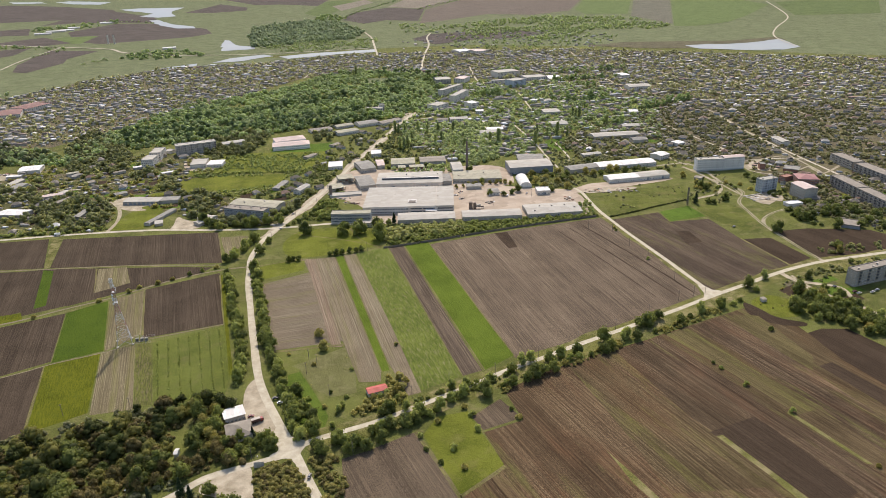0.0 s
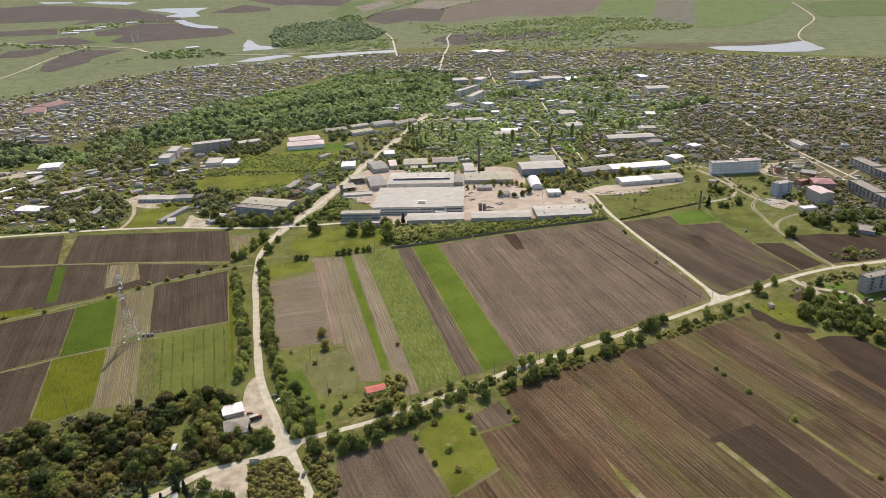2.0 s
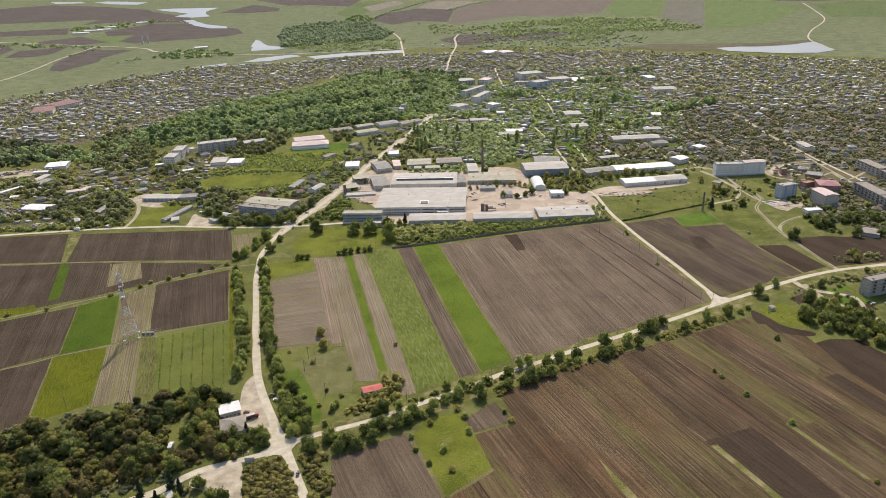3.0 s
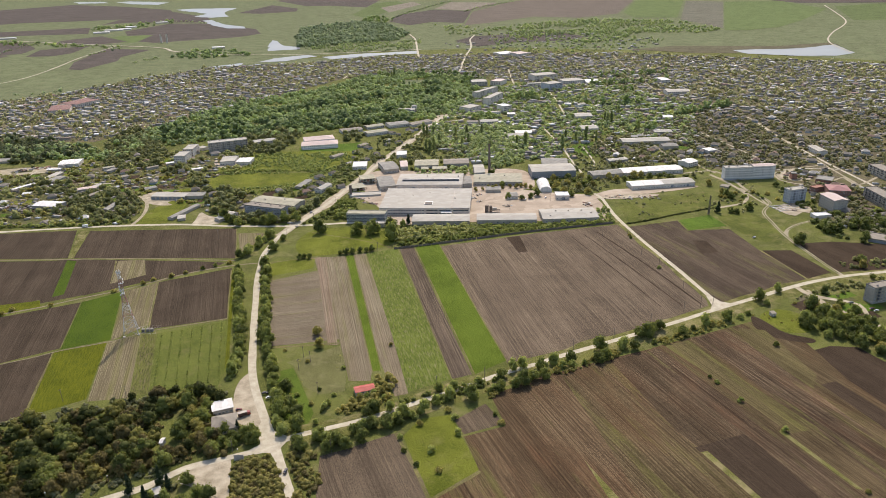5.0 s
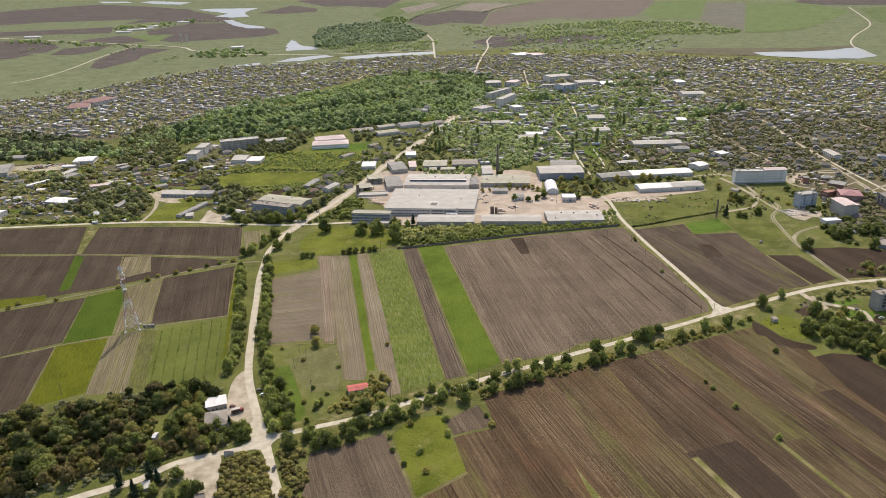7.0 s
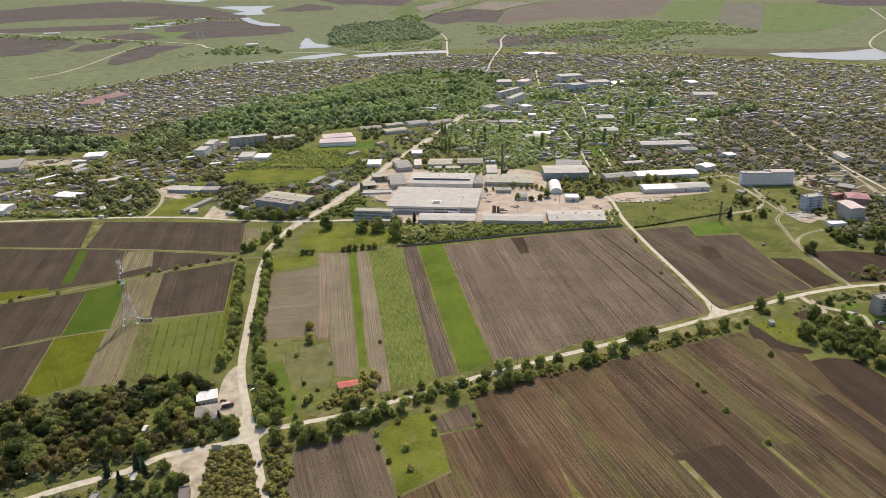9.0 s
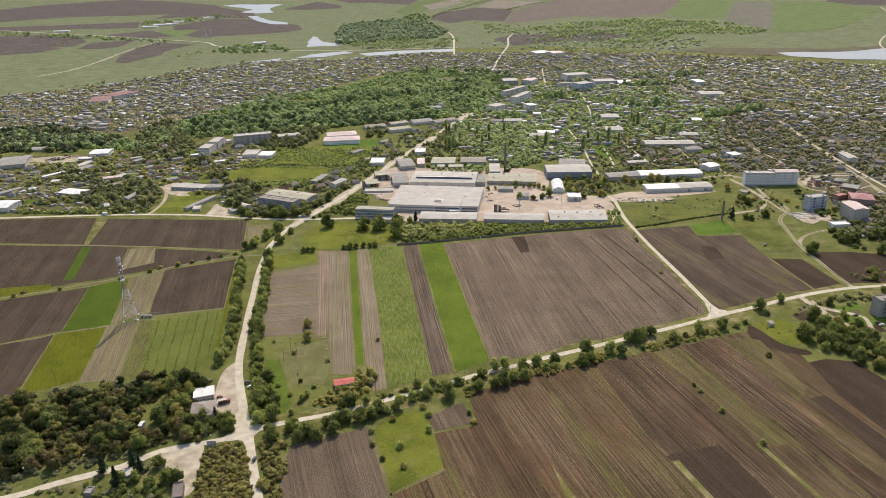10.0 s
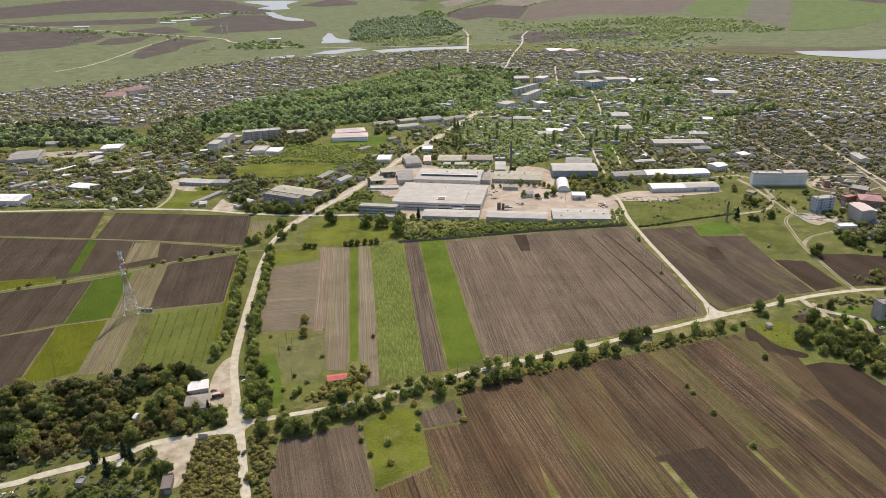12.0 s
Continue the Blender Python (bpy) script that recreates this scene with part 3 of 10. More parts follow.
field("crop_field", RAPE, [(-428.1, 525.9), (-386.4, 544.5), (-352.5, 551.2), (-345.5, 537.7), (-375.0, 524.8), (-415.2, 506.4)], "yellow-green grass strip by a track")
field("ploughed_field", PLOUGH_WEST, [(-415.0, 501.5), (-371.5, 521.5), (-314.3, 545.0), (-294.4, 466.2), (-329.8, 446.8), (-373.2, 430.7)], "large dark ploughed field")
field("crop_field", CROP_WEST, [(-313.5, 545.5), (-286.0, 563.5), (-260.7, 476.4), (-293.1, 464.4)], "rectangular bright green crop field")
field("fallow_field", FALLOW_WEST, [(-284.9, 564.5), (-261.0, 580.5), (-239.5, 498.1), (-259.5, 475.5)], "tan fallow field under the lattice mast")
field("ploughed_field", PLOUGH_WEST, [(-260.0, 581.5), (-200.5, 608.0), (-178.3, 506.1), (-236.5, 491.4)], "dark brown ploughed field with fine rows")
field("ploughed_field", PLOUGH_WEST, [(-372.3, 423.3), (-328.4, 444.4), (-297.1, 459.6), (-276.5, 381.3), (-287.3, 373.3), (-324.1, 347.8)], "brown ploughed field beside yellow crop")
field("crop_field", RAPE, [(-296.2, 460.4), (-261.9, 473.0), (-243.7, 396.3), (-274.3, 378.7)], "yellow-green crop field")
field("fallow_field", FALLOW_WEST, [(-261.4, 473.8), (-239.3, 482.4), (-215.5, 396.3), (-241.6, 393.6)], "tan fallow strip with grassy rows")
field("vegetable_field", VEGROWS, [(-238.4, 482.3), (-228.1, 484.4), (-204.5, 401.1), (-215.0, 396.9)], "striped vegetable plot")
field("orchard_field", ORCHARD, [(-227.2, 484.4), (-177.2, 502.2), (-158.6, 436.2), (-158.6, 401.5), (-203.4, 400.3)], "grassy orchard with dotted rows of saplings")
field("grass_strip", RAPE, [(-198.6, 602.7), (-194.8, 602.5), (-174.8, 506.9), (-164.5, 460.8), (-156.9, 428.5), (-160.1, 428.7), (-169.1, 469.6), (-177.1, 505.1)], "yellow-green grass strip beside the lane trees")
field("fallow_field", FALLOW_WEST, [(-217.0, 701.0), (-187.0, 700.3), (-192.5, 669.7), (-200.0, 637.2)], "bare tan corner beside the road")
field("meadow_patch", BRIGHT, [(-170.9, 612.8), (-135.4, 626.9), (-123.7, 623.2), (-122.4, 601.4), (-159.7, 586.0)], "lush green grass patch by the lane")
# south of the tree-lined road
field("stubble_field", PLOUGH_WEEDY, [(147.4, 435.6), (234.2, 468.9), (260.1, 435.9), (263.2, 406.8), (279.0, 351.3), (294.2, 297.4), (243.0, 228.6), (206.1, 281.6), (188.7, 335.0)], "weedy tan stubble field with reddish streaks")
field("ploughed_field", PLOUGH_NEAR, [(-78.6, 329.0), (-64.8, 334.0), (-35.0, 348.1), (-6.8, 273.7), (11.3, 215.7), (-99.5, 219.2), (-74.5, 274.3)], "brown ploughed field with fine cross rows")
field("pasture", BRIGHT, [(-30.4, 344.7), (-20.6, 361.1), (-1.1, 364.3), (4.1, 344.2), (13.3, 312.1), (-15.7, 290.6)], "bright green pasture with scattered bushes")
field("ploughed_field", PLOUGH_NEAR, [(0.9, 358.3), (21.6, 374.7), (31.4, 353.0), (6.1, 344.1)], "small brown plot between pasture and road")
field("ploughed_field", PLOUGH_SOUTH, [(25.9, 383.3), (63.2, 404.3), (107.3, 420.8), (153.5, 436.9), (190.7, 334.9), (211.1, 282.6), (232.4, 235.3), (197.0, 184.6), (21.0, 189.8), (-14.8, 289.7), (13.2, 309.8), (6.0, 342.0), (31.9, 350.7)], "broad brown ploughed field with streaky furrows")
field("stubble_field", PLOUGH_WEEDY, [(158.8, 438.2), (233.4, 467.1), (258.4, 420.4), (264.0, 338.1), (275.9, 272.8), (245.3, 231.7), (213.9, 285.0), (194.7, 337.9)], "weedy tan stubble field with reddish streaks")
field("stubble_strip", PLOUGH_WEEDY, [(75.3, 407.9), (100.5, 416.7), (122.7, 361.5), (142.2, 316.7), (157.9, 275.3), (96.4, 277.7), (88.6, 335.2)], "weedy tan strip in the ploughed field")
field("ploughed_strip", PLOUGH_UMBER, [(113.4, 421.2), (136.4, 428.4), (154.3, 382.3), (173.0, 331.0), (143.6, 318.6), (133.4, 339.6), (122.1, 386.4)], "dark umber strip in the ploughed field")
field("ploughed_strip", PLOUGH_RUST, [(136.6, 428.6), (152.5, 434.0), (171.0, 386.0), (190.7, 334.9), (211.1, 282.6), (232.4, 235.3), (197.0, 184.6), (178.0, 262.0), (170.4, 338.0), (154.6, 382.5)], "reddish fine-rowed strip in the ploughed field")
field("ploughed_strip", PLOUGH_BARE, [(138.5, 324.0), (171.8, 334.5), (178.5, 318.0), (144.0, 312.0)], "smooth dark headland in the ploughed field")
field("ploughed_strip", PLOUGH_BARE, [(144.4, 317.6), (175.0, 326.3), (186.5, 289.4), (192.1, 266.3), (169.3, 254.3)], "smooth dark strip in the ploughed field")
field("ploughed_strip", PLOUGH_RUST, [(181.9, 446.7), (213.6, 458.5), (237.4, 364.5), (253.1, 299.9), (262.1, 261.8), (229.9, 272.6), (216.7, 337.5)], "reddish streaked strip in the stubble field")
field("stubble_strip", PLOUGH_OLIVE, [(156.9, 439.0), (178.6, 444.8), (195.9, 388.2), (217.9, 337.1), (199.2, 332.9), (184.5, 371.6), (172.3, 405.3)], "olive weedy strip in the stubble field", 0.055)
field("stubble_strip", PLOUGH_OLIVE, [(220.3, 459.8), (239.7, 455.4), (246.3, 393.6), (235.9, 377.3), (228.1, 402.4), (219.0, 434.3)], "olive weedy edge of the stubble field", 0.055)
field("ploughed_field", PLOUGH_BARE, [(243.4, 381.8), (254.8, 385.2), (268.6, 345.6), (279.4, 302.5), (264.6, 281.3), (255.9, 335.7)], "bare dark soil plot")
field("ploughed_field", PLOUGH_BARE, [(261.4, 424.8), (275.1, 429.5), (293.5, 426.2), (302.4, 401.2), (318.4, 358.3), (289.1, 316.3), (272.3, 351.7), (263.4, 386.1)], "bare dark soil plot beside bushes")
field("pasture", BRIGHT, rounded([(242.9, 477.4), (262.7, 490.9), (281.8, 477.5), (275.6, 449.1), (251.7, 449.1), (247.2, 466.8)]), "green kitchen garden round a hut")
field("ploughed_field", PLOUGH_BARE, rounded([(237.7, 478.3), (242.5, 476.5), (246.7, 465.9), (251.7, 449.1), (271.6, 439.6), (264.7, 432.7), (242.8, 441.3), (232.5, 455.7)]), "bare dark garden plot")
field("fallow_field", DRYVERGE, [(140.7, 319.7), (144.8, 320.5), (157.5, 284.7), (168.5, 252.6), (162.3, 251.1), (153.4, 284.8)], "weedy grass strip in a ploughed field")
field("fallow_field", DRYVERGE, [(73.1, 316.7), (75.1, 310.9), (84.2, 287.5), (91.0, 268.2), (86.8, 268.3), (78.9, 287.8)], "thin green strip in a ploughed field")
field("fallow_field", DRYVERGE, [(192.9, 335.3), (195.8, 337.3), (213.9, 285.0), (210.9, 285.9)], "narrow grass balk between two fields")
# north-east of the diagonal lane
field("ploughed_field", PLOUGH_NORTH, [(194.8, 680.6), (254.0, 694.8), (254.6, 664.5), (298.2, 665.9), (303.4, 608.1), (314.8, 538.2), (276.5, 518.5), (227.0, 500.2), (222.0, 512.0), (216.8, 560.0), (209.0, 600.0)], "dark ploughed field with faint furrows")
field("ploughed_field", PLOUGH_BARE, [(304.9, 606.6), (333.0, 604.6), (342.8, 552.4), (316.3, 541.3)], "bare dark field beside a track")
field("pasture", MEADOW_EAST, rounded([(301.4, 673.9), (297.9, 705.4), (325.9, 714.1), (346.7, 705.0), (346.0, 673.8), (339.0, 630.1), (325.7, 619.3), (307.7, 641.5)]), "green pasture beside the winding track")
field("pasture", BRIGHT, rounded([(-137.2, 708.5), (-100.4, 709.1), (-56.9, 702.2), (-47.4, 681.2), (-48.1, 649.8), (-103.0, 633.1), (-138.7, 629.9), (-152.8, 666.8)]), "green lawn before the factory office")
field("ploughed_patch", PLOUGH_BARE, [(249.8, 637.6), (263.0, 635.9), (263.6, 606.0), (246.7, 603.8)], "dark patch of fresh soil in the ploughed field")
field("ploughed_patch", PLOUGH_BARE, [(67.0, 663.6), (80.7, 665.1), (83.2, 623.6), (74.1, 621.8)], "dark rectangular patch in the ploughed field")
field("pasture", LAWN, [(256.4, 696.3), (294.4, 709.3), (299.1, 674.1), (256.3, 665.9)], "bright green grass plot")
field("pasture", MEADOW_EAST, [(205.8, 759.1), (264.2, 774.7), (321.0, 784.6), (306.2, 730.8), (256.2, 708.8), (200.9, 690.4)], "green pasture behind the sheds")
field("ploughed_field", PLOUGH_BARE, [(346.1, 620.7), (382.1, 622.4), (439.2, 608.1), (463.8, 566.3), (449.2, 545.3), (399.1, 543.9), (350.3, 542.5), (343.8, 579.7)], "bare dark field beside houses")
field("ploughed_field", PLOUGH_BARE, [(278.5, 494.6), (301.7, 506.3), (300.4, 490.3), (281.4, 483.7)], "small dark garden plot")
field("pasture", BRIGHT, [(-343.0, 785.6), (-335.8, 814.5), (-302.2, 811.6), (-308.1, 740.0), (-343.7, 742.9)], "green lawn in front of a long shed")
field("pasture", LAWN, [(-214.0, 1071.3), (-152.3, 1090.0), (-116.6, 1093.3), (-120.4, 1039.7), (-201.0, 1031.6)], "green school lawn")
field("meadow_patch", BRIGHT, [(-313.4, 988.8), (-294.4, 1045.2), (-244.0, 1053.4), (-120.4, 1039.7), (-102.5, 982.2), (-141.6, 935.7), (-262.3, 947.8), (-308.9, 943.9)], "rough green meadow below the school")
field("pasture", BRIGHT, [(-317.5, 925.2), (-267.6, 936.9), (-171.7, 927.4), (-174.5, 874.8), (-241.5, 861.3), (-292.5, 861.1)], "mown green meadow among hedges")
field("waste_ground", TRACK, rounded([(-698.5, 997.7), (-645.5, 992.3), (-603.3, 1006.4), (-555.4, 1007.6), (-539.7, 975.7), (-583.1, 968.3), (-624.1, 955.2), (-664.1, 942.5)]), "pale stony waste ground before the wood")
field("waste_ground", SCRUBGRASS, rounded([(-664.1, 942.5), (-624.1, 955.2), (-583.1, 968.3), (-545.0, 973.3), (-546.4, 899.6), (-571.9, 865.0), (-610.6, 856.8)]), "rough dry waste ground")
field("yard", DIRTYARD, rounded([(-369.8, 830.8), (-376.0, 854.4), (-352.8, 866.7), (-313.3, 846.4), (-317.4, 826.2), (-336.0, 818.9), (-318.5, 804.4), (-345.4, 806.7)]), "pale trampled yard round the garage")
field("yard", DIRTYARD, rounded([(-276.5, 741.2), (-280.9, 780.4), (-269.1, 763.4), (-251.5, 754.2), (-241.8, 731.0), (-280.0, 732.3)]), "pale trampled yard by the cross road")
field("pasture", FARGRASS_HAZED, [(-79.9, 1661.1), (-63.3, 1726.3), (-8.1, 1716.4), (-5.4, 1664.7), (-60.5, 1633.5)], "light green sports ground in the park")

# ---- far valley and hillside ----
GARDENS = soil_material("garden_ground", 30, (0.084, 0.072, 0.048), (0.150, 0.130, 0.086), 0.3, 18, 0.45)
# Far soils and crops: distance haze is painted in as greyer, lighter tones.
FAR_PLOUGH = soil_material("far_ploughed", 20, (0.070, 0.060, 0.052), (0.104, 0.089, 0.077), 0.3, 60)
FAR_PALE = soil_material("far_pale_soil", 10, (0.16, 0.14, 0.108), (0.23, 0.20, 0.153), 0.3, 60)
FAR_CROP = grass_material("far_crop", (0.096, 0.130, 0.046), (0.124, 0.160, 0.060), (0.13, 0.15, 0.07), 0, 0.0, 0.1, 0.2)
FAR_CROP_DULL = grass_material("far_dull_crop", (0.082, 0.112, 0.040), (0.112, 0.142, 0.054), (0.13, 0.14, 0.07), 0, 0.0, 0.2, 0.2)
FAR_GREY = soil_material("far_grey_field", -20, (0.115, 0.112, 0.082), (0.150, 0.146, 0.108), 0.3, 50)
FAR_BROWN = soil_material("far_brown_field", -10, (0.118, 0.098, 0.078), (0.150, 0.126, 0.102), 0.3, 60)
FAR_REED = grass_material("reed_bank", (0.085, 0.078, 0.048), (0.125, 0.115, 0.068), (0.14, 0.12, 0.08), 0, 0.0, 0.3, 0.3)
LAYER[0] = 0
FAR = dict(lift=0.3, step=0.02)
field("hill_grass", FARGRASS_HAZED, [(-1802.7, 1932.2), (-1225.9, 1995.9), (-672.5, 2159.5), (-133.1, 2273.4), (226.4, 2291.6), (847.8, 2039.9), (1140.9, 1806.6), (1620.8, 1520.5), (4054.6, 3987.9), (-4212.3, 4799.5)], "pale green valley grass and hillside", 0.1, 0.02)
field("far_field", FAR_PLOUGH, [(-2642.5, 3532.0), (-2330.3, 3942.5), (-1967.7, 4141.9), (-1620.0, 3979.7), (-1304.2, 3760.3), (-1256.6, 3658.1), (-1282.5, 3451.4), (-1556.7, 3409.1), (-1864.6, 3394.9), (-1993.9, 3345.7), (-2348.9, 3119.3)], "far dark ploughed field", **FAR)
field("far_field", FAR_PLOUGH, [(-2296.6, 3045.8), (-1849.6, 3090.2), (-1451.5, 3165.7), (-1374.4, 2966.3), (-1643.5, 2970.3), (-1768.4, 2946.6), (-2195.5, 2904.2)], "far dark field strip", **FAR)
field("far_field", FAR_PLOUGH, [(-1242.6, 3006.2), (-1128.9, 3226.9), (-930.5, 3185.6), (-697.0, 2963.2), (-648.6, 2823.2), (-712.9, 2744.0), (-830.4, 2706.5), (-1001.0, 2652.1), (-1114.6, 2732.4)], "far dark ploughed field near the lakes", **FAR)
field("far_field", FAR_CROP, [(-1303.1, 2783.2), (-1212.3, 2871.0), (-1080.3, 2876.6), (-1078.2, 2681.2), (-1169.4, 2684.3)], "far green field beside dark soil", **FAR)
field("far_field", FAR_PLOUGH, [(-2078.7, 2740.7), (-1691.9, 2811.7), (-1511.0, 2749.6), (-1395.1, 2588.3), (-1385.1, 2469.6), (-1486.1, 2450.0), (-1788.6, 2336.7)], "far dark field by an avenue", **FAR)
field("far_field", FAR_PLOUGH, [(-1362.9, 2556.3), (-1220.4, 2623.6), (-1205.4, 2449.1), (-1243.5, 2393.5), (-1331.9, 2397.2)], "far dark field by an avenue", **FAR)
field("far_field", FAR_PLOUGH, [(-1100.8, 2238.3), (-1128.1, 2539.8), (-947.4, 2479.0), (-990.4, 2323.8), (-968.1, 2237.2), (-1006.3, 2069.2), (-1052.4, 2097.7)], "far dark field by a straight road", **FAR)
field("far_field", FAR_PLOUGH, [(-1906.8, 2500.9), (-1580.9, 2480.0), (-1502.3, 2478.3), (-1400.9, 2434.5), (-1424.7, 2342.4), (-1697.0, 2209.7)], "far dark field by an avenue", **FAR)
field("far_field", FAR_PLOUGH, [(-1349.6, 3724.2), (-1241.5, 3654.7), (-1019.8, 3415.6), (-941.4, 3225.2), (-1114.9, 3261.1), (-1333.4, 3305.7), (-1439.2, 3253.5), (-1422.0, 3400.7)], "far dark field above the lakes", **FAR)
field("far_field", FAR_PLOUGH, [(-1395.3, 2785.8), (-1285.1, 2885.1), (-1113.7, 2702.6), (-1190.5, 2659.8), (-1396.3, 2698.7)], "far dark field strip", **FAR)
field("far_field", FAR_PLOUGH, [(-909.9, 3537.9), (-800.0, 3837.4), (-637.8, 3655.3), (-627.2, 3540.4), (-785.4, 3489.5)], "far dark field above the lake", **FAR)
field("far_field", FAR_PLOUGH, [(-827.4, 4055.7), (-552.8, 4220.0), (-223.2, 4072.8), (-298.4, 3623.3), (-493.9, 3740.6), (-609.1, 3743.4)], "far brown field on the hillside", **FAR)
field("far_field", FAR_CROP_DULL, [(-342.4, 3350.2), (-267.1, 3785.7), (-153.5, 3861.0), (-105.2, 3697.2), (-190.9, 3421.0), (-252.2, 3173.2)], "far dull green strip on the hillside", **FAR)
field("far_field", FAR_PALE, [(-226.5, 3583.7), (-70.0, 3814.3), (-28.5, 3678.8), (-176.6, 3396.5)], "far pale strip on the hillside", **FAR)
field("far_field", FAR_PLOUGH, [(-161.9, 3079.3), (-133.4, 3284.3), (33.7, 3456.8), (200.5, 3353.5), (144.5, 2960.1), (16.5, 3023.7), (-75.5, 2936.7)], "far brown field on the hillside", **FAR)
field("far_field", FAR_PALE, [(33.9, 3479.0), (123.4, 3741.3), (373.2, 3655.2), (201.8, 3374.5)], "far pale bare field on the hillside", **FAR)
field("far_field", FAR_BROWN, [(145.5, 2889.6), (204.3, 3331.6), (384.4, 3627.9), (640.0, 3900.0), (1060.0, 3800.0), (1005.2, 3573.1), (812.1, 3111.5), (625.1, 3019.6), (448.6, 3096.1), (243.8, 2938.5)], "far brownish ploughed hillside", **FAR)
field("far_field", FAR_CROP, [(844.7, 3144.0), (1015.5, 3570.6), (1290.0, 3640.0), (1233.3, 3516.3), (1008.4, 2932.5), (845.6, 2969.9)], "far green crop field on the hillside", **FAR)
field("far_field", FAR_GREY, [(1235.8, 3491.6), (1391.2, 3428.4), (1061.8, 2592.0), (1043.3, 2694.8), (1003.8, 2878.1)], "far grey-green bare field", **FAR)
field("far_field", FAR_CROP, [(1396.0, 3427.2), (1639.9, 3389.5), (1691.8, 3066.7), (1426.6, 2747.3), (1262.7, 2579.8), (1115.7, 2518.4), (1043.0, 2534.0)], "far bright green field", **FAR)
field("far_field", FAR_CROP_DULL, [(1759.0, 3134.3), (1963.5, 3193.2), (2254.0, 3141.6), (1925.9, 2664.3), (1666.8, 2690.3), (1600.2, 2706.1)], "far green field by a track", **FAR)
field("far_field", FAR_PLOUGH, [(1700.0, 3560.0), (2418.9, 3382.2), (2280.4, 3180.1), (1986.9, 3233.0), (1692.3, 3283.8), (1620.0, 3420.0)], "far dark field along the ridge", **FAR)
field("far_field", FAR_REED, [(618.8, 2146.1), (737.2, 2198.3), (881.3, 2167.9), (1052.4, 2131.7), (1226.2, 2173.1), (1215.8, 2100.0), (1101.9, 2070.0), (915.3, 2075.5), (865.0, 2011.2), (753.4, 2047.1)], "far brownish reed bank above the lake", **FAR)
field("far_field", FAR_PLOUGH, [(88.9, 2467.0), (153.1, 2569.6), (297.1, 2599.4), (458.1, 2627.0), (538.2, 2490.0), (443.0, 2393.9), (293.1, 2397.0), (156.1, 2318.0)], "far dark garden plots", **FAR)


def shore(points):
    """A lake's outline, a little uneven between its corners."""
    rnd = random.Random(int(points[0][0]))
    out = []
    for p, q in zip(points, points[1:] + points[:1]):
        n = max(2, int(math.dist(p, q) / 25))
        for k in range(n):
            u = k / n
            w = 0.035 * math.dist(p, q) * math.sin(math.pi * u)
            out.append((p[0] + (q[0] - p[0]) * u + rnd.uniform(-1, 1) * w, p[1] + (q[1] - p[1]) * u + rnd.uniform(-1, 1) * w))
    return out


field("lake", WATER, shore([(-510.0, 2118.5), (-474.5, 2191.7), (-379.3, 2246.0), (-344.7, 2202.6), (-385.3, 2174.8), (-427.6, 2125.5)]), "narrow pale lake below the town", **FAR)
field("lake", WATER, shore([(-660.0, 2007.1), (-614.5, 2072.8), (-550.9, 2115.0), (-543.3, 2049.7), (-599.1, 2017.1)]), "narrow pale lake below the town", **FAR)
field("lake", WATER, shore([(-526.7, 2360.2), (-556.3, 2512.5), (-565.1, 2625.1), (-545.2, 2606.9), (-525.6, 2547.5), (-491.8, 2471.8), (-437.1, 2433.9), (-424.2, 2378.9)]), "small pale lake", **FAR)
field("lake", WATER, shore([(-328.8, 2187.6), (-236.3, 2230.4), (-34.6, 2266.5), (-32.2, 2202.5), (-146.0, 2188.2), (-294.5, 2134.5)]), "long pale pond behind a dam", **FAR)
field("lake", WATER, shore([(-1273.1, 3753.3), (-1195.6, 3782.9), (-962.0, 3753.2), (-985.3, 3598.0), (-922.3, 3415.0), (-994.3, 3390.0), (-1091.1, 3451.4), (-1057.2, 3548.7)]), "winding pale lake in the valley", **FAR)
field("lake", WATER, shore([(-1009.0, 3295.5), (-971.4, 3306.7), (-868.4, 3136.3), (-762.0, 3044.5), (-744.6, 2990.2), (-822.9, 3006.1), (-909.5, 3109.1)]), "winding pale lake in the valley", **FAR)
field("lake", WATER, shore([(-2033.6, 4301.4), (-1839.2, 4252.2), (-1784.0, 4180.5), (-1959.9, 4195.3)]), "far pale lake", **FAR)
field("lake", WATER, shore([(-1750.5, 4200.5), (-1690.0, 4243.9), (-1429.2, 4121.4), (-1450.3, 4017.8), (-1613.5, 4083.9)]), "far pale lake", **FAR)
field("lake", WATER, shore([(881.9, 2068.3), (960.6, 2076.2), (1020.5, 2064.0), (1090.7, 2073.7), (1211.3, 2123.6), (1196.7, 2051.9), (1168.6, 1945.8), (1095.7, 1902.9), (999.8, 1923.0), (892.3, 1993.1)]), "pale lake beside the town", **FAR)

# ---- roads ----
LANE_W = 5.4
ribbon("verge", [(-100.4, 345.6), (-80.9, 351.9), (-54.2, 361.4), (-26.4, 374.5), (3.0, 388.3), (30.3, 403.1), (59.0, 416.6), (84.7, 428.1), (130.0, 447.9), (179.0, 470.3), (227.0, 492.8), (290.0, 520.7), (319.4, 532.0), (347.5, 539.2), (384.0, 544.9), (444.5, 552.8)], 21.0, DRYVERGE, 0.136, "rough dry grass verge along the country road", "verge", 0.12)
ribbon("verge", [(-172.0, 690.0), (-158.2, 722.5), (-142.8, 764.7), (-126.0, 813.7), (-105.1, 883.4), (-86.2, 950.2), (-67.0, 1010.3), (-35.6, 1106.8), (-6.1, 1208.7), (23.4, 1287.4)], 13.0, DIRTYARD, 0.139, "dusty pale shoulder of the main road", "verge", 0.25)
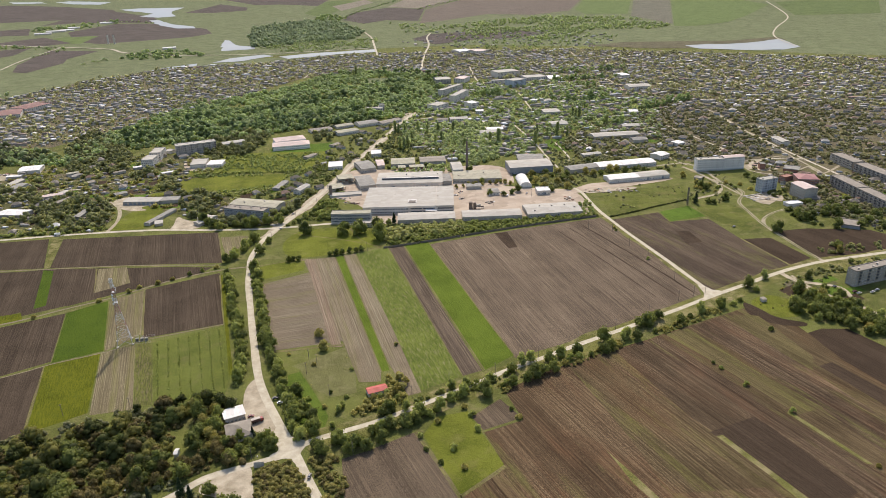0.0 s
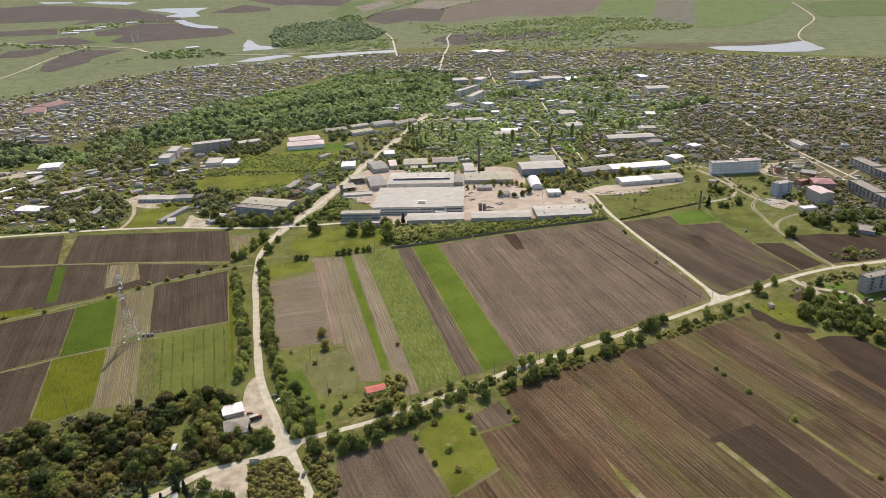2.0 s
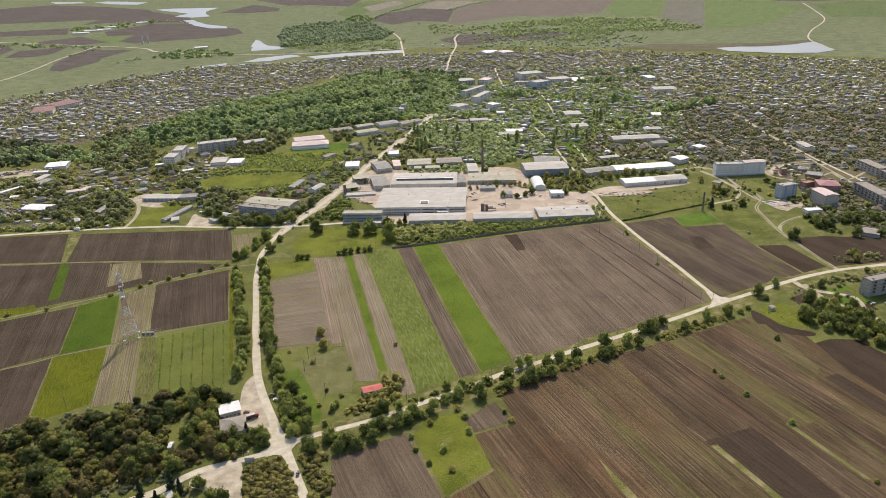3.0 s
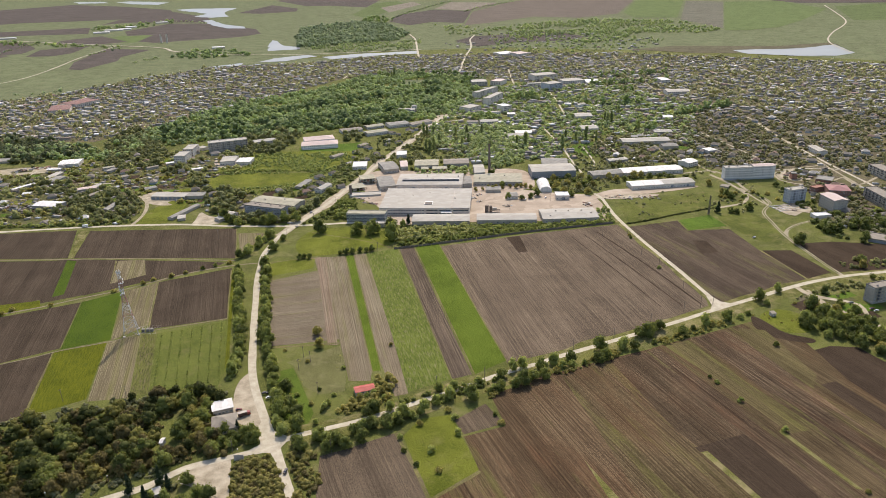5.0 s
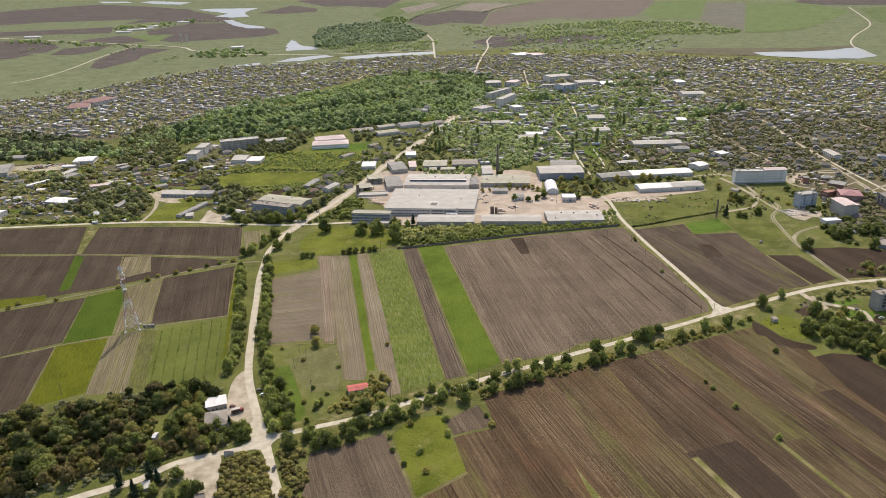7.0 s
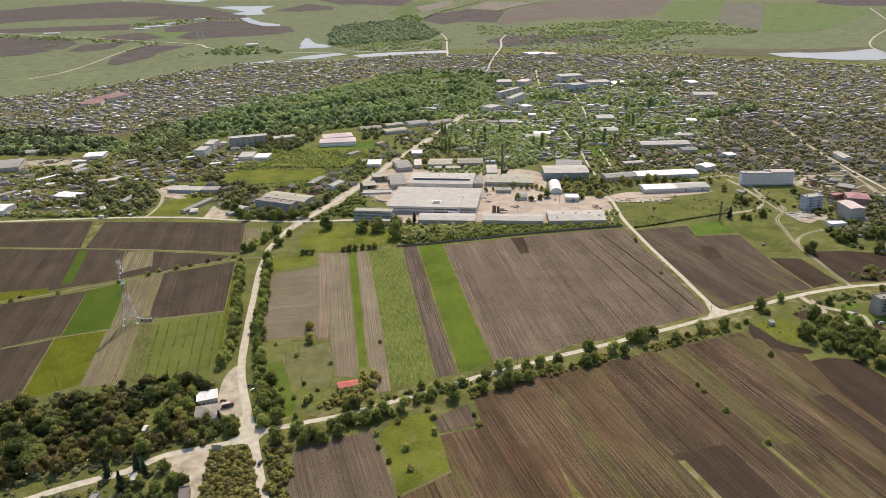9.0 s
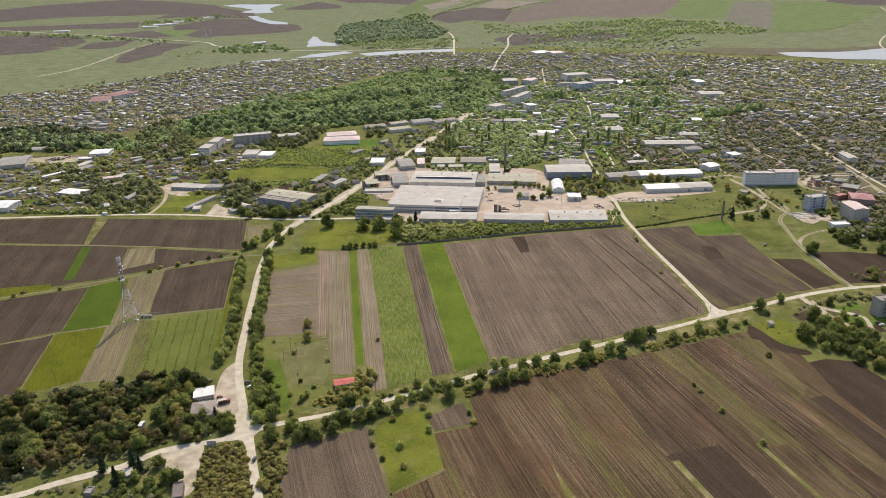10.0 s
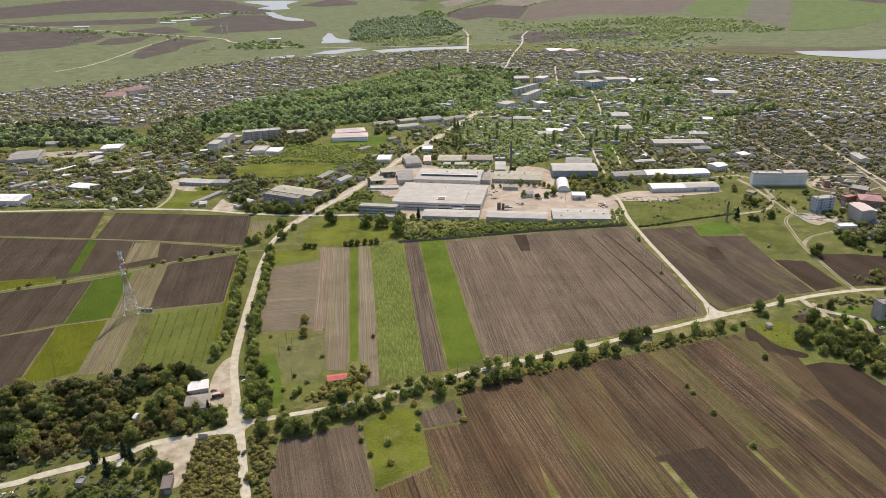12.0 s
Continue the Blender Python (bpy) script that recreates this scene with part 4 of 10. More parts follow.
ribbon("verge", [(220.0, 492.2), (217.2, 515.7), (210.0, 566.2), (200.8, 622.7), (194.9, 667.4), (191.7, 706.9)], 6.5, DRYVERGE, 0.137, "dry grass verge along the farm lane", "verge", 0.2)
ribbon("road", [(-80.3, 274.5), (-92.9, 304.0), (-100.9, 325.5), (-107.0, 341.1), (-118.3, 366.7), (-127.2, 388.8), (-136.1, 412.9), (-142.0, 435.4), (-148.8, 468.5), (-158.0, 515.9), (-167.4, 565.8), (-172.7, 599.6), (-176.2, 631.2), (-174.8, 660.6), (-170.1, 689.0), (-158.2, 722.5), (-142.8, 764.7), (-126.0, 813.7), (-105.1, 883.4), (-86.2, 950.2), (-67.0, 1010.3), (-35.6, 1106.8), (-6.1, 1208.7), (23.4, 1287.4)], LANE_W, ROAD, 0.172, "pale dusty gravel road", "road", 0.07)
ribbon("road", [(-107.0, 341.1), (-97.4, 347.6), (-81.2, 353.5), (-54.3, 363.2), (-26.4, 377.0), (3.1, 390.9), (30.5, 405.9), (59.3, 418.8), (85.2, 431.1), (130.8, 451.2), (180.2, 473.8), (228.5, 496.6), (292.0, 524.9), (321.7, 536.3), (349.9, 543.7), (386.8, 549.5), (447.6, 557.4)], 4.4, ROAD, 0.174, "pale tree-lined country road", "road", 0.07)
ribbon("road", [(222.8, 496.0), (219.1, 520.9), (212.0, 572.2), (202.8, 629.8), (197.0, 675.5), (192.4, 719.6), (192.4, 774.7), (187.9, 796.6)], 3.9, ROAD, 0.177, "pale straight farm lane", "road", 0.08)
ribbon("road", [(-613.5, 721.2), (-529.6, 726.9), (-493.4, 729.4), (-414.5, 735.7), (-345.4, 737.5), (-287.2, 734.7), (-227.4, 724.4), (-176.1, 718.6), (-138.9, 719.2), (-101.8, 721.6), (-76.2, 714.2)], 5.0, ROAD, 0.179, "pale cross road below the village", "road", 0.08)
ribbon("track", [(-345.4, 737.5), (-344.8, 765.8), (-350.6, 798.7), (-364.0, 830.3), (-378.4, 847.6)], 4.0, TRACK, 0.160, "curving dirt track", "track")
ribbon("track", [(349.3, 542.6), (346.4, 584.7), (345.1, 637.1), (349.2, 676.9), (355.1, 711.6), (375.5, 740.4), (376.0, 764.8), (370.7, 791.1), (371.6, 823.2), (369.8, 857.9), (355.7, 874.9), (306.4, 864.1)], 3.6, TRACK, 0.162, "winding pale dirt track", "track")
ribbon("track", [(344.7, 638.7), (354.4, 656.7), (373.2, 671.6), (392.2, 680.2), (419.2, 691.9)], 3.4, TRACK, 0.165, "dirt track to a garden", "track")
ribbon("track", [(-396.9, 514.1), (-375.6, 525.9), (-346.0, 537.7), (-316.9, 553.4), (-283.6, 569.7), (-255.0, 589.8), (-228.1, 604.7), (-198.5, 614.7), (-172.2, 618.3)], 2.0, PATH_SOIL, 0.160, "grassy farm track with bushes", "track")
ribbon("track", [(-328.9, 445.2), (-308.4, 453.7), (-291.8, 462.7), (-258.2, 474.5), (-236.0, 487.6), (-208.4, 496.3), (-178.0, 505.1)], 1.1, PATH_SOIL, 0.153, "thin field path", "track")
ribbon("track", [(-445.9, 647.4), (-370.1, 643.5), (-295.1, 639.6), (-201.5, 625.9)], 1.4, PATH_SOIL, 0.155, "thin field path", "track")
ribbon("track", [(304.7, 519.8), (306.5, 497.8), (313.9, 478.0), (314.9, 464.2)], 3.0, TRACK, 0.160, "dirt track to a garden", "track")
ribbon("track", [(-266.3, 272.9), (-221.8, 282.9), (-207.4, 290.8), (-192.5, 298.9), (-171.0, 308.6), (-154.1, 323.0), (-135.9, 329.1), (-117.3, 335.3), (-111.0, 337.2)], 5.0, ROAD, 0.167, "pale dirt road along the wood", "track")
ribbon("track", [(-1136.3, 1840.5), (-1103.9, 1945.0), (-1111.0, 2150.3), (-1127.7, 2336.6), (-1107.7, 2509.7)], 5.6, ROAD, 0.172, "far straight pale road", "track")
ribbon("track", [(-2348.9, 3119.3), (-1719.8, 2860.9), (-1443.4, 2751.4), (-1177.7, 2629.4), (-933.5, 2517.1), (-838.3, 2406.2), (-639.8, 2295.8)], 9.0, ROAD, 1.400, "far pale road with an avenue", "track")
ribbon("track", [(-1120.1, 2241.9), (-1122.4, 2408.5), (-1111.2, 2616.9)], 5.6, ROAD, 1.500, "far straight pale road", "track")
ribbon("track", [(-639.8, 2295.8), (-381.3, 2258.9), (-25.9, 2290.2)], 7.0, ROAD, 1.400, "road along the dam", "track")
ribbon("track", [(-31.2, 2096.2), (-38.4, 2280.3), (-47.2, 2524.0), (-70.1, 2675.0)], 6.2, ROAD, 1.600, "pale road climbing the far slope", "track")
ribbon("track", [(72.8, 1812.5), (100.1, 2071.5), (133.8, 2309.6), (142.1, 2484.8), (164.9, 2596.6)], 6.2, ROAD, 1.600, "pale road climbing the far slope", "track")
ribbon("track", [(1165.0, 1958.6), (1221.6, 2174.1), (1338.4, 2375.3), (1539.5, 2649.9), (1656.0, 2934.3), (1740.5, 3182.4)], 5.0, ROAD, 1.600, "pale track past the lake", "track")

drape("yard", rounded([(-111.5, 808.0), (-58.8, 854.0), (44.9, 832.4), (113.9, 819.1), (149.0, 800.1), (189.6, 792.1), (186.6, 710.9), (167.8, 698.2), (90.5, 711.5), (10.3, 710.8), (-51.3, 710.4), (-88.7, 715.2), (-60.5, 761.8), (-98.1, 811.2)]), YARD, 0.142, "pale concrete factory yard", "yard")
drape("yard", rounded([(-93.4, 922.4), (-63.0, 933.4), (-23.5, 915.4), (61.5, 920.8), (118.8, 915.0), (126.7, 861.2), (116.8, 814.3), (44.8, 830.1), (-85.1, 821.2), (-102.6, 858.1)]), YARD, 0.140, "pale dusty factory yard", "yard")
drape("yard", rounded([(-141.2, 423.5), (-147.0, 407.2), (-141.1, 374.6), (-134.5, 363.4), (-125.6, 357.7), (-115.2, 356.3), (-120.7, 374.1), (-129.5, 398.8), (-136.3, 415.8)]), DIRTYARD, 0.150, "pale gravel forecourt at the crossroads", "yard")
drape("yard", rounded([(-156.6, 311.1), (-154.4, 321.4), (-145.1, 326.8), (-133.3, 331.3), (-129.1, 328.2), (-125.9, 309.9), (-120.4, 285.9), (-133.0, 286.4), (-137.1, 301.4), (-145.8, 307.1)]), DIRTYARD, 0.165, "pale dirt yard by the wood", "yard")
drape("yard", rounded([(172.8, 782.8), (209.5, 810.3), (228.3, 810.9), (319.5, 818.6), (318.8, 804.9), (219.8, 782.9), (206.9, 771.3)]), YARD, 0.143, "pale yard in front of a long shed", "yard")
drape("yard", rounded([(-328.0, 996.5), (-326.3, 1035.1), (-282.4, 1017.2), (-266.6, 965.8), (-306.5, 963.9)]), YARD, 0.148, "pale concrete yard", "yard")

ribbon("track", [(298.1, 527.1), (303.4, 509.8), (318.1, 500.6), (331.8, 490.7), (328.8, 475.2), (327.2, 455.4), (332.9, 438.4), (345.3, 411.9)], 4.2, DIRTYARD, 0.168, "pale dirt lane behind the flats", "track", 0.2)
ribbon("track", [(301.9, 508.9), (303.6, 497.4), (305.2, 486.3)], 2.6, DIRTYARD, 0.171, "dirt path into a garden", "track", 0.2)
ribbon("track", [(365.5, 797.5), (373.5, 772.3), (370.1, 735.3)], 1.6, TRACK, 0.158, "thin worn path across the grass", "track", 0.3)
drape("yard", [(437.9, 856.1), (459.6, 868.8), (475.4, 845.8), (465.7, 823.3), (442.6, 820.1), (433.9, 832.4)], DIRTYARD, 0.144, "worn bare lot behind the flats", "yard")

# ---- town ground and streets ----
field("village_ground", SCRUBGRASS, [(-788.0, 1006.7), (-653.0, 1005.3), (-530.2, 1011.3), (-425.9, 1073.6), (-316.0, 1061.4), (-271.9, 954.5), (-281.8, 874.8), (-203.8, 820.6), (-146.7, 769.0), (-165.5, 728.5), (-224.3, 736.9), (-253.7, 762.2), (-311.4, 808.1), (-371.0, 846.9), (-352.4, 780.3), (-355.8, 747.6), (-502.1, 744.5), (-602.7, 741.5)], "rough olive ground among village gardens", 0.02, 0.0001)
field("valley_meadow", FARGRASS_HAZED, [(-1488.6, 1731.9), (-1401.2, 1884.2), (-1323.8, 2166.2), (-1024.1, 2072.2), (-929.7, 2206.8), (-619.9, 2219.3), (-367.6, 2171.4), (-128.5, 2184.8), (-351.5, 2067.9), (-608.5, 2050.9), (-777.7, 1860.4), (-860.7, 1663.5), (-982.1, 1573.9), (-1108.5, 1465.3), (-1089.6, 1235.8)], "pale green valley meadow before the town", 0.02, 0.0001)
field("town_ground", GARDENS, [(236.9, 1606.7), (369.6, 2076.3), (539.9, 2101.2), (808.0, 1939.9), (1112.8, 1759.7), (1409.8, 1560.4), (745.9, 778.8), (563.9, 659.8), (435.3, 630.3), (413.0, 680.3), (436.6, 774.2), (432.6, 836.8), (365.3, 884.7), (384.9, 1003.7), (472.4, 1251.2), (406.7, 1468.0)], "brown garden ground among town houses", 0.02, 0.0004)
field("town_ground", GARDENS, [(-1093.5, 1240.6), (-1113.1, 1471.8), (-986.4, 1581.4), (-864.7, 1671.8), (-781.6, 1870.2), (-611.5, 2061.8), (-353.2, 2078.9), (-127.9, 2172.7), (313.9, 2146.1), (262.0, 1602.4), (101.5, 1714.5), (-82.1, 1859.7), (-220.2, 1772.3), (-342.4, 1538.1), (-480.5, 1319.3), (-569.9, 1157.9), (-753.8, 1179.4), (-886.2, 1147.2)], "brown garden ground among town houses", 0.02, 0.0004)
for line, w in (
    ([(542.7, 1211.5), (543.2, 1155.6), (530.7, 1066.2), (527.6, 987.6), (523.6, 901.7), (524.3, 823.1), (524.7, 766.3)], 7.0), ([(204.8, 1886.1), (192.9, 1698.0), (189.6, 1599.0)], 7.0), ([(250.8, 1493.0), (247.7, 1383.5), (238.5, 1258.0)], 7.0),
    ([(181.5, 1184.6), (187.2, 1099.8), (190.6, 1025.7), (189.9, 936.4), (190.8, 886.0), (186.2, 831.1)], 6.0), ([(255.7, 1061.1), (262.1, 997.3), (269.4, 945.9), (278.4, 921.4)], 5.0), ([(308.1, 1150.8), (314.5, 1100.2), (323.6, 1068.1)], 5.0),
    ([(-485.1, 914.5), (-433.0, 909.6), (-399.8, 933.3), (-385.9, 960.2)], 5.0), ([(-594.5, 904.1), (-574.4, 923.1), (-575.6, 985.3)], 5.0), ([(221.4, 1022.2), (219.1, 933.4), (205.5, 906.3)], 5.0), ([(384.0, 882.8), (441.5, 871.7), (500.1, 871.1), (524.0, 860.8)], 6.0),
    ([(23.4, 1287.4), (53.1, 1248.2), (-18.1, 1219.4)], 8.0), ([(-220.2, 1772.3), (-210.7, 1844.7), (-223.9, 1885.7)], 8.0), ([(584.5, 1814.0), (628.6, 1619.7), (650.7, 1428.9), (668.5, 1276.0), (683.1, 1150.7), (690.1, 1010.3)], 5.0), ([(410.6, 1186.6), (432.5, 1040.4), (446.2, 933.2), (460.4, 880.5)], 5.0),
    ([(-823.0, 1299.0), (-741.4, 1391.9), (-649.7, 1564.8), (-516.7, 1824.6)], 5.0), ([(526.3, 2046.0), (491.6, 1688.0), (466.1, 1393.4)], 5.0), ([(799.7, 1919.0), (739.1, 1520.6), (691.4, 1220.7)], 5.0), ([(379.9, 813.0), (357.2, 844.0)], 4.0),
):
    ribbon("street", line, w * 0.48, ROAD, 0.160, "pale dusty village street", "street")

for line in [[(544.7, 1185.2), (543.3, 1143.1), (532.1, 1060.0), (521.7, 953.4), (516.0, 883.6), (511.9, 829.8), (508.0, 770.0)], [(432.0, 857.7), (428.3, 824.5), (444.8, 807.3), (473.8, 807.9), (507.1, 828.0)], [(421.6, 848.6), (476.8, 875.5), (516.0, 883.6)], [(508.5, 830.3), (510.8, 797.6), (563.3, 835.1)], [(354.6, 948.4), (354.0, 894.5), (361.6, 865.7)], [(328.8, 1019.8), (329.6, 958.8), (331.6, 918.4)]]:
    ribbon("street", line, 3.2, TRACK, 0.163, "pale dusty street among the eastern houses", "street", 0.2)
for line, w in (([(126.0, 1263.3), (191.0, 1285.1), (232.8, 1284.5), (330.3, 1255.5)], 3.0), ([(224.3, 1608.9), (360.5, 1642.4), (429.6, 1655.5)], 4.5), ([(557.1, 1819.2), (597.5, 1915.6)], 4.5)):
    ribbon("street", line, w, ROAD, 0.165, "pale street in the town centre", "street", 0.2)
field("bare_lot", DIRTYARD, rounded([(-43.3, 1227.4), (-8.1, 1250.7), (0.0, 1291.6), (23.4, 1293.4), (55.6, 1306.9), (52.0, 1291.0), (24.0, 1274.0), (4.0, 1240.0)]), "pale open lot between town sheds")
field("lawn", LAWN, rounded([(205.7, 1038.0), (258.4, 1053.5), (262.1, 997.3), (265.5, 961.7), (226.2, 965.9), (196.8, 981.7)]), "light green lawn beside the long farm shed")
ribbon("street", [(352.3, 858.5), (357.8, 836.1), (361.0, 810.1), (364.1, 790.2), (362.9, 774.1), (356.8, 757.2), (344.1, 742.1), (329.2, 736.4), (312.0, 731.2)], 4.6, TRACK, 0.168, "wide pale dirt road past the white flats", "street", 0.25)
ribbon("street", [(365.4, 789.9), (367.1, 755.3), (370.9, 729.0)], 2.4, TRACK, 0.170, "narrow dirt path beside the flats", "street", 0.3)
field("bare_lot", TRACK, [(436.0, 859.8), (475.5, 872.9), (486.5, 846.7), (452.1, 818.5), (429.8, 831.9)], "fenced bare brown lot beside the flats")

# dry grass balks between the strips
BALK = grass_material("dry_balk", (0.10, 0.095, 0.035), (0.19, 0.17, 0.07), (0.12, 0.10, 0.06), dry=0.6)
for line, w in (([(-27.5, 646.7), (-1.2, 506.5), (16.8, 409.4)], 0.6), ([(-2.5, 650.9), (22.6, 520.4), (41.1, 424.3)], 0.8), ([(-94.6, 628.2), (-71.0, 505.7), (-54.1, 417.3)], 0.4), ([(-87.1, 630.5), (-65.0, 510.3), (-47.8, 418.5)], 0.4), ([(-43.8, 643.5), (-17.4, 502.5), (1.1, 404.6)], 0.4), ([(-222.5, 715.2), (-202.1, 630.2)], 0.8), ([(-199.1, 602.7), (-178.0, 505.1)], 0.8), ([(-320.5, 635.7), (-304.2, 581.9)], 0.8), ([(-258.6, 575.3), (-236.9, 492.3)], 0.7), ([(-296.6, 459.6), (-275.8, 380.0)], 0.9), ([(-34.6, 348.1), (-24.3, 319.8), (-14.8, 290.1), (-6.8, 273.7)], 1.5), ([(13.3, 310.7), (-14.8, 289.7)], 1.2), ([(304.4, 608.1), (315.8, 540.1)], 1.2), ([(-80.7, 458.7), (-135.5, 455.8)], 1.4)):
    ribbon("balk", line, w * 1.45, BALK, 0.150, "thin balk of dry grass between fields", "balk", 0.3)

# trodden paths on the lawn before the office
for line in [[(-162.9, 714.4), (-128.6, 691.4), (-88.6, 671.9), (-47.4, 645.4)], [(-165.5, 618.4), (-145.2, 622.8), (-125.6, 627.4)], [(-81.6, 704.0), (-71.0, 669.7), (-50.2, 642.7)]]:
    ribbon("balk", line, 1.1, BALK, 0.152, "thin trodden path across the lawn", "path", 0.3)

# small vegetable plots in the gardens
PLOT_RND = random.Random(4)
for area, spacing, keep, ang in (([(-487.7, 920.1), (-396.9, 885.6), (-327.5, 879.1), (-245.3, 847.3), (-239.6, 770.9), (-311.4, 808.1), (-389.6, 848.6), (-480.0, 856.8)], 15, 0.6, 10), ([(488.7, 877.6), (549.4, 820.6), (578.8, 730.7), (510.0, 632.3), (427.1, 684.3)], 24, 0.7, -25), ([(255.3, 1099.5), (429.3, 1184.2), (384.9, 1003.7), (347.6, 920.0), (266.3, 934.3)], 22, 0.6, -10), ([(284.9, 519.9), (315.1, 523.4), (347.7, 490.4), (334.2, 467.6), (299.6, 493.3)], 16, 0.7, 15), ([(-645.5, 992.3), (-527.1, 1004.7), (-420.7, 1059.0), (-304.8, 957.9), (-281.8, 874.8), (-396.9, 885.6), (-571.9, 865.0)], 20, 0.6, 12), ([(-564.7, 852.7), (-404.6, 850.0), (-368.2, 761.9), (-507.7, 754.2)], 18, 0.5, 5), ([(-223.3, 845.3), (-161.7, 863.6), (-149.0, 783.5), (-175.3, 746.1), (-199.1, 798.3)], 14, 0.6, 30)):
    for x, y in scatter(area, spacing, 3, keep=keep):
        w, d, a = PLOT_RND.uniform(7, 14), PLOT_RND.uniform(4, 9), radians(ang + PLOT_RND.uniform(-8, 8))
        c, sn = math.cos(a), math.sin(a)
        field("garden_plot", PLOT_RND.choice((GARDENS, PLOUGH_BARE, LAWN, BRIGHT, SCRUBGRASS, PLOUGH_BARE)), [(x + c * p - sn * q, y + sn * p + c * q) for p, q in ((-w, -d), (w, -d), (w, d), (-w, d))], "small garden plot among houses", 0.05, 0.0004)

field("rubble_ground", DIRTYARD, [(372.5, 721.4), (384.9, 731.8), (391.3, 729.3), (402.5, 742.1), (410.4, 737.4), (412.6, 718.0), (401.9, 704.1), (397.2, 708.1), (383.0, 696.7), (376.1, 702.6), (374.1, 710.1)], "pale rubble ground beside the flats")
field("scrap_ground", DIRTYARD, rounded([(193.8, 782.9), (221.9, 792.4), (262.4, 788.0), (261.6, 778.5), (218.8, 772.9), (194.3, 772.1)]), "worn bare ground strewn with scrap")

drape("road", rounded([(-121.4, 352.4), (-119.5, 370.1), (-110.8, 353.5), (-99.5, 348.5), (-100.6, 342.4), (-103.6, 337.0), (-99.1, 325.6), (-103.4, 325.6), (-109.2, 334.9), (-119.1, 331.7), (-121.9, 337.5), (-114.3, 341.8)]), ROAD, 0.190, "pale trodden gravel at the crossroads", "road")

drape("road", [(217.4, 515.0), (221.4, 515.0), (225.6, 504.0), (233.0, 500.4), (226.0, 496.0), (211.0, 488.6), (216.0, 499.0)], ROAD, 0.184, "pale gravel flare where the farm lane meets the road", "road")

# grass between the wheel ruts
ribbon("balk", [(348.3, 549.7), (346.4, 584.7), (345.1, 637.1), (349.2, 676.9), (355.1, 711.6), (375.5, 740.4), (376.0, 764.8), (370.7, 791.1)], 1.2, VERGE, 0.172, "grass strip between wheel ruts", "grass strip", 0.3)
ribbon("balk", [(354.4, 656.7), (373.2, 671.6), (392.2, 680.2)], 1.1, VERGE, 0.175, "grass strip between wheel ruts", "grass strip", 0.3)


# dead furrows left by the plough
for line, w in (([(146.7, 664.3), (172.4, 574.1), (192.2, 498.6)], 1.1), ([(161.9, 669.4), (188.9, 577.8), (208.0, 501.5)], 1.5), ([(132.9, 659.1), (156.6, 572.8), (174.6, 497.9)], 0.8)):
    ribbon("dead_furrow", line, w, PLOUGH_BARE, 0.146, "dark dead furrow in the ploughed field", "furrow", 0.1)

# ---- buildings ----
WINDOWS = {}


def window_mesh(w, h):
    key = (round(w, 1), round(h, 1))
    if key not in WINDOWS:
        bm = bmesh.new()
        add_box(bm, -w / 2, -0.07, 0, w / 2, 0.05, h)
        n = len(bm.faces)
        for a, b in ((-w / 2 + 0.09, -0.05), (0.05, w / 2 - 0.09)):
            add_box(bm, a, -0.085, 0.09, b, 0.0, h - 0.09)
        bm.faces.ensure_lookup_table()
        for i, f in enumerate(bm.faces):
            f.material_index = 0 if i < n else 1
        me = bpy.data.meshes.new("window")
        bm.to_mesh(me)
        bm.free()
        me.materials.append(FRAMEW)
        me.materials.append(GLASS)
        WINDOWS[key] = me
    return WINDOWS[key]


FOOTPRINTS = []
PANES = {}


def window_rows_bm(w, bays, floors, fh, ww, wh):
    """The windows of a far facade, too small to tell apart."""
    bm = bmesh.new()
    for k in range(floors):
        z = k * fh + 0.95 * min(1.0, fh / 3.0)
        for i in range(bays):
            x = w * (i + 0.5) / bays
            add_box(bm, x - ww / 2, -0.06, z, x + ww / 2, 0.05, z + wh)
    return bm


def framed_window(w, h):
    """A frame with a mullion, and the glass that goes into it, as two meshes."""
    key = (round(w, 1), round(h, 1))
    if key not in PANES:
        bm = bmesh.new()
        for x0, x1 in ((-w / 2, -w / 2 + 0.1), (-0.05, 0.05), (w / 2 - 0.1, w / 2)):
            add_box(bm, x0, -0.09, 0, x1, 0.04, h)
        for z0, z1 in ((0, 0.1), (h - 0.1, h)):
            add_box(bm, -w / 2 + 0.1, -0.085, z0, w / 2 - 0.1, 0.04, z1)
        me = bpy.data.meshes.new("window")
        bm.to_mesh(me)
        bm.free()
        me.materials.append(FRAMEW)
        bm = box_bm(-w / 2 + 0.1, -0.05, 0.1, w / 2 - 0.1, -0.02, h - 0.1)
        pane = bpy.data.meshes.new("pane")
        bm.to_mesh(pane)
        bm.free()
        pane.materials.append(GLASS)
        PANES[key] = (me, pane)
    return PANES[key]


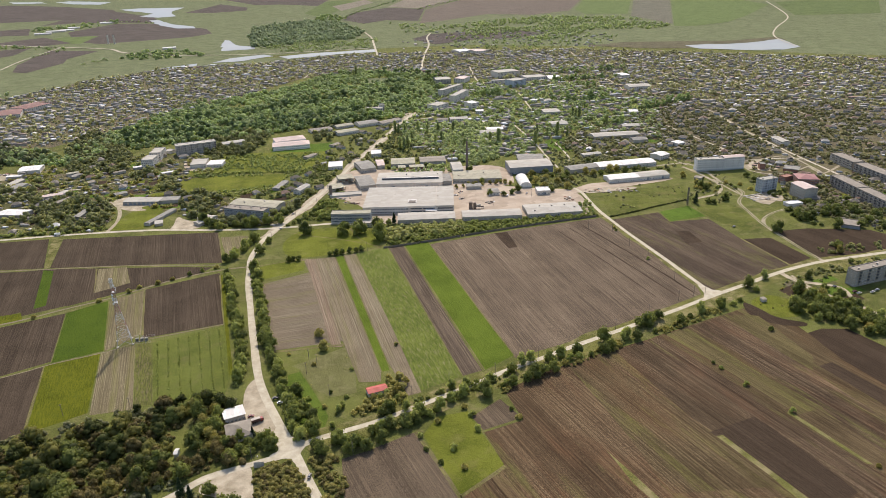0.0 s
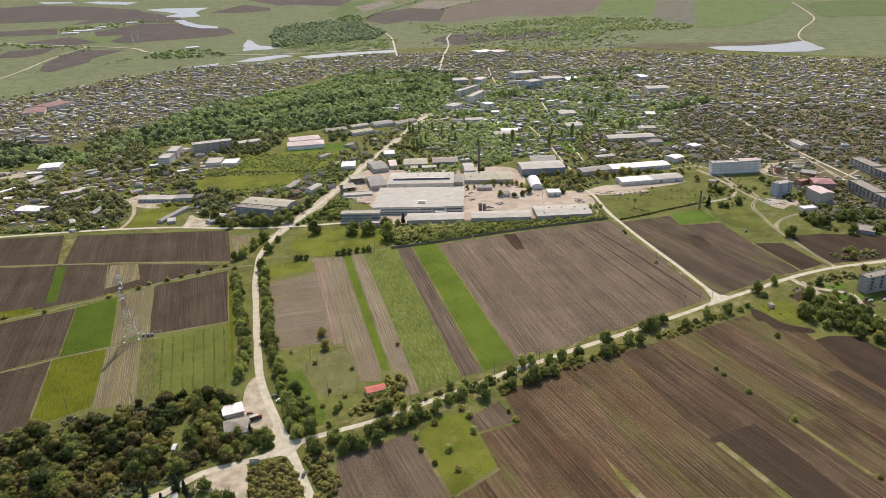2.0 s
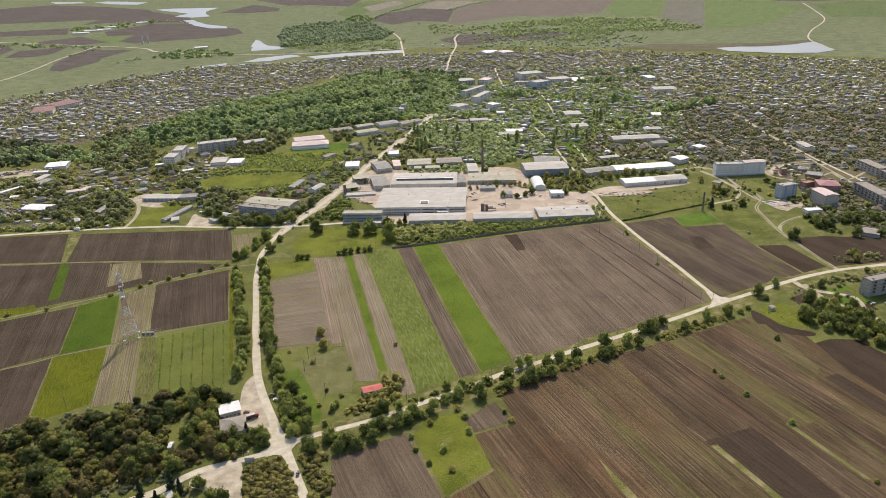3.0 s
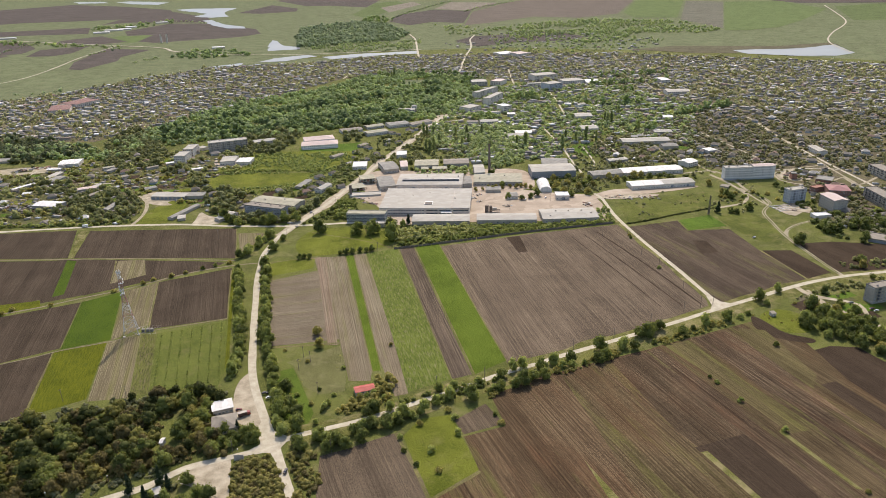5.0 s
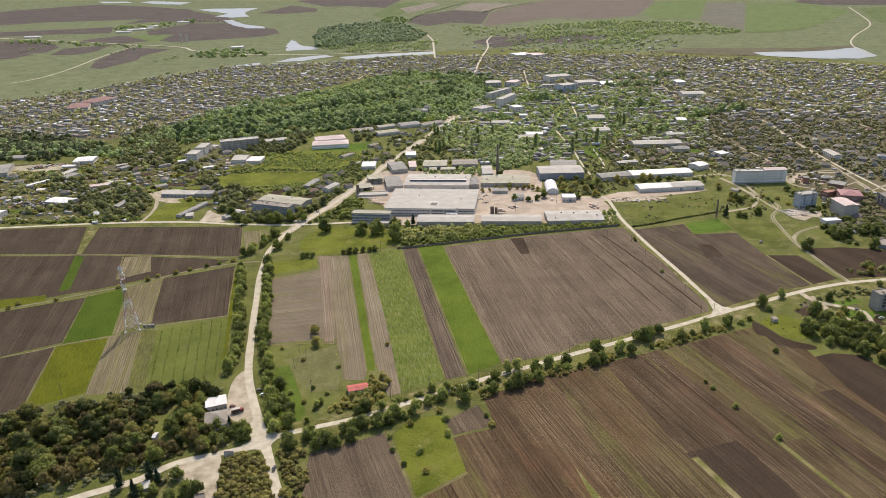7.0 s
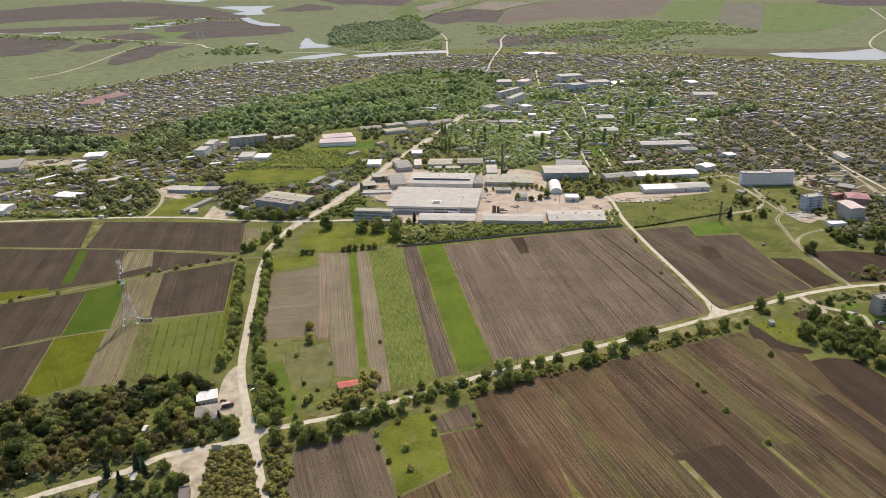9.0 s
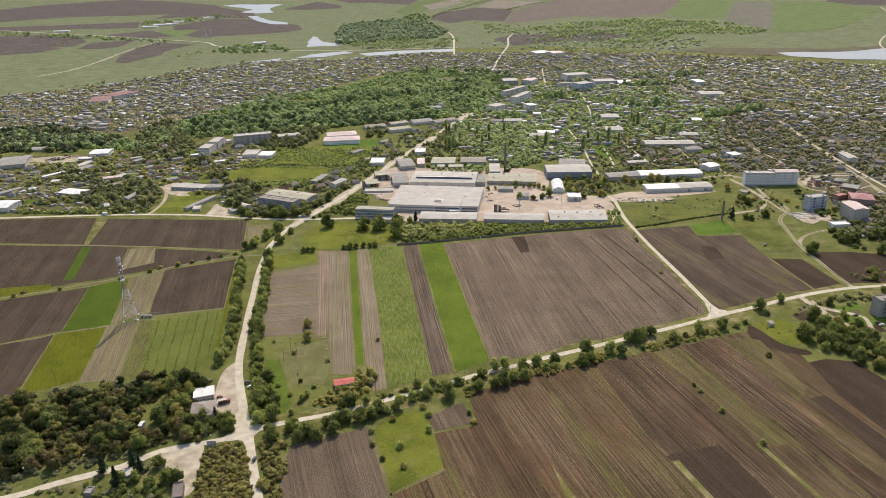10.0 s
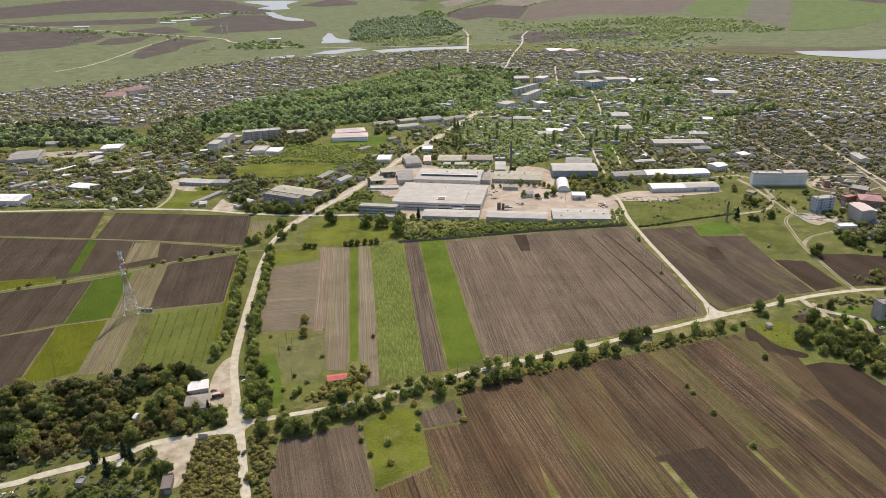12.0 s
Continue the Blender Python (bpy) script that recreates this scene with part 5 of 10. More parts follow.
def roof_bm(kind, w, d, h, rise, over):
    """A roof over a w by d plan whose eaves are at h."""
    bm = bmesh.new()
    x0, x1, y0, y1 = -over, w + over, -over, d + over
    t = 0.22
    if kind == "flat":
        add_box(bm, 0, 0, h, w, d, h + 0.3)
        for a in ((-0.15, -0.15, w + 0.15, 0.25), (-0.15, d - 0.25, w + 0.15, d + 0.15), (-0.15, 0.25, 0.25, d - 0.25), (w - 0.25, 0.25, w + 0.15, d - 0.25)):
            add_box(bm, a[0], a[1], h + 0.02, a[2], a[3], h + 0.85)
    elif kind == "mono":
        v = [bm.verts.new(p) for p in ((x0, y0, h), (x1, y0, h), (x1, y1, h + rise), (x0, y1, h + rise), (x0, y0, h + t), (x1, y0, h + t), (x1, y1, h + rise + t), (x0, y1, h + rise + t))]
        for f in ((3, 2, 1, 0), (4, 5, 6, 7), (0, 1, 5, 4), (1, 2, 6, 5), (2, 3, 7, 6), (3, 0, 4, 7)):
            bm.faces.new([v[i] for i in f])
    elif kind == "arch":
        n = 14
        rings = []
        for x in (x0, x1):
            rings.append([bm.verts.new((x, d / 2 - (d / 2 + over) * math.cos(math.pi * i / n), h + rise * math.sin(math.pi * i / n))) for i in range(n + 1)])
        for i in range(n):
            bm.faces.new((rings[0][i], rings[1][i], rings[1][i + 1], rings[0][i + 1]))
        for r in rings:
            bm.faces.new(r)
    else:
        inset = min(w, d) * 0.5 if kind == "hip" else 0.0
        if kind == "hip" and w < d:
            ridge = ((w / 2, inset, h + rise), (w / 2, d - inset, h + rise))
        else:
            ridge = ((x0 + inset, d / 2, h + rise), (x1 - inset, d / 2, h + rise))
        base = [(x0, y0, h), (x1, y0, h), (x1, y1, h), (x0, y1, h)]
        lo = [bm.verts.new((x, y, z - t)) for x, y, z in base]
        up = [bm.verts.new(p) for p in base]
        r = [bm.verts.new(p) for p in ridge]
        for i in range(4):
            j = (i + 1) % 4
            bm.faces.new((lo[i], lo[j], up[j], up[i]))
        bm.faces.new(lo[::-1])
        if kind == "hip" and w < d:
            bm.faces.new((up[0], up[1], r[0]))
            bm.faces.new((up[1], up[2], r[1], r[0]))
            bm.faces.new((up[2], up[3], r[1]))
            bm.faces.new((up[3], up[0], r[0], r[1]))
        else:
            bm.faces.new((up[0], up[1], r[1], r[0]))
            bm.faces.new((up[1], up[2], r[1]))
            bm.faces.new((up[2], up[3], r[0], r[1]))
            bm.faces.new((up[3], up[0], r[0]))
    return bm


def building(name, label, category, a, b, depth, h, roof="flat", wall=WALL_PALE, cover=ROOF_GREY, floors=0, bays=0, side=0, rise=1.6, over=0.35, win=(1.5, 1.5), balcony=0, vents=0, doors=0, plinth=None, group="", panes=False, rows=False):
    """A building whose front runs from a to b; its depth lies to the left of that line."""
    a, b = Vector(a), Vector(b)
    w = (b - a).length
    z = height(a.y)
    d0 = (b - a).normalized()
    FOOTPRINTS.append((a.x, a.y, d0.x, d0.y, w, depth))
    base = tagged(new(name), label, category, group)
    base.matrix_basis = Matrix.Translation((a.x, a.y, z)) @ Matrix.Rotation(math.atan2(b.y - a.y, b.x - a.x), 4, "Z")
    part("wall", box_bm(0, 0, -0.6, w, depth, h), wall, base)
    part("roof", roof_bm(roof, w, depth, h + 0.02, rise, over), cover, base)
    if roof in ("gable", "arch"):
        bm = bmesh.new()
        if roof == "gable":
            for x in (0.02, w - 0.02):
                bm.faces.new([bm.verts.new(p) for p in ((x, 0.05, h - 0.05), (x, depth - 0.05, h - 0.05), (x, depth / 2, h + rise - 0.12))])
            part("gable_wall", bm, wall, base)
        else:
            bm.free()
    if plinth is not None:
        part("plinth", box_bm(-0.12, -0.12, -0.6, w + 0.12, depth + 0.12, 1.0), plinth, base)
    if floors and bays:
        fh = h / floors
        me = window_mesh(win[0], min(win[1], fh - 0.9))
        if panes:
            me, glass = framed_window(win[0], min(win[1], fh - 0.9))
        if rows:
            tagged(part("window_rows", window_rows_bm(w, bays, floors, fh, win[0], min(win[1], fh - 0.9)), GLASS, base), kind="stuff")
        for k in range(floors):
            zz = k * fh + 0.95 * min(1.0, fh / 3.0)
            if rows:
                continue
            for i in range(bays):
                x = w * (i + 0.5) / bays
                if balcony and i % balcony == 1 and k > 0:
                    continue
                w_ob = piece("window", me, base, Matrix.Translation((x, 0, zz)))
                if panes:
                    piece("pane", glass, w_ob, Matrix.Identity(4))
            for i in range(side):
                y = depth * (i + 0.5) / side
                for x, turn in ((0, -math.pi / 2), (w, math.pi / 2)):
                    w_ob = piece("window", me, base, Matrix.Translation((x, y, zz)) @ Matrix.Rotation(turn, 4, "Z"))
                    if panes:
                        piece("pane", glass, w_ob, Matrix.Identity(4))
        if balcony:
            bw = min(w / bays * 0.92, 4.2)
            bm = bmesh.new()
            add_box(bm, -bw / 2, -1.15, -0.12, bw / 2, 0, 0.05)
            add_box(bm, -bw / 2, -1.2, 0.05, bw / 2, -1.1, 1.05)
            for s in (-1, 1):
                add_box(bm, s * bw / 2 - 0.05, -1.1, 0.05, s * bw / 2 + 0.05, 0, 1.05)
            add_box(bm, -bw / 2 + 0.2, -0.06, 0.1, bw / 2 - 0.2, 0.02, 2.3)
            bm.faces.ensure_lookup_table()
            for f in bm.faces[-6:]:
                f.material_index = 1
            me = bpy.data.meshes.new("balcony")
            bm.to_mesh(me)
            bm.free()
            me.materials.append(wall)
            me.materials.append(GLASS)
            for k in range(1, floors):
                for i in range(1, bays, balcony):
                    piece("balcony", me, base, Matrix.Translation((w * (i + 0.5) / bays, 0, k * fh + 0.1)))
    if doors:
        bm = box_bm(-1.6, -0.08, -0.1, 1.6, 0.05, min(3.6, h - 0.6))
        me = bpy.data.meshes.new("door")
        bm.to_mesh(me)
        bm.free()
        me.materials.append(METAL_BLUE)
        for i in range(doors):
            piece("door", me, base, Matrix.Translation((w * (i + 0.5) / doors + 0.8, 0, 0)))
    if vents:
        rnd = random.Random(int(w * 10))
        bm = bmesh.new()
        add_box(bm, -0.7, -0.5, 0, 0.7, 0.5, 1.3)
        add_box(bm, -0.85, -0.65, 1.3, 0.85, 0.65, 1.45)
        me = bpy.data.meshes.new("roof_vent")
        bm.to_mesh(me)
        bm.free()
        me.materials.append(WALL_GREY)
        for i in range(vents):
            yy = depth * rnd.uniform(0.2, 0.8)
            zz = h + (0.3 if roof == "flat" else rise * (1 - abs(2 * yy / depth - 1)) - 0.2 if roof == "gable" else 0.2)
            piece("roof_vent", me, base, Matrix.Translation((w * (i + rnd.uniform(0.2, 0.8)) / vents, yy, zz)))
    return base


def frame_ruin(label, a, b, depth, h, floors, bays, seed):
    """An unroofed concrete frame: columns, floor slabs and a few remaining wall panels."""
    a, b = Vector(a), Vector(b)
    w = (b - a).length
    rnd = random.Random(seed)
    d0 = (b - a).normalized()
    FOOTPRINTS.append((a.x, a.y, d0.x, d0.y, w, depth))
    base = tagged(new("frame_ruin"), label, "ruin")
    base.matrix_basis = Matrix.Translation((a.x, a.y, height(a.y))) @ Matrix.Rotation(math.atan2(b.y - a.y, b.x - a.x), 4, "Z")
    fh = h / floors
    for y in (0.25, depth / 2, depth - 0.25):
        for i in range(bays + 1):
            x = 0.25 + (w - 0.5) * i / bays
            top = h + 0.1 - (rnd.uniform(0, fh * 0.6) if rnd.random() < 0.3 else 0)
            part("column", box_bm(x - 0.25, y - 0.25, -0.2, x + 0.25, y + 0.25, top), WALL_GREY, base)
    for k in range(1, floors + 1):
        for i in range(bays):
            if k == floors and rnd.random() < 0.35:
                continue
            x0, x1 = w * i / bays + 0.02, w * (i + 1) / bays - 0.02
            part("slab", box_bm(x0, -0.2, k * fh - 0.35, x1, depth + 0.2, k * fh), ROOF_MOSS, base)
        for i in range(bays):
            if rnd.random() < 0.5:
                x0, x1 = w * i / bays + 0.55, w * (i + 1) / bays - 0.55
                part("panel", box_bm(x0, 0.05, (k - 1) * fh, x1, 0.3, (k - 1) * fh + rnd.uniform(0.3, 0.95) * (fh - 0.4)), WALL_BRICK if rnd.random() < 0.4 else WALL_GREY, base)


# the factory
hall = building("factory_hall", "long pale flat-roofed factory hall with a low window band", "factory hall", (-68.4, 746.0), (33.1, 735.2), 70.9, 8.0, "mono", WALL_PALE, ROOF_GREY, rise=0.6)
for z, tall in ((1.0, 1.5), (4.4, 1.7)):
    for i in range(17):
        piece("window", window_mesh(2.2, tall), hall, Matrix.Translation((1.8 + 3.0 * i, 0, z)))
for z, tall, label in ((0.9, 1.6, "dark band of dusty glazing"), (4.6, 1.5, "dark band of dusty glazing")):
    for a, b in ((53.5, 66.5), (67.5, 81.0), (84.0, 101.0)):
        part("window_band", box_bm(a, -0.07, z, b, 0.05, z + tall), GLASS, hall, label)
part("fascia", box_bm(82.0, -0.25, 6.9, 102.2, -0.05, 8.5), WALL_GREY, hall, "grey eaves board of the eastern bay")
part("roof_step", box_bm(81.6, -0.2, 8.2, 82.3, 70.8, 9.05), WALL_GREY, hall, "low parapet across the roof")
part("loading_roof", box_bm(70.5, -5.5, 3.9, 83.0, -0.4, 4.3), ROOF_WHITE, hall, "white canopy over the loading door")
for x in (70.8, 76.6, 82.5):
    part("post", box_bm(x, -5.4, -0.1, x + 0.25, -5.15, 3.95), STEEL, hall)
hatch = part("skylight_hatch", box_bm(50.0, 11.0, 8.0, 59.5, 22.0, 8.9), ROOF_WHITE, hall, "white rim of a roof opening")
# Solid slab: the shade inside the hatch is painted as its dark colour.
part("opening", box_bm(50.6, 10.8, 8.7, 58.9, 19.0, 8.98), TIMBER, hatch, "dark slab coloured as the shaded inside of a roof opening")
for x, y in ((33, 44), (83.5, 33), (52, 55), (21, 60)):
    part("roof_vent", box_bm(x, y, 8.2, x + 1.1, y + 1.1, 9.3), WALL_GREY, hall)
office = building("office_block", "three-storey factory office with grey-teal window bands", "office", (-102.9, 723.4), (-60.1, 718.4), 12.0, 10.0, "flat", WALL_TEAL, ROOF_MOSS, 3, 15, 3, win=(2.1, 1.7), plinth=WALL_PALE, panes=True)
for z in (3.05, 6.4, 9.5):
    part("floor_band", box_bm(-0.1, -0.13, z, 43.2, -0.01, z + 0.5), WALL_PALE, office, "pale concrete band between storeys")
building("entrance_annex", "low pale annex before the factory office", "annex", (-77.4, 706.6), (-57.8, 704.8), 9.5, 3.6, "flat", WALL_PALE, ROOF_GREY, 1, 6, 2, win=(1.6, 1.4))
building("shed", "long low shed with a pale sheet roof", "shed", (-30.8, 708.2), (31.3, 704.3), 22.7, 4.5, "gable", WALL_GREY, ROOF_GREY, 1, 10, 0, rise=1.3, win=(1.2, 1.0), group="factory sheds")
building("shed", "long low shed with a pale roof beside scrub", "shed", (39.5, 705.5), (103.9, 701.2), 20.9, 4.5, "gable", WALL_GREY, ROOF_GREY, 1, 10, 0, rise=1.3, win=(1.2, 1.0), group="factory sheds")
building("shed", "broad low shed with a patched felt roof", "shed", (110.8, 701.8), (171.2, 701.9), 32.0, 4.5, "gable", WALL_GREY, ROOF_GREY, 1, 8, 0, rise=1.4, vents=5, group="factory sheds")
hall2 = building("workshop_hall", "grey workshop hall with a long roof skylight", "factory hall", (-52.2, 836.3), (29.8, 828.8), 48.4, 7.0, "gable", WALL_PALE, ROOF_GREY, 1, 22, 3, rise=1.8, win=(2.2, 1.6), vents=6, doors=2)
part("skylight", box_bm(6, 13, 7.9, 78, 15.0, 10.2), ROOF_WHITE, hall2, "long white roof skylight")
part("skylight_glazing", box_bm(6.3, 12.7, 8.0, 77.7, 13.1, 9.95), GLASS, hall2, "dark band of skylight glass")
building("shed", "dark-roofed annex of the workshop hall", "shed", (-72.6, 833.9), (-53.0, 837.3), 45.2, 6.0, "gable", WALL_GREY, ROOF_DARK, 1, 5, 0, rise=1.2)
building("shed", "small grey annex between two halls", "shed", (31.4, 838.7), (42.9, 838.9), 32.1, 5.0, "gable", WALL_GREY, ROOF_DARK, 0, 0, 0, rise=0.9)
building("shed", "long low workshop with a mossy felt roof", "shed", (45.0, 844.6), (106.3, 838.8), 37.9, 5.0, "gable", WALL_GREY, ROOF_MOSS, 1, 14, 0, rise=1.2, vents=2)
building("warehouse", "blue-grey metal warehouse with a pale roof", "warehouse", (122.6, 867.2), (179.8, 867.8), 35.1, 9.0, "gable", METAL_BLUE, ROOF_GREY, 1, 12, 2, rise=1.6, win=(2.2, 1.2))
building("shed", "dark roof of a derelict hall behind the warehouse", "shed", (143.4, 918.2), (178.1, 914.0), 29.4, 5.0, "gable", WALL_GREY, ROOF_DARK, 0, 0, 0, rise=1.0)
building("hangar", "arched white metal hangar with a dark doorway", "hangar", (138.2, 808.4), (139.8, 845.7), 14.3, 1.0, "arch", ROOF_WHITE, ROOF_WHITE, rise=6.2)
building("shed", "small white flat-roofed shed in the yard", "shed", (138.3, 778.1), (153.9, 777.3), 15.2, 4.5, "flat", WALL_PALE, ROOF_WHITE, 1, 4, 0, doors=1)
building("shed", "low ruined store with rusty roof", "shed", (58.3, 814.5), (76.4, 813.4), 11.5, 3.5, "mono", WALL_GREY, ROOF_DARK, 0, 0, 0, rise=0.4)
building("shed", "small grey store among trees in the yard", "shed", (81.7, 785.9), (94.0, 785.8), 15.2, 4.0, "gable", WALL_PALE, ROOF_DARK, 1, 3, 0, rise=0.8)
building("store", "white-walled low building with a white roof", "shed", (-116.8, 935.7), (-97.6, 936.1), 27.5, 4.0, "flat", WALL_PALE, ROOF_WHITE, 1, 5, 2)
building("workshop", "old workshop with a dark slate roof by the road", "shed", (-71.1, 911.5), (-51.3, 917.2), 40.2, 5.5, "gable", WALL_GREY, ROOF_DARK, 1, 6, 2, rise=2.0)
building("workshop", "old workshop with a brownish slate roof", "shed", (-49.7, 927.1), (-39.7, 927.9), 30.5, 5.0, "gable", WALL_GREY, ROOF_PINK, 0, 0, 0, rise=1.4)
building("house", "pale house with a white roof beside the road", "house", (-57.8, 990.9), (-43.1, 991.0), 22.8, 4.5, "flat", WALL_PALE, ROOF_WHITE, 1, 5, 2)
building("barrack", "derelict barrack wing with a mossy broken roof", "barrack", (-30.8, 932.1), (2.0, 931.2), 30.0, 4.5, "gable", WALL_GREY, ROOF_MOSS, 1, 8, 0, rise=1.4, group="derelict barracks")
building("barrack", "derelict barrack wing under a sagging slate roof", "barrack", (9.5, 936.0), (44.9, 935.2), 26.0, 4.5, "gable", WALL_GREY, ROOF_TAN, 1, 8, 0, rise=1.2, group="derelict barracks")
frame_ruin("bare concrete frame beside a derelict barrack", (-22.0, 915.0), (14.0, 914.5), 12.0, 3.8, 1, 7, 5)
building("boiler_house", "pale boiler house with a gabled roof", "boiler house", (49.0, 879.5), (62.5, 879.5), 38.3, 7.0, "gable", WALL_PALE, ROOF_GREY, 2, 4, 3, rise=1.8)

frame_ruin("two-storey bare concrete frame of a ruined shed", (-99.6, 864.9), (-80.4, 869.0), 19.6, 7.0, 2, 5, 3)
frame_ruin("roofless low concrete frame with broken brick infill", (-107.0, 836.8), (-90.4, 843.0), 20.0, 3.6, 1, 4, 4)
building("yard_wall", "long low pale concrete loading ramp", "ramp", (-108.6, 813.1), (-70.6, 815.5), 13.3, 1.3, "flat", WALL_PALE, ROOF_GREY)

# sheds and flats east of the factory
building("long_shed", "long white-roofed shed with pale walls", "shed", (235.8, 805.4), (276.1, 809.0), 20.1, 5.0, "gable", WALL_PALE, ROOF_WHITE, 1, 12, 2, rise=1.6, win=(1.4, 1.0), group="long sheds")
building("long_shed", "long shed with a dull white roof and dark doorways", "shed", (276.1, 809.0), (316.1, 813.5), 21.0, 5.0, "gable", WALL_PALE, ROOF_GREY, 1, 10, 2, rise=1.6, win=(1.4, 1.0), doors=2, group="long sheds")
building("long_shed", "long white-roofed shed behind bushes", "shed", (241.1, 862.6), (320.7, 870.4), 22.3, 5.0, "gable", WALL_PALE, ROOF_WHITE, 1, 16, 2, rise=1.6, group="long sheds")
building("long_shed", "long grey shed with a broken roof", "shed", (199.8, 855.1), (240.4, 862.6), 20.2, 5.0, "gable", WALL_GREY, ROOF_DARK, 0, 0, 0, rise=1.4, group="long sheds")
building("long_shed", "long grey slate-roofed farm shed", "shed", (282.7, 1023.3), (355.3, 1024.3), 24.0, 5.0, "gable", WALL_GREY, ROOF_GREY, 1, 14, 0, rise=1.8, group="long sheds")
building("long_shed", "short grey farm shed", "shed", (332.7, 990.1), (355.9, 991.6), 15.8, 5.0, "gable", WALL_GREY, ROOF_DARK, 0, 0, 0, rise=1.6, group="long sheds")
building("long_shed", "grey farm shed among bushes", "shed", (348.5, 1081.0), (376.5, 1080.6), 17.0, 5.0, "gable", WALL_GREY, ROOF_GREY, 0, 0, 0, rise=1.6, group="long sheds")
building("long_shed", "low ruined farm shed", "shed", (237.9, 925.6), (265.3, 931.2), 10.7, 4.0, "gable", WALL_GREY, ROOF_GREY, 0, 0, 0, rise=1.0, group="long sheds")
building("apartment_block", "five-storey white apartment block with balconies", "apartment block", (360.6, 834.0), (395.3, 832.4), 11.0, 15.0, "flat", WALL_WHITE, ROOF_GREY, 5, 14, 3, balcony=3, plinth=WALL_BLUE, vents=3, win=(1.3, 1.4))
building("apartment_block", "five-storey white apartment block with a pale roof", "apartment block", (396.0, 833.1), (423.9, 834.3), 11.7, 16.5, "gable", WALL_WHITE, ROOF_PINK, 5, 10, 3, balcony=3, rise=1.4, plinth=WALL_BLUE, win=(1.3, 1.4))
building("apartment_block", "five-storey pale blue panel apartment block", "apartment block", (395.7, 737.3), (417.0, 743.4), 10.2, 15.0, "flat", WALL_BLUE, ROOF_GREY, 5, 6, 4, balcony=3, vents=2)
building("apartment_block", "five-storey grey apartment block with a pale faded roof", "apartment block", (423.9, 727.3), (425.8, 702.2), 15.9, 14.0, "gable", WALL_GREY, ROOF_PINK, 5, 7, 4, rise=1.5)
building("apartment_block", "apartment block with a red sheet roof", "apartment block", (445.4, 747.8), (467.3, 741.2), 22.9, 11.0, "hip", WALL_BRICK, ROOF_DULLRED, 4, 8, 3, rise=2.8)
building("brick_ruin", "unfinished red brick building shell", "ruin", (435.6, 771.5), (439.0, 763.7), 15.3, 8.0, "flat", WALL_BRICK, WALL_BRICK, 2, 3, 2)
building("brick_tower", "small brick transformer tower", "tower", (442.4, 827.3), (448.6, 826.0), 9.4, 7.0, "flat", WALL_BRICK, ROOF_DARK)
building("shop", "low dark-roofed brick building", "shop", (462.8, 809.0), (477.5, 798.3), 18.8, 5.0, "flat", WALL_BRICK, ROOF_DARK, 1, 7, 2)
building("apartment_block", "long four-storey grey panel apartment slab", "apartment block", (488.0, 751.8), (486.6, 702.7), 14.9, 11.5, "flat", WALL_DRAB, ROOF_TAN, 4, 14, 3, balcony=2, group="panel slabs")
building("apartment_block", "long four-storey grey panel apartment slab", "apartment block", (486.6, 701.7), (486.6, 647.2), 14.3, 11.5, "flat", WALL_DRAB, ROOF_TAN, 4, 16, 3, balcony=2, group="panel slabs")
building("apartment_block", "four-storey drab panel apartment slab", "apartment block", (550.2, 847.5), (551.2, 802.4), 15.8, 10.0, "flat", WALL_GREY, ROOF_TAN, 4, 12, 3, balcony=2, group="panel slabs")
building("apartment_block", "four-storey grey panel apartment slab", "apartment block", (549.4, 797.4), (552.9, 732.4), 16.6, 10.0, "flat", WALL_DRAB, ROOF_TAN, 4, 18, 3, balcony=2, group="panel slabs")
building("apartment_block", "five-storey grey panel block above the road", "apartment block", (342.0, 490.3), (387.2, 502.1), 9.0, 14.0, "flat", WALL_DRAB, ROOF_TAN, 5, 14, 3, balcony=3, vents=4, panes=True)
building("garage_row", "low grey row of garages", "garage", (415.8, 620.0), (429.0, 610.3), 19.4, 3.0, "flat", WALL_DRAB, ROOF_TAN, 0, 0, 0, doors=5)
building("shed", "low pale outbuilding beside rubble", "shed", (398.5, 685.4), (416.3, 687.4), 9.5, 3.0, "flat", WALL_PALE, ROOF_WHITE)
building("hut", "small weathered grey hut by the country road", "hut", (254.2, 475.7), (257.7, 476.1), 3.9, 2.6, "mono", WALL_GREY, ROOF_TAN, 1, 2, 1, rise=0.3, win=(0.9, 0.9))

# west of the main road
building("school_wing", "white school wing with a pink tiled roof", "school", (-206.7, 1056.6), (-151.3, 1064.2), 28.1, 6.6, "hip", WALL_WHITE, ROOF_PINK, 2, 18, 4, rise=3.2, panes=True)
building("school_wing", "rear school wing with a pink tiled roof", "school", (-205.5, 1082.8), (-159.6, 1095.2), 27.3, 8.0, "hip", WALL_WHITE, ROOF_PINK, 2, 16, 4, rise=3.4, panes=True)
building("apartment_block", "five-storey grey-blue apartment slab before the wood", "apartment block", (-348.3, 1056.1), (-293.4, 1075.9), 17.4, 15.0, "flat", WALL_GREY, ROOF_GREY, 5, 20, 3, balcony=3, vents=5)
building("low_block", "two-storey pale building before the wood", "house", (-286.0, 1088.8), (-254.5, 1102.1), 17.0, 7.0, "gable", WALL_PALE, ROOF_GREY, 2, 12, 2, rise=1.4)
building("apartment_block", "small pale four-storey block with a grey roof", "apartment block", (-382.2, 995.8), (-365.8, 995.5), 28.0, 12.0, "flat", WALL_PALE, ROOF_GREY, 4, 6, 4)
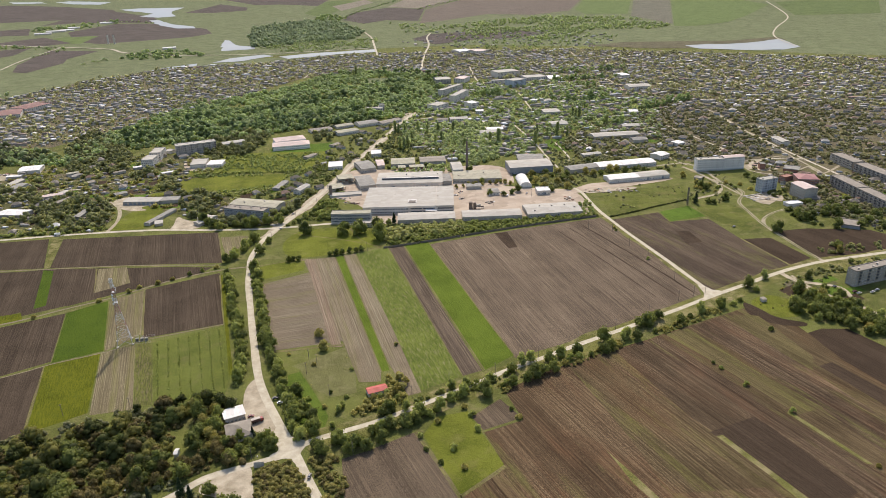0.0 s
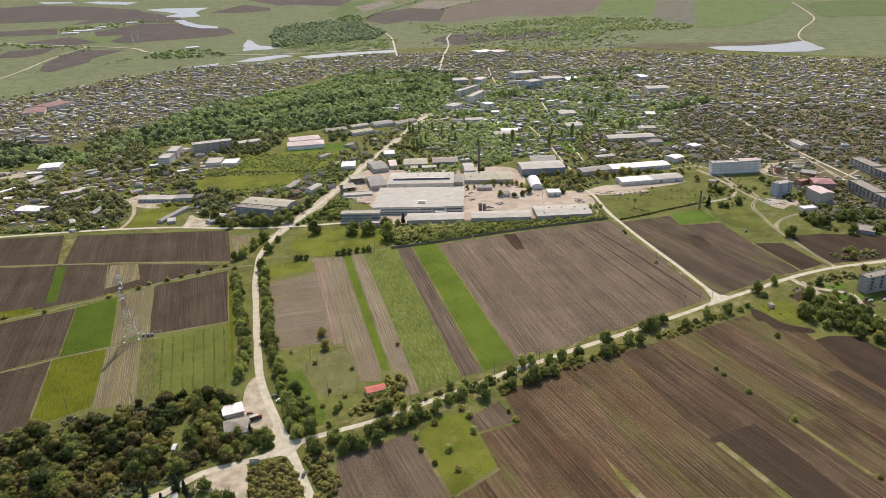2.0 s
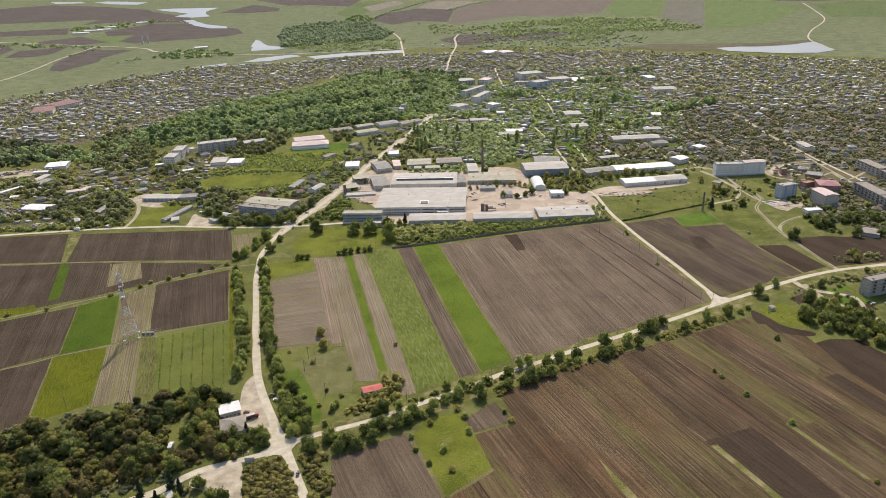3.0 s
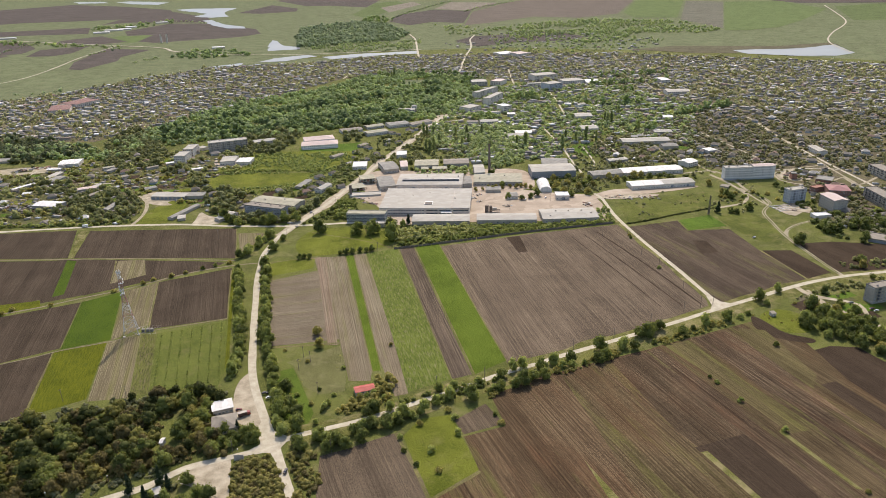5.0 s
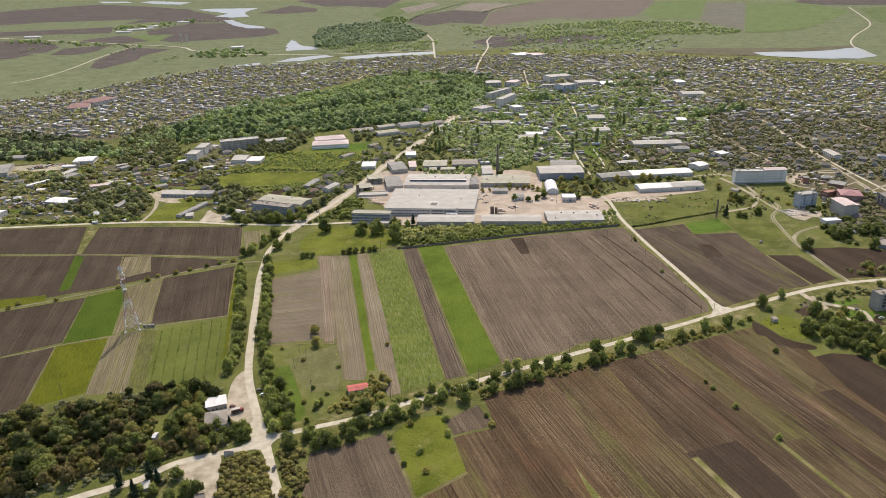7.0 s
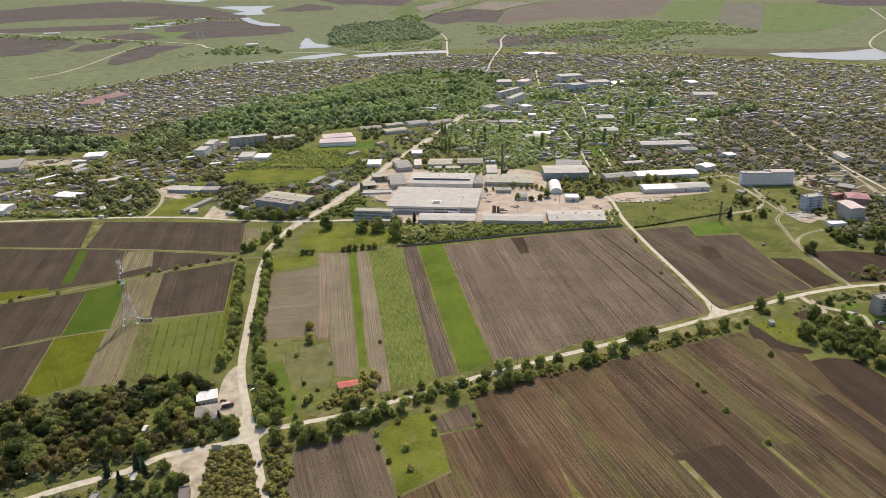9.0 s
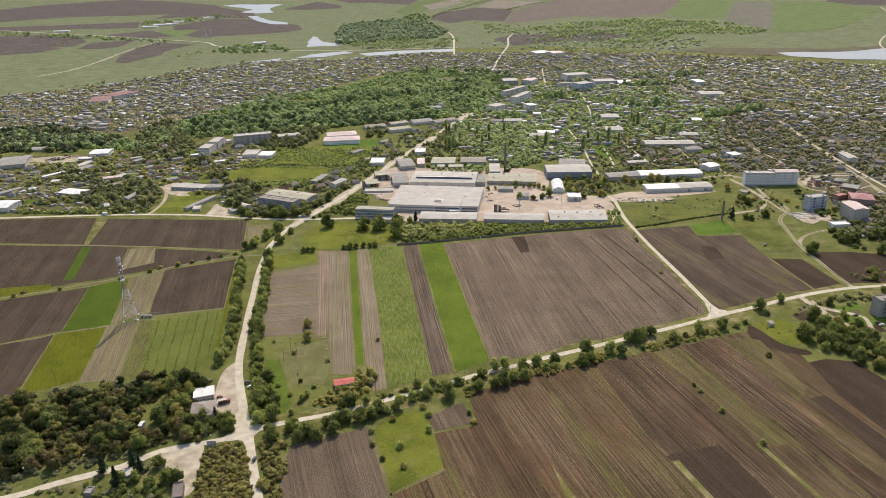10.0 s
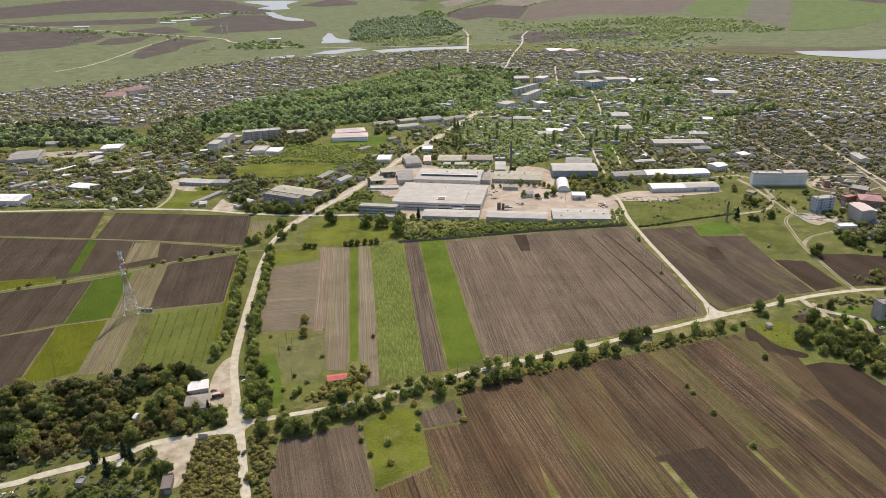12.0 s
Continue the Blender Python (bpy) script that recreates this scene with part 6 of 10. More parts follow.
building("apartment_block", "small pale four-storey block", "apartment block", (-382.8, 1038.8), (-367.5, 1038.9), 32.3, 11.0, "flat", WALL_PALE, ROOF_GREY, 4, 5, 4)
building("shop", "flat-roofed pale shop in a concrete yard", "shop", (-312.3, 981.6), (-290.8, 983.2), 31.9, 5.0, "flat", WALL_PALE, ROOF_GREY, 1, 6, 3)
building("shop", "pale shop with a white roof", "shop", (-288.6, 979.8), (-268.1, 978.6), 21.6, 5.0, "mono", WALL_PALE, ROOF_WHITE, 1, 5, 2, rise=0.6)
building("house", "row of pale garages by the flats", "garage", (-363.8, 1073.6), (-356.8, 1082.4), 15.0, 3.5, "flat", WALL_PALE, ROOF_GREY)
building("workshop", "three-storey building with a blue-painted base", "workshop", (-224.0, 762.9), (-177.7, 744.0), 12.5, 11.0, "flat", METAL_BLUE, ROOF_TAN, 3, 14, 3, win=(2.2, 1.7), plinth=WALL_BLUE, vents=4, panes=True)
building("workshop_hall", "grey gabled workshop hall behind the blue building", "factory hall", (-224.1, 790.9), (-168.2, 768.6), 23.7, 6.5, "gable", WALL_GREY, ROOF_MOSS, 1, 14, 3, rise=1.4, vents=2)
building("garage", "long garage with a pale roof and dark doors", "garage", (-357.0, 831.1), (-313.8, 825.3), 15.2, 4.0, "mono", WALL_GREY, ROOF_GREY, 0, 0, 0, rise=0.4, doors=8)
building("garage", "dark-roofed extension of the garage", "garage", (-313.7, 827.4), (-291.2, 827.5), 13.7, 4.0, "mono", WALL_GREY, ROOF_DARK, 0, 0, 0, rise=0.4)
building("shed", "long narrow shed with a grey slate roof", "shed", (-303.5, 750.1), (-285.6, 796.1), 6.8, 3.0, "gable", WALL_GREY, ROOF_DARK, 0, 0, 0, rise=0.8)
building("house", "small grey cottage by the cross road", "house", (-253.0, 756.6), (-237.1, 748.2), 12.7, 4.0, "gable", WALL_PALE, ROOF_GREY, 1, 4, 2, rise=1.8)
building("house", "small shed in a garden", "shed", (-296.6, 747.1), (-288.7, 749.2), 11.8, 3.0, "gable", WALL_GREY, ROOF_GREY, 0, 0, 0, rise=0.8)
building("house", "grey-roofed house beside the main road", "house", (-145.9, 832.6), (-135.2, 855.1), 9.8, 5.0, "gable", WALL_PALE, ROOF_GREY, 1, 5, 2, rise=2.0)
building("long_shed", "low white arched shed in the village", "shed", (-491.7, 808.3), (-460.0, 801.2), 19.1, 4.5, "gable", WALL_GREY, ROOF_WHITE, 0, 0, 0, rise=1.4)
building("long_shed", "bright white-roofed hall before the wood", "shed", (-551.4, 996.9), (-523.8, 1001.8), 28.2, 5.0, "gable", WALL_PALE, ROOF_WHITE, 0, 0, 0, rise=1.2)
building("long_shed", "old dark hall on waste ground", "shed", (-654.4, 928.5), (-617.0, 942.2), 51.8, 6.0, "gable", WALL_GREY, ROOF_DARK, 1, 10, 2, rise=1.8)
building("long_shed", "pale green-roofed hall by the cross road", "shed", (-561.3, 747.5), (-517.8, 748.0), 27.0, 6.0, "gable", WALL_PALE, ROOF_WHITE, 1, 6, 2, rise=1.6)
building("long_shed", "narrow grey shed among gardens", "shed", (-567.6, 808.5), (-552.9, 832.9), 8.4, 3.5, "gable", WALL_GREY, ROOF_DARK, 0, 0, 0, rise=0.9)
building("greenhouse", "small shed with a bluish sheet roof", "shed", (-417.9, 872.9), (-417.1, 885.3), 4.5, 3.0, "gable", WALL_GREY, METAL_BLUE, 0, 0, 0, rise=0.8)
building("long_shed", "grey-roofed shed among trees", "shed", (-390.7, 785.7), (-387.2, 812.9), 7.9, 3.5, "gable", WALL_GREY, ROOF_DARK, 0, 0, 0, rise=0.9)
building("long_shed", "grey-roofed row of sheds", "shed", (-517.7, 912.3), (-511.6, 936.2), 14.1, 4.0, "gable", WALL_GREY, ROOF_DARK, 0, 0, 0, rise=0.9)

# low sheds and outbuildings among the village gardens
for a, b, deep, cover in (
    ((-531.2, 929.7), (-526.9, 962.8), 11, ROOF_GREY),
    ((-466.9, 872.3), (-445.3, 880.2), 10, ROOF_PINK),
    ((-446.5, 882.8), (-442.0, 894.9), 9, ROOF_GREY),
    ((-555.4, 882.9), (-539.3, 909.2), 6, ROOF_WHITE),
    ((-668.6, 1032.1), (-643.3, 1036.0), 20, ROOF_DARK),
    ((-461.8, 959.2), (-455.5, 973.1), 9, ROOF_DARK),
    ((-442.0, 837.2), (-427.9, 864.0), 7, ROOF_TAN),
    ((-558.6, 977.6), (-539.5, 978.7), 8, ROOF_WHITE),
    ((-429.5, 925.3), (-423.2, 932.8), 9, ROOF_TAN),
    ((-476.8, 975.3), (-463.6, 982.9), 8, ROOF_MOSS),
    ((-540.3, 993.8), (-540.9, 1012.4), 8, ROOF_DARK),
    ((-531.9, 861.5), (-522.5, 863.0), 8, ROOF_WHITE),
    ((-247.1, 738.8), (-233.6, 752.8), 11, ROOF_GREY),
    ((-375.3, 863.9), (-363.8, 872.6), 10, ROOF_DARK),
    ((-392.5, 990.8), (-380.1, 995.7), 8, ROOF_WHITE),
    ((-343.4, 953.1), (-328.0, 960.3), 7, ROOF_WHITE),
    ((-411.5, 968.7), (-399.2, 979.4), 6, ROOF_TAN),
    ((-174.4, 852.7), (-164.9, 884.0), 9, ROOF_DARK),
    ((-149.4, 996.6), (-136.5, 1014.6), 9, ROOF_TAN),
    ((-115.4, 1060.2), (-104.1, 1073.4), 9, ROOF_TAN),
):
    building("long_shed", "low weathered outbuilding among village gardens", "shed", a, b, deep, 3.2, "gable", WALL_GREY, cover, rise=0.9, group="village sheds")

# at the crossroads
building("station_canopy", "white flat-roofed filling station building", "filling station", (-151.5, 370.8), (-140.0, 375.0), 9.7, 4.5, "mono", WALL_GREY, ROOF_WHITE, 1, 5, 2, rise=0.25, over=0.6)
building("house", "low house with a grey-tan hipped roof", "house", (-146.7, 351.1), (-132.4, 355.1), 15.6, 3.6, "hip", WALL_PALE, ROOF_TAN, 1, 5, 3, rise=3.0, win=(1.3, 1.3), panes=True)
building("hut", "small hut with a bright red sheet roof", "hut", (-62.9, 388.1), (-50.4, 391.6), 6.9, 3.0, "gable", WALL_PALE, ROOF_RED, 1, 4, 1, rise=1.1, panes=True)
building("ruin", "derelict brown shed with a dark opening", "ruin", (-129.3, 280.7), (-124.3, 282.2), 11.7, 3.5, "flat", RUSTY, TIMBER, 0, 0, 0, doors=1)
building("kiosk", "small dark kiosk on a concrete slab", "kiosk", (-178.6, 283.7), (-174.9, 283.9), 4.9, 3.0, "flat", WALL_GREY, ROOF_DARK)
building("shed", "small grey garage beside spruces", "garage", (-163.0, 298.3), (-159.5, 300.4), 5.4, 2.8, "mono", WALL_GREY, ROOF_GREY, rise=0.3)
building("shed", "small white hut between trees", "hut", (-175.8, 342.9), (-174.0, 342.8), 4.8, 3.0, "gable", WALL_PALE, ROOF_WHITE, rise=0.8)

# larger buildings in the town centre
def town_building(a, b, depth, h, floors, bays, wall, cover, kind):
    building("town_building", "pale %s town building among trees" % ("low" if floors < 3 else "many-storeyed"), "town building", a, b, depth, h, kind, wall, cover, floors, bays, 2, rise=1.6, group="town buildings", rows=True)


town_building((110.7, 1369.5), (144.9, 1434.3), 14.0, 13.0, 5, 10, WALL_PALE, ROOF_GREY, "flat")
town_building((68.2, 1299.4), (91.0, 1323.7), 25.8, 9.0, 3, 8, WALL_PALE, ROOF_GREY, "flat")
town_building((130.7, 1291.2), (146.3, 1299.9), 22.6, 12.0, 4, 6, WALL_PALE, ROOF_WHITE, "flat")
town_building((241.0, 1637.7), (296.1, 1653.7), 39.7, 13.0, 4, 16, WALL_PALE, ROOF_GREY, "flat")
town_building((252.8, 1508.9), (283.8, 1526.2), 29.4, 14.0, 5, 10, WALL_BLUE, ROOF_GREY, "flat")
town_building((346.6, 1565.9), (378.5, 1568.2), 45.7, 6.0, 2, 8, WALL_PALE, ROOF_WHITE, "gable")
town_building((295.8, 1577.8), (345.4, 1585.1), 38.0, 8.0, 3, 12, WALL_PALE, ROOF_GREY, "flat")
town_building((92.1, 1599.0), (126.8, 1600.9), 40.4, 9.0, 3, 10, WALL_GREY, ROOF_GREY, "flat")
town_building((133.8, 1607.8), (155.8, 1595.9), 38.1, 9.0, 3, 6, WALL_PALE, ROOF_PINK, "flat")
town_building((-66.6, 1331.6), (-40.9, 1328.0), 10.0, 5.0, 1, 8, WALL_WHITE, ROOF_GREY, "flat")
town_building((-40.6, 1328.0), (-31.9, 1326.8), 9.0, 11.0, 3, 3, WALL_PALE, ROOF_GREY, "flat")
town_building((92.3, 1444.4), (141.6, 1510.5), 12.0, 12.0, 5, 18, WALL_PALE, ROOF_GREY, "flat")
town_building((86.8, 1280.3), (124.0, 1279.7), 9.0, 4.5, 1, 10, WALL_WHITE, ROOF_GREY, "flat")
town_building((56.7, 1200.1), (76.2, 1197.4), 14.0, 5.0, 1, 6, WALL_PALE, ROOF_TAN, "gable")
town_building((130.3, 1110.7), (157.2, 1107.5), 10.0, 4.0, 1, 8, WALL_PALE, ROOF_WHITE, "mono")
town_building((133.6, 1257.2), (147.7, 1255.3), 12.0, 5.0, 1, 4, WALL_PALE, ROOF_WHITE, "gable")
town_building((252.6, 1336.2), (265.3, 1334.3), 10.0, 4.5, 1, 4, WALL_WHITE, ROOF_WHITE, "flat")
town_building((276.8, 1321.5), (292.6, 1330.4), 11.0, 4.5, 1, 5, WALL_WHITE, ROOF_GREY, "gable")
town_building((214.2, 1560.5), (250.0, 1561.3), 14.0, 8.0, 3, 12, WALL_PALE, ROOF_GREY, "flat")
town_building((207.6, 2099.3), (250.8, 2114.4), 53.8, 6.0, 2, 8, WALL_PALE, ROOF_WHITE, "gable")
town_building((254.4, 2075.5), (289.4, 2091.9), 49.6, 8.0, 3, 6, WALL_PALE, ROOF_PINK, "gable")
town_building((510.5, 1556.0), (530.6, 1560.4), 35.0, 8.0, 2, 6, WALL_PALE, ROOF_WHITE, "gable")
town_building((478.2, 1415.8), (524.8, 1414.9), 32.2, 7.0, 2, 12, WALL_PALE, ROOF_GREY, "gable")
town_building((396.9, 1187.9), (412.7, 1185.8), 18.9, 5.0, 1, 5, WALL_PALE, ROOF_WHITE, "gable")
town_building((-775.8, 1419.3), (-738.2, 1431.7), 64.3, 7.0, 2, 10, WALL_PALE, ROOF_TILE, "hip")
town_building((-745.4, 1477.8), (-719.6, 1533.5), 47.7, 8.0, 3, 12, WALL_PALE, ROOF_TILE, "hip")
town_building((-155.8, 1161.1), (-121.7, 1174.0), 21.4, 4.0, 1, 10, WALL_PALE, ROOF_TAN, "gable")
town_building((-115.0, 1186.3), (-86.7, 1200.7), 16.9, 4.0, 1, 9, WALL_PALE, ROOF_MOSS, "gable")
town_building((-76.2, 1190.2), (-42.5, 1204.1), 26.2, 5.0, 1, 9, WALL_PALE, ROOF_DARK, "gable")
town_building((-37.4, 1194.3), (-3.0, 1222.3), 18.2, 4.0, 1, 9, WALL_PALE, ROOF_TAN, "gable")
town_building((-110.6, 1134.4), (-77.0, 1151.1), 19.6, 5.0, 1, 9, WALL_PALE, ROOF_MOSS, "gable")
town_building((-44.2, 1314.8), (-35.7, 1313.6), 38.8, 7.0, 2, 3, WALL_PALE, ROOF_GREY, "gable")
town_building((79.9, 1192.6), (111.2, 1193.2), 18.5, 6.0, 2, 8, WALL_PALE, ROOF_GREY, "gable")
town_building((115.5, 1083.2), (144.6, 1087.5), 18.9, 5.0, 1, 8, WALL_PALE, ROOF_GREY, "gable")
town_building((250.8, 1217.1), (280.8, 1217.9), 28.7, 5.0, 1, 8, WALL_PALE, ROOF_GREY, "gable")
town_building((241.0, 1119.9), (268.8, 1120.5), 24.6, 5.0, 1, 8, WALL_PALE, ROOF_GREY, "gable")
town_building((388.0, 957.5), (401.9, 962.3), 15.3, 5.0, 1, 5, WALL_PALE, ROOF_WHITE, "hip")
town_building((336.4, 893.8), (352.6, 903.4), 17.8, 6.0, 2, 5, WALL_PALE, ROOF_WHITE, "gable")
town_building((532.3, 963.2), (532.0, 931.6), 12.3, 6.0, 2, 6, WALL_PALE, ROOF_GREY, "gable")
for spot, w in (((-1351.7, 2961.8), 60), ((-1331.3, 3023.3), 70), ((-1287.0, 3047.6), 50), ((-1284.9, 3114.9), 45), ((-1196.1, 3240.9), 50), ((-733.9, 2451.4), 40), ((-1679.4, 2868.3), 60)):
    building("far_barn", "long white-roofed barn in the far valley", "barn", spot, (spot[0] + w, spot[1] + 12), 14, 5, "gable", WALL_PALE, ROOF_WHITE, rise=2.5, group="far barns")


# ---- chimneys, masts and poles ----
def stack(at, h, r0, r1, material, label, square=False):
    base = tagged(new("chimney"), label, "chimney")
    base.matrix_basis = Matrix.Translation((*at, height(at[1])))
    bm = bmesh.new()
    add_bar(bm, (0, 0, -0.5), (0, 0, h), r0, 4 if square else 14, r1)
    part("shaft", bm, material, base)
    bm = bmesh.new()
    add_bar(bm, (0, 0, h - 0.8), (0, 0, h), r1 * 1.22, 4 if square else 14)
    part("rim", bm, material, base)
    return base


SOOTY_BRICK = plain_material("sooty_brick", (0.115, 0.092, 0.078), (0.185, 0.150, 0.128), 0.9, 2.0)
stack((69.8, 898.0), 40.0, 1.9, 1.2, SOOTY_BRICK, "tall tapered brick factory chimney")
# Two far pale towers, added as plain round stacks.
stack((-970.0, 2646.2), 30.0, 3.0, 2.6, WALL_PALE, "far pale tower beside a field")
stack((-947.9, 2641.9), 30.0, 3.0, 2.6, WALL_PALE, "far pale tower beside a field")
stack((-107.9, 820.7), 13.0, 1.7, 1.6, SOOTY_BRICK, "short square sooty brick tower by the road", True)


def lattice_mast(at, h, w0, w1, label, turn=20, thick=1.0, tones=None):
    base = tagged(new("lattice_mast"), label, "mast")
    base.matrix_basis = Matrix.Translation((*at, height(at[1]))) @ Matrix.Rotation(radians(turn), 4, "Z")
    corners = [(-1, -1), (1, -1), (1, 1), (-1, 1)]
    tones = tones or (STEEL, STEEL)

    def at_level(c, z):
        w = w1 + (w0 - w1) * max(0.0, 1 - z / (h * 0.64))
        return Vector((c[0] * w / 2, c[1] * w / 2, z))

    levels = [0.0]
    while levels[-1] < h - 1.5:
        levels.append(min(h, levels[-1] + max(2.6 if w0 > 4 else 5.0, 7.0 * (1 - levels[-1] / (h * 0.8)))))
    bands = {}
    for z0, z1 in zip(levels, levels[1:]):
        bands.setdefault(int(z0 / (h / (7 if w0 > 4 else 2))), []).append((z0, z1))
    for n, band in bands.items():
        tone = tones[n % 2]
        for c in corners:
            bm = bmesh.new()
            add_bar(bm, at_level(c, band[0][0]), at_level(c, band[-1][1]), 0.2 * thick, 5)
            part("leg", bm, tone, base)
        for i in range(4):
            p, q = corners[i], corners[(i + 1) % 4]
            for z0, z1 in band:
                for c0, c1, za in ((p, q, z0), (q, p, z0), (p, q, z1)):
                    bm = bmesh.new()
                    add_bar(bm, at_level(c0, za), at_level(c1, z1), 0.11 * thick, 4)
                    part("brace", bm, tone, base)
    if w0 < 4:
        return base
    rnd = random.Random(3)
    for k in range(9):
        z = h * (0.58 + 0.046 * k)
        a = rnd.uniform(0, 6.28)
        bm = bmesh.new()
        add_bar(bm, (0, 0, 0), (0.5, 0, 0), 0.9, 12, 0.7)
        part("dish_antenna", bm, FRAMEW, base, "white round dish antenna", Matrix.Rotation(a, 4, "Z") @ Matrix.Translation((w1 * 0.7 + 0.3, 0, z)))
    for k in range(6):
        bm = bmesh.new()
        add_box(bm, -0.12, -0.2, 0, 0.12, 0.2, 2.2)
        part("panel_antenna", bm, FRAMEW, base, "white upright panel antenna", Matrix.Rotation(k * 1.05, 4, "Z") @ Matrix.Translation((w1 * 0.5 + 0.6, 0, h - 2.6)))
    for z in (h * 0.64, h * 0.8):
        bm = bmesh.new()
        add_box(bm, -w1 * 0.75, -w1 * 0.75, z, w1 * 0.75, w1 * 0.75, z + 0.12)
        part("platform", bm, STEEL, base)
    for c in corners:
        bm = bmesh.new()
        x, y = c[0] * w0 / 2, c[1] * w0 / 2
        add_box(bm, x - 0.8, y - 0.8, -0.3, x + 0.8, y + 0.8, 0.7)
        part("footing", bm, WALL_PALE, base)
    return base


MAST_RED = plain_material("faded_red_paint", (0.30, 0.17, 0.14), (0.38, 0.23, 0.19), 0.6, 3.0)
MAST = (-248.1, 486.5)
lattice_mast(MAST, 54.0, 10.5, 1.9, "tall red-and-white steel lattice radio mast among fields", thick=0.85, tones=(STEEL, MAST_RED))
cab = tagged(new("equipment_cabinets"), "grey equipment cabinets inside a wire fence by the mast", "cabinets")
cab.matrix_basis = Matrix.Translation((MAST[0] + 12, MAST[1] + 2, 0))
for x in (-3.4, 0.2, 3.4):
    cabinet = part("cabinet", box_bm(x - 1.1, -0.9, -0.1, x + 1.1, 0.9, 2.1), ROOF_DARK, cab)
    part("lid", box_bm(x - 1.2, -1.0, 2.11, x + 1.2, 1.0, 2.25), ROOF_DARK, cabinet)
bm = bmesh.new()
for i in range(9):
    for s in (-1, 1):
        add_bar(bm, (-8 + 2 * i, 5 * s, -0.1), (-8 + 2 * i, 5 * s, 2), 0.06, 4)
for s in (-1, 1):
    for z in (0.7, 1.9):
        add_bar(bm, (-8, 5 * s, z), (8, 5 * s, z), 0.04, 4)
part("fence", bm, STEEL, cab)
lattice_mast((293.3, 709.4), 23.0, 1.7, 1.1, "slim dark steel lattice mast in a pasture", 10, 0.8, (TIMBER, TIMBER))


def pole_mesh(h):
    bm = bmesh.new()
    add_bar(bm, (0, 0, -0.5), (0, 0, h), 0.17, 7, 0.11)
    add_box(bm, -0.9, -0.07, h - 0.8, 0.9, 0.07, h - 0.62)
    for x in (-0.75, 0, 0.75):
        add_bar(bm, (x, 0, h - 0.62), (x, 0, h - 0.4), 0.06, 5)
    me = bpy.data.meshes.new("utility_pole")
    bm.to_mesh(me)
    bm.free()
    me.materials.append(TIMBER)
    return me


POLE = pole_mesh(9.5)
for x, y in [(23.4, 403.5), (57.6, 421.2), (90.7, 437.1), (123.9, 450.8), (157.4, 470.6), (189.6, 489.2), (-9.3, 394.9), (-34.8, 383.7), (-72.1, 331.8), (202.6, 528.4), (196.3, 574.5), (189.4, 605.2), (187.3, 649.0), (216.4, 498.3), (205.5, 496.0), (-106.0, 422.2), (-88.5, 392.8), (-216.7, 396.3), (-258.2, 395.0), (-130.1, 334.3), (80.3, 749.9), (130.5, 773.8), (-99.5, 433.1), (-105.5, 439.7), (-122.7, 787.5), (-161.8, 683.4), (-234.9, 689.0), (-143.6, 749.2), (-109.2, 812.2), (164.9, 658.5), (53.7, 667.0), (-63.8, 639.0)]:
    ob = tagged(new("utility_pole", POLE), "thin weathered utility pole with a crossarm", "utility pole", "utility poles")
    ob.matrix_basis = Matrix.Translation((x, y, 0)) @ Matrix.Rotation(0.3 * (x % 3), 4, "Z")


def street_lamp(x, y):
    base = tagged(new("street_lamp"), "thin street lamp with a white globe beside a dirt road", "street lamp", "street lamps")
    base.matrix_basis = Matrix.Translation((x, y, 0))
    bm = bmesh.new()
    add_bar(bm, (0, 0, -0.3), (0, 0, 6.2), 0.09, 7, 0.06)
    part("pole", bm, TIMBER, base)
    bm = bmesh.new()
    bmesh.ops.create_icosphere(bm, subdivisions=2, radius=0.42, matrix=Matrix.Translation((0, 0, 6.5)))
    part("globe", bm, ROOF_WHITE, base, "white glass globe")


for x, y in [(-192.6, 311.2), (-220.9, 299.5), (-125.7, 330.0)]:
    street_lamp(x, y)

# leaning concrete slabs at the edge of the crossroads
SLAB_A, SLAB_B = Vector((-128.1, 328.1)), Vector((-122.3, 328.4))
slabs = tagged(new("concrete_slabs"), "three grey concrete slabs standing beside the crossroads", "slab wall")
slabs.matrix_basis = Matrix.Translation((SLAB_A.x, SLAB_A.y, 0)) @ Matrix.Rotation(math.atan2(SLAB_B.y - SLAB_A.y, SLAB_B.x - SLAB_A.x), 4, "Z")
for k in range(3):
    w = (SLAB_B - SLAB_A).length / 3
    bm = box_bm(0.05, -0.12, -0.2, w - 0.05, 0.12, 3.4)
    bmesh.ops.bevel(bm, geom=bm.edges[:], offset=0.03, segments=1, affect="EDGES")
    part("slab", bm, WALL_GREY, slabs, "", Matrix.Translation((k * w, 0, 0)) @ Matrix.Rotation(radians(-12 + 2 * k), 4, "X"))


# ---- vehicles ----
PAINTS = {}


def paint(name, c):
    if name not in PAINTS:
        s = Nodes(name)
        s.bsdf.inputs["Coat Weight"].default_value = 0.4
        n = s.noise(s.coords(0), 2.0, 2.0)
        PAINTS[name] = s.done(s.ramp(n, [(0.3, dim(c, 0.85)), (0.7, c)]), 0.35, spec=0.5)
    return PAINTS[name]


RUBBER = plain_material("rubber", (0.02, 0.02, 0.02), (0.035, 0.035, 0.035), 0.9, 0.5)


